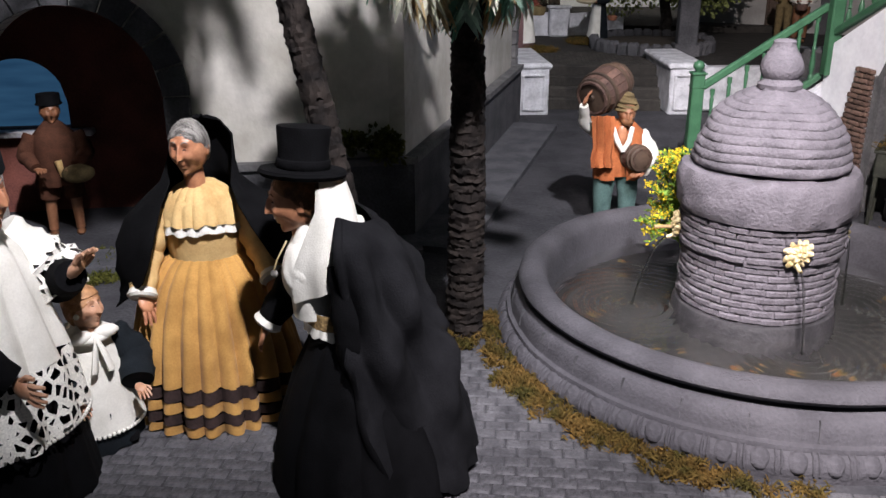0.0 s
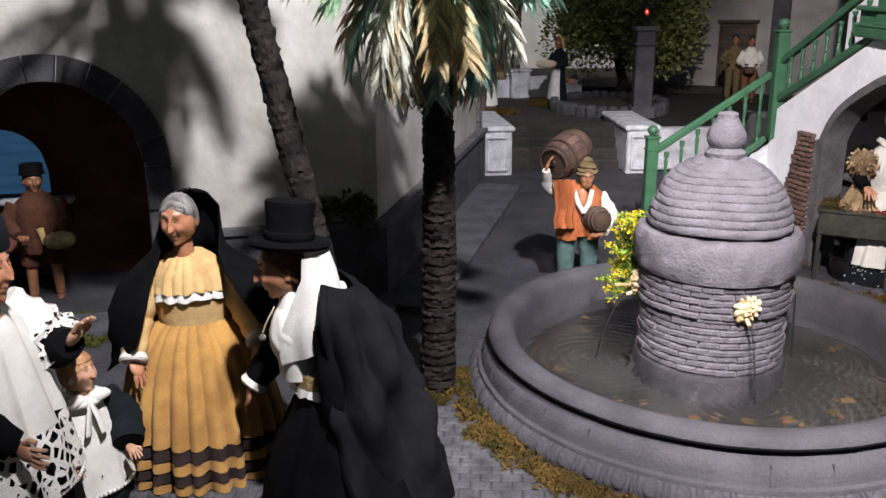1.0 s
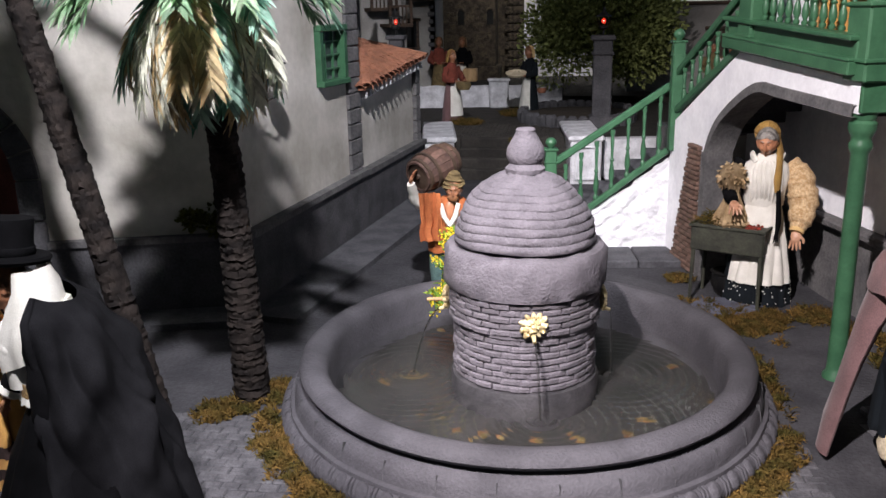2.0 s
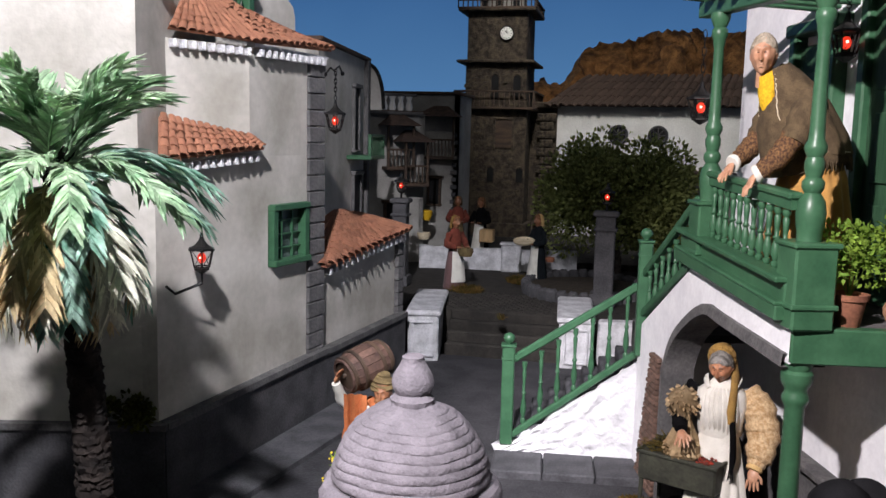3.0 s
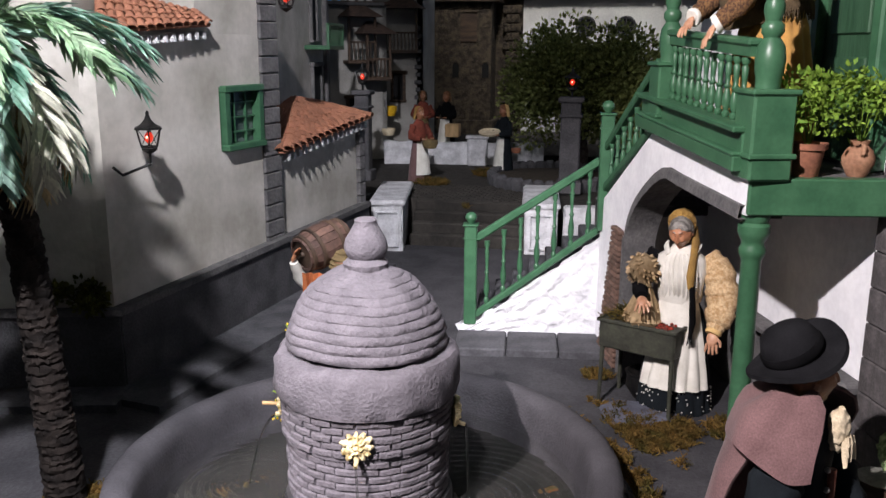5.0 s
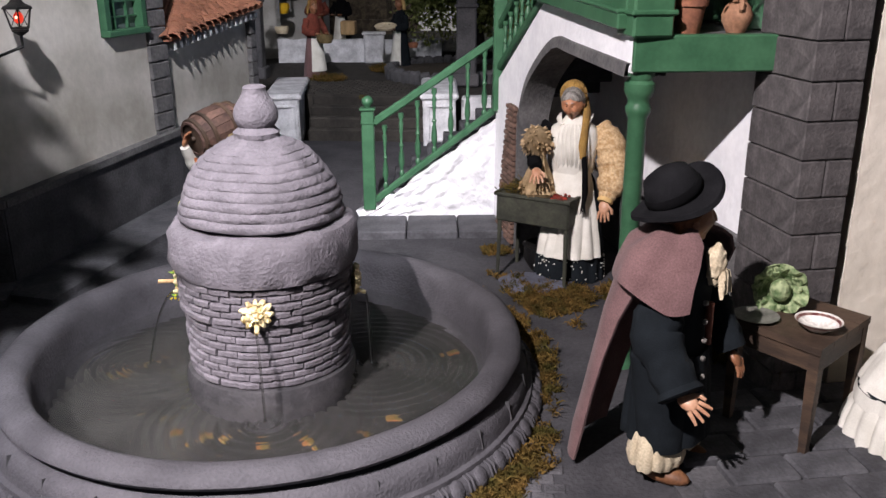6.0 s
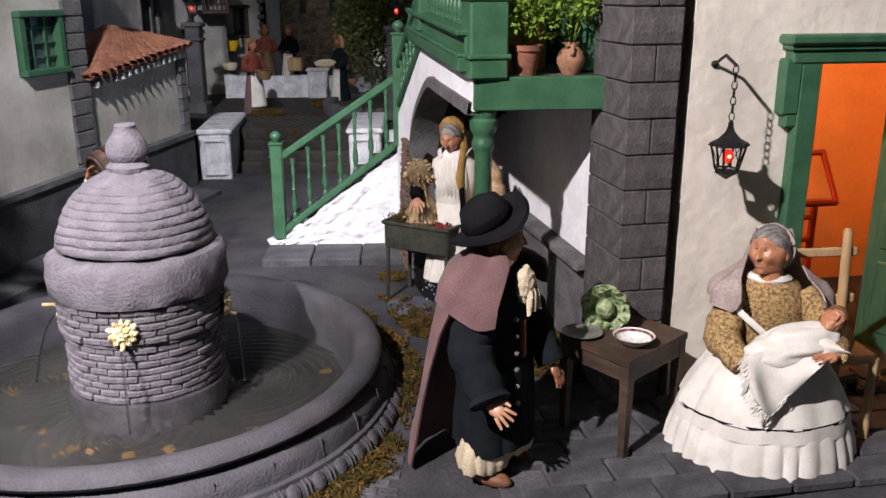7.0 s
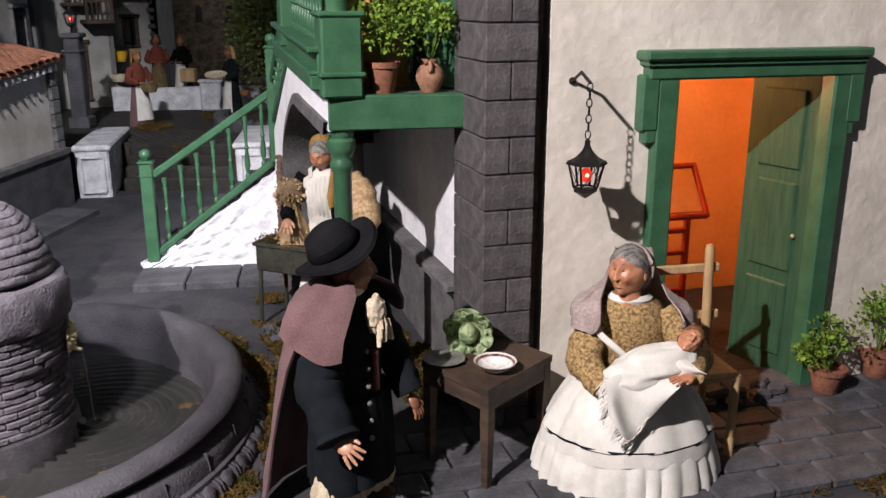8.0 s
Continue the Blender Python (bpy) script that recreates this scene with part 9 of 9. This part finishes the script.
for k in range(4):
    p = tp[k].lerp((tp[0] + tp[2]) / 2, 0.13)
    part("leg", Mesh().add([(p.x + x * s, p.y + y * s, z) for z, s in ((0.004, 0.0062), (0.10, 0.009), (0.137, 0.009)) for x, y in ((1, 0), (0, 1), (-1, 0), (0, -1))], [(4 * j + i, 4 * j + (i + 1) % 4, 4 * j + 4 + (i + 1) % 4, 4 * j + 4 + i) for j in range(2) for i in range(4)] + [(3, 2, 1, 0)]), "wood", tb)
    q, r = tp[k].lerp((tp[0] + tp[2]) / 2, 0.10), tp[(k + 1) % 4].lerp((tp[0] + tp[2]) / 2, 0.10)
    d_ = r - q
    part("apron", Mesh().box((d_.length / 2, 0, 0.126), (d_.length, 0.007, 0.022), 0.001), "wood", tb, "", pose(q.x, q.y, 0, 0, 0, math.degrees(math.atan2(d_.y, d_.x))))
M["glaze"] = mat("white_glaze", (0.72, 0.70, 0.66), (0.60, 0.57, 0.52), 0.2, 40, 0.05, 200, spec=0.5)
M["pewter"] = mat("dull_pewter", (0.16, 0.16, 0.14), (0.10, 0.10, 0.085), 0.45, 50, 0.2, 200)
M["berry"] = mat("dark_red_painted_band", (0.10, 0.025, 0.025), (0.30, 0.2, 0.17), 0.4, 160, 0.0)
bw = thing_at("bowl", "white glazed bowl with a dark painted rim", "bowl", pose(1.628, 1.490, 0.1475) @ Matrix.Scale(0.82, 4))
part("bowl_body", Mesh().lathe([(0.012, 0), (0.014, 0.001), (0.026, 0.010), (0.031, 0.016), (0.0325, 0.0165), (0.030, 0.0145), (0.024, 0.008), (0.012, 0.003), (0, 0.003)], 36), "glaze", bw)
part("painted_band", Mesh().lathe([(0.0270, 0.0118), (0.0295, 0.0146), (0.0300, 0.0148), (0.0275, 0.0112)], 36, caps=False), "berry", bw)
solid("plate", Mesh().lathe([(0.014, 0), (0.016, 0.001), (0.026, 0.004), (0.027, 0.0048), (0.025, 0.0048), (0.016, 0.002), (0, 0.002)], 36), "pewter", "dull grey pewter plate on the table", "plate", pose(1.566, 1.521, 0.1475))
cb = thing_at("cabbage", "pale green cabbage with open outer leaves", "cabbage", pose(1.600, 1.556, 0.1475, 0, 0, -10) @ Matrix.Scale(1.08, 4))
M["cabbage"] = mat("cabbage_leaf", (0.34, 0.40, 0.22), (0.10, 0.16, 0.065), 0.6, 120, 0.8, 300, dist=0.003)
part("heart", Mesh().ball((0, -0.012, 0.026), (0.0115, 0.0115, 0.013), 20, 14, None, lambda q: 1 + 0.05 * noise.noise(q * 5)), "cabbage", cb, "tight round cabbage heart")
for k in range(11):
    a = radians(33 * k + 8)
    L = 0.032 + 0.006 * math.sin(k * 2.3)
    rows = []
    for j in range(7):
        t = j / 6
        row = []
        for i in range(9):
            s_ = (i / 8 - 0.5) * 2
            w_ = 0.022 * math.sin(math.pi * (0.20 + 0.58 * t)) ** 0.7 * s_
            row.append((w_, -(0.006 + L * t * 0.62) + 0.010 * s_ * s_ * t + 0.0035 * math.sin(7 * s_ + k) * t, L * t * (1 - 0.22 * s_ * s_ * t)))
        rows.append(row)
    m_ = pose(0, 0.0, 0.026) @ Matrix.Rotation(a, 4, "Y") @ pose(0, 0.014, 0, 10, 0, 0)
    part("leaf", Mesh().sheet(rows, None, 0.0012), "cabbage", cb, "", m_)
# chair behind the seated figure
chx = thing_at("chair", "rustic pale wooden chair with a woven seat", "chair", pose(1.882, 1.555, gz(1.55), 0, 0, 10))
for sx in (-1, 1):
    part("back_post", Mesh().tube([(sx * 0.052, 0.035, 0), (sx * 0.054, 0.04, 0.13), (sx * 0.058, 0.056, 0.262), (sx * 0.058, 0.057, 0.268)], [0.0065, 0.0068, 0.0062, 0.004], 10), "palewood", chx)
    part("front_leg", Mesh().tube([(sx * 0.05, -0.05, 0), (sx * 0.05, -0.05, 0.125)], 0.006, 10), "palewood", chx)
for z in (0.17, 0.235):
    part("back_slat", Mesh().box((0, 0.046 + (z - 0.13) * 0.1, z), (0.15, 0.006, 0.013), 0.002), "palewood", chx)
part("seat", Mesh().box((0, -0.006, 0.123), (0.11, 0.10, 0.012), 0.004), "palewood", chx, "woven straw seat")
# stones of the broken door step
random.seed(33)
for k in range(9):
    q = Mesh().box((0, 0, 0.008), (random.uniform(0.03, 0.05), random.uniform(0.02, 0.03), 0.018), 0.005)
    q.v = [tuple(wob3((p[0] + 3 * k, p[1], p[2]), 50, 0.004) - Vector((3 * k, 0, 0))) for p in q.v]
    solid("rubble_stone", q, "skirt", "dark rough stone lying at the door step", "stone", WW @ pose(0.20 + 0.022 * k + random.uniform(-0.01, 0.01), -0.025 - random.random() * 0.02, 0.010 + 0.009 * (k % 2), 0, 0, random.uniform(0, 90)), "rubble at the door")
# tray, basket and wares on the plaza
solid("tray", Mesh().lathe([(0.0, 0), (0.036, 0.002), (0.040, 0.010), (0.038, 0.010), (0.034, 0.004), (0, 0.004)], 24), "cream", "round pale tray held by a figurine", "tray", pose(0.822, 3.672, 0.318, 14, 0, 0))
for nm, x, y, z, r, c, lb in (("basket", 0.646, 3.462, 0.285, 0.028, "olive", "brown basket held by a figurine"), ("bucket", 0.918, 3.685, 0.250, 0.018, "clay", "small clay bucket beside a figurine"), ("basket", 0.305, 4.20, 0.335, 0.042, "yellowscarf", "yellow basket of fruit"), ("basket", 0.335, 4.10, 0.262, 0.03, "cream", "pale basket on the plaza"), ("basket", 0.50, 4.12, 0.20, 0.03, "clay", "clay basin with wares"), ("jug", 1.597, 3.745, 0.285, 0.022, "barrel", "dark round jug held by a figurine")):
    solid(nm, Mesh().lathe([(0.0, 0), (r * 0.75, 0.001), (r, r * 0.6), (r * 0.95, r), (r * 0.8, r), (r * 0.7, r * 0.6), (0, r * 0.5)], 20), c, lb, nm, pose(x, y, z))
solid("crate", Mesh().box((0, 0, 0.03), (0.06, 0.06, 0.055), 0.004), "palewood", "pale wooden crate on the plaza", "crate", pose(0.592, 4.20, 0.25))

# worn setts in the street before the figures
random.seed(55)
st_ = thing_at("sett_paving", "worn small dark stone setts in the street", "paving", pose(0.4, 1.1, gz(1.1)), kind="structure")
sett = [piece_box((0.0250, 0.0165, 0.006), 0.0018, "sett", ["settstone"]) for _ in range(2)]
for j in range(12):
    for i in range(25):
        x, y = 0.10 + 0.0258 * i + 0.013 * (j % 2), 1.015 + 0.0172 * j
        wpart("sett", sett[i % 2], None, st_, pose(x + random.uniform(-0.001, 0.001), y, gz(y) - 0.0012 + 0.0022 * noise.noise((x * 14, y * 14, 0)) + random.uniform(-0.0004, 0.0004), 2.0, 0, random.uniform(-3, 3)))
# the setts that lie further off
rest = Mesh()
for j in range(-8, 27):
    for i in range(-6, 48):
        x, y = 0.10 + 0.0258 * i + 0.013 * (j % 2), 1.015 + 0.0172 * j
        if (0 <= j < 12 and 0 <= i < 25) or ((x - FX) / 0.385) ** 2 + ((y - FY) / 0.404) ** 2 < 1 or (y > 1.30 and x < 0.40):
            continue
        rest.box((x + random.uniform(-0.001, 0.001), y, gz(y) - 0.0012 + 0.0022 * noise.noise((x * 14, y * 14, 0)) + random.uniform(-0.0004, 0.0004)), (0.0250, 0.0165, 0.006), 0.0018)
tagged(wpart("far_setts", rest, "settstone", st_, Matrix()), kind="stuff")
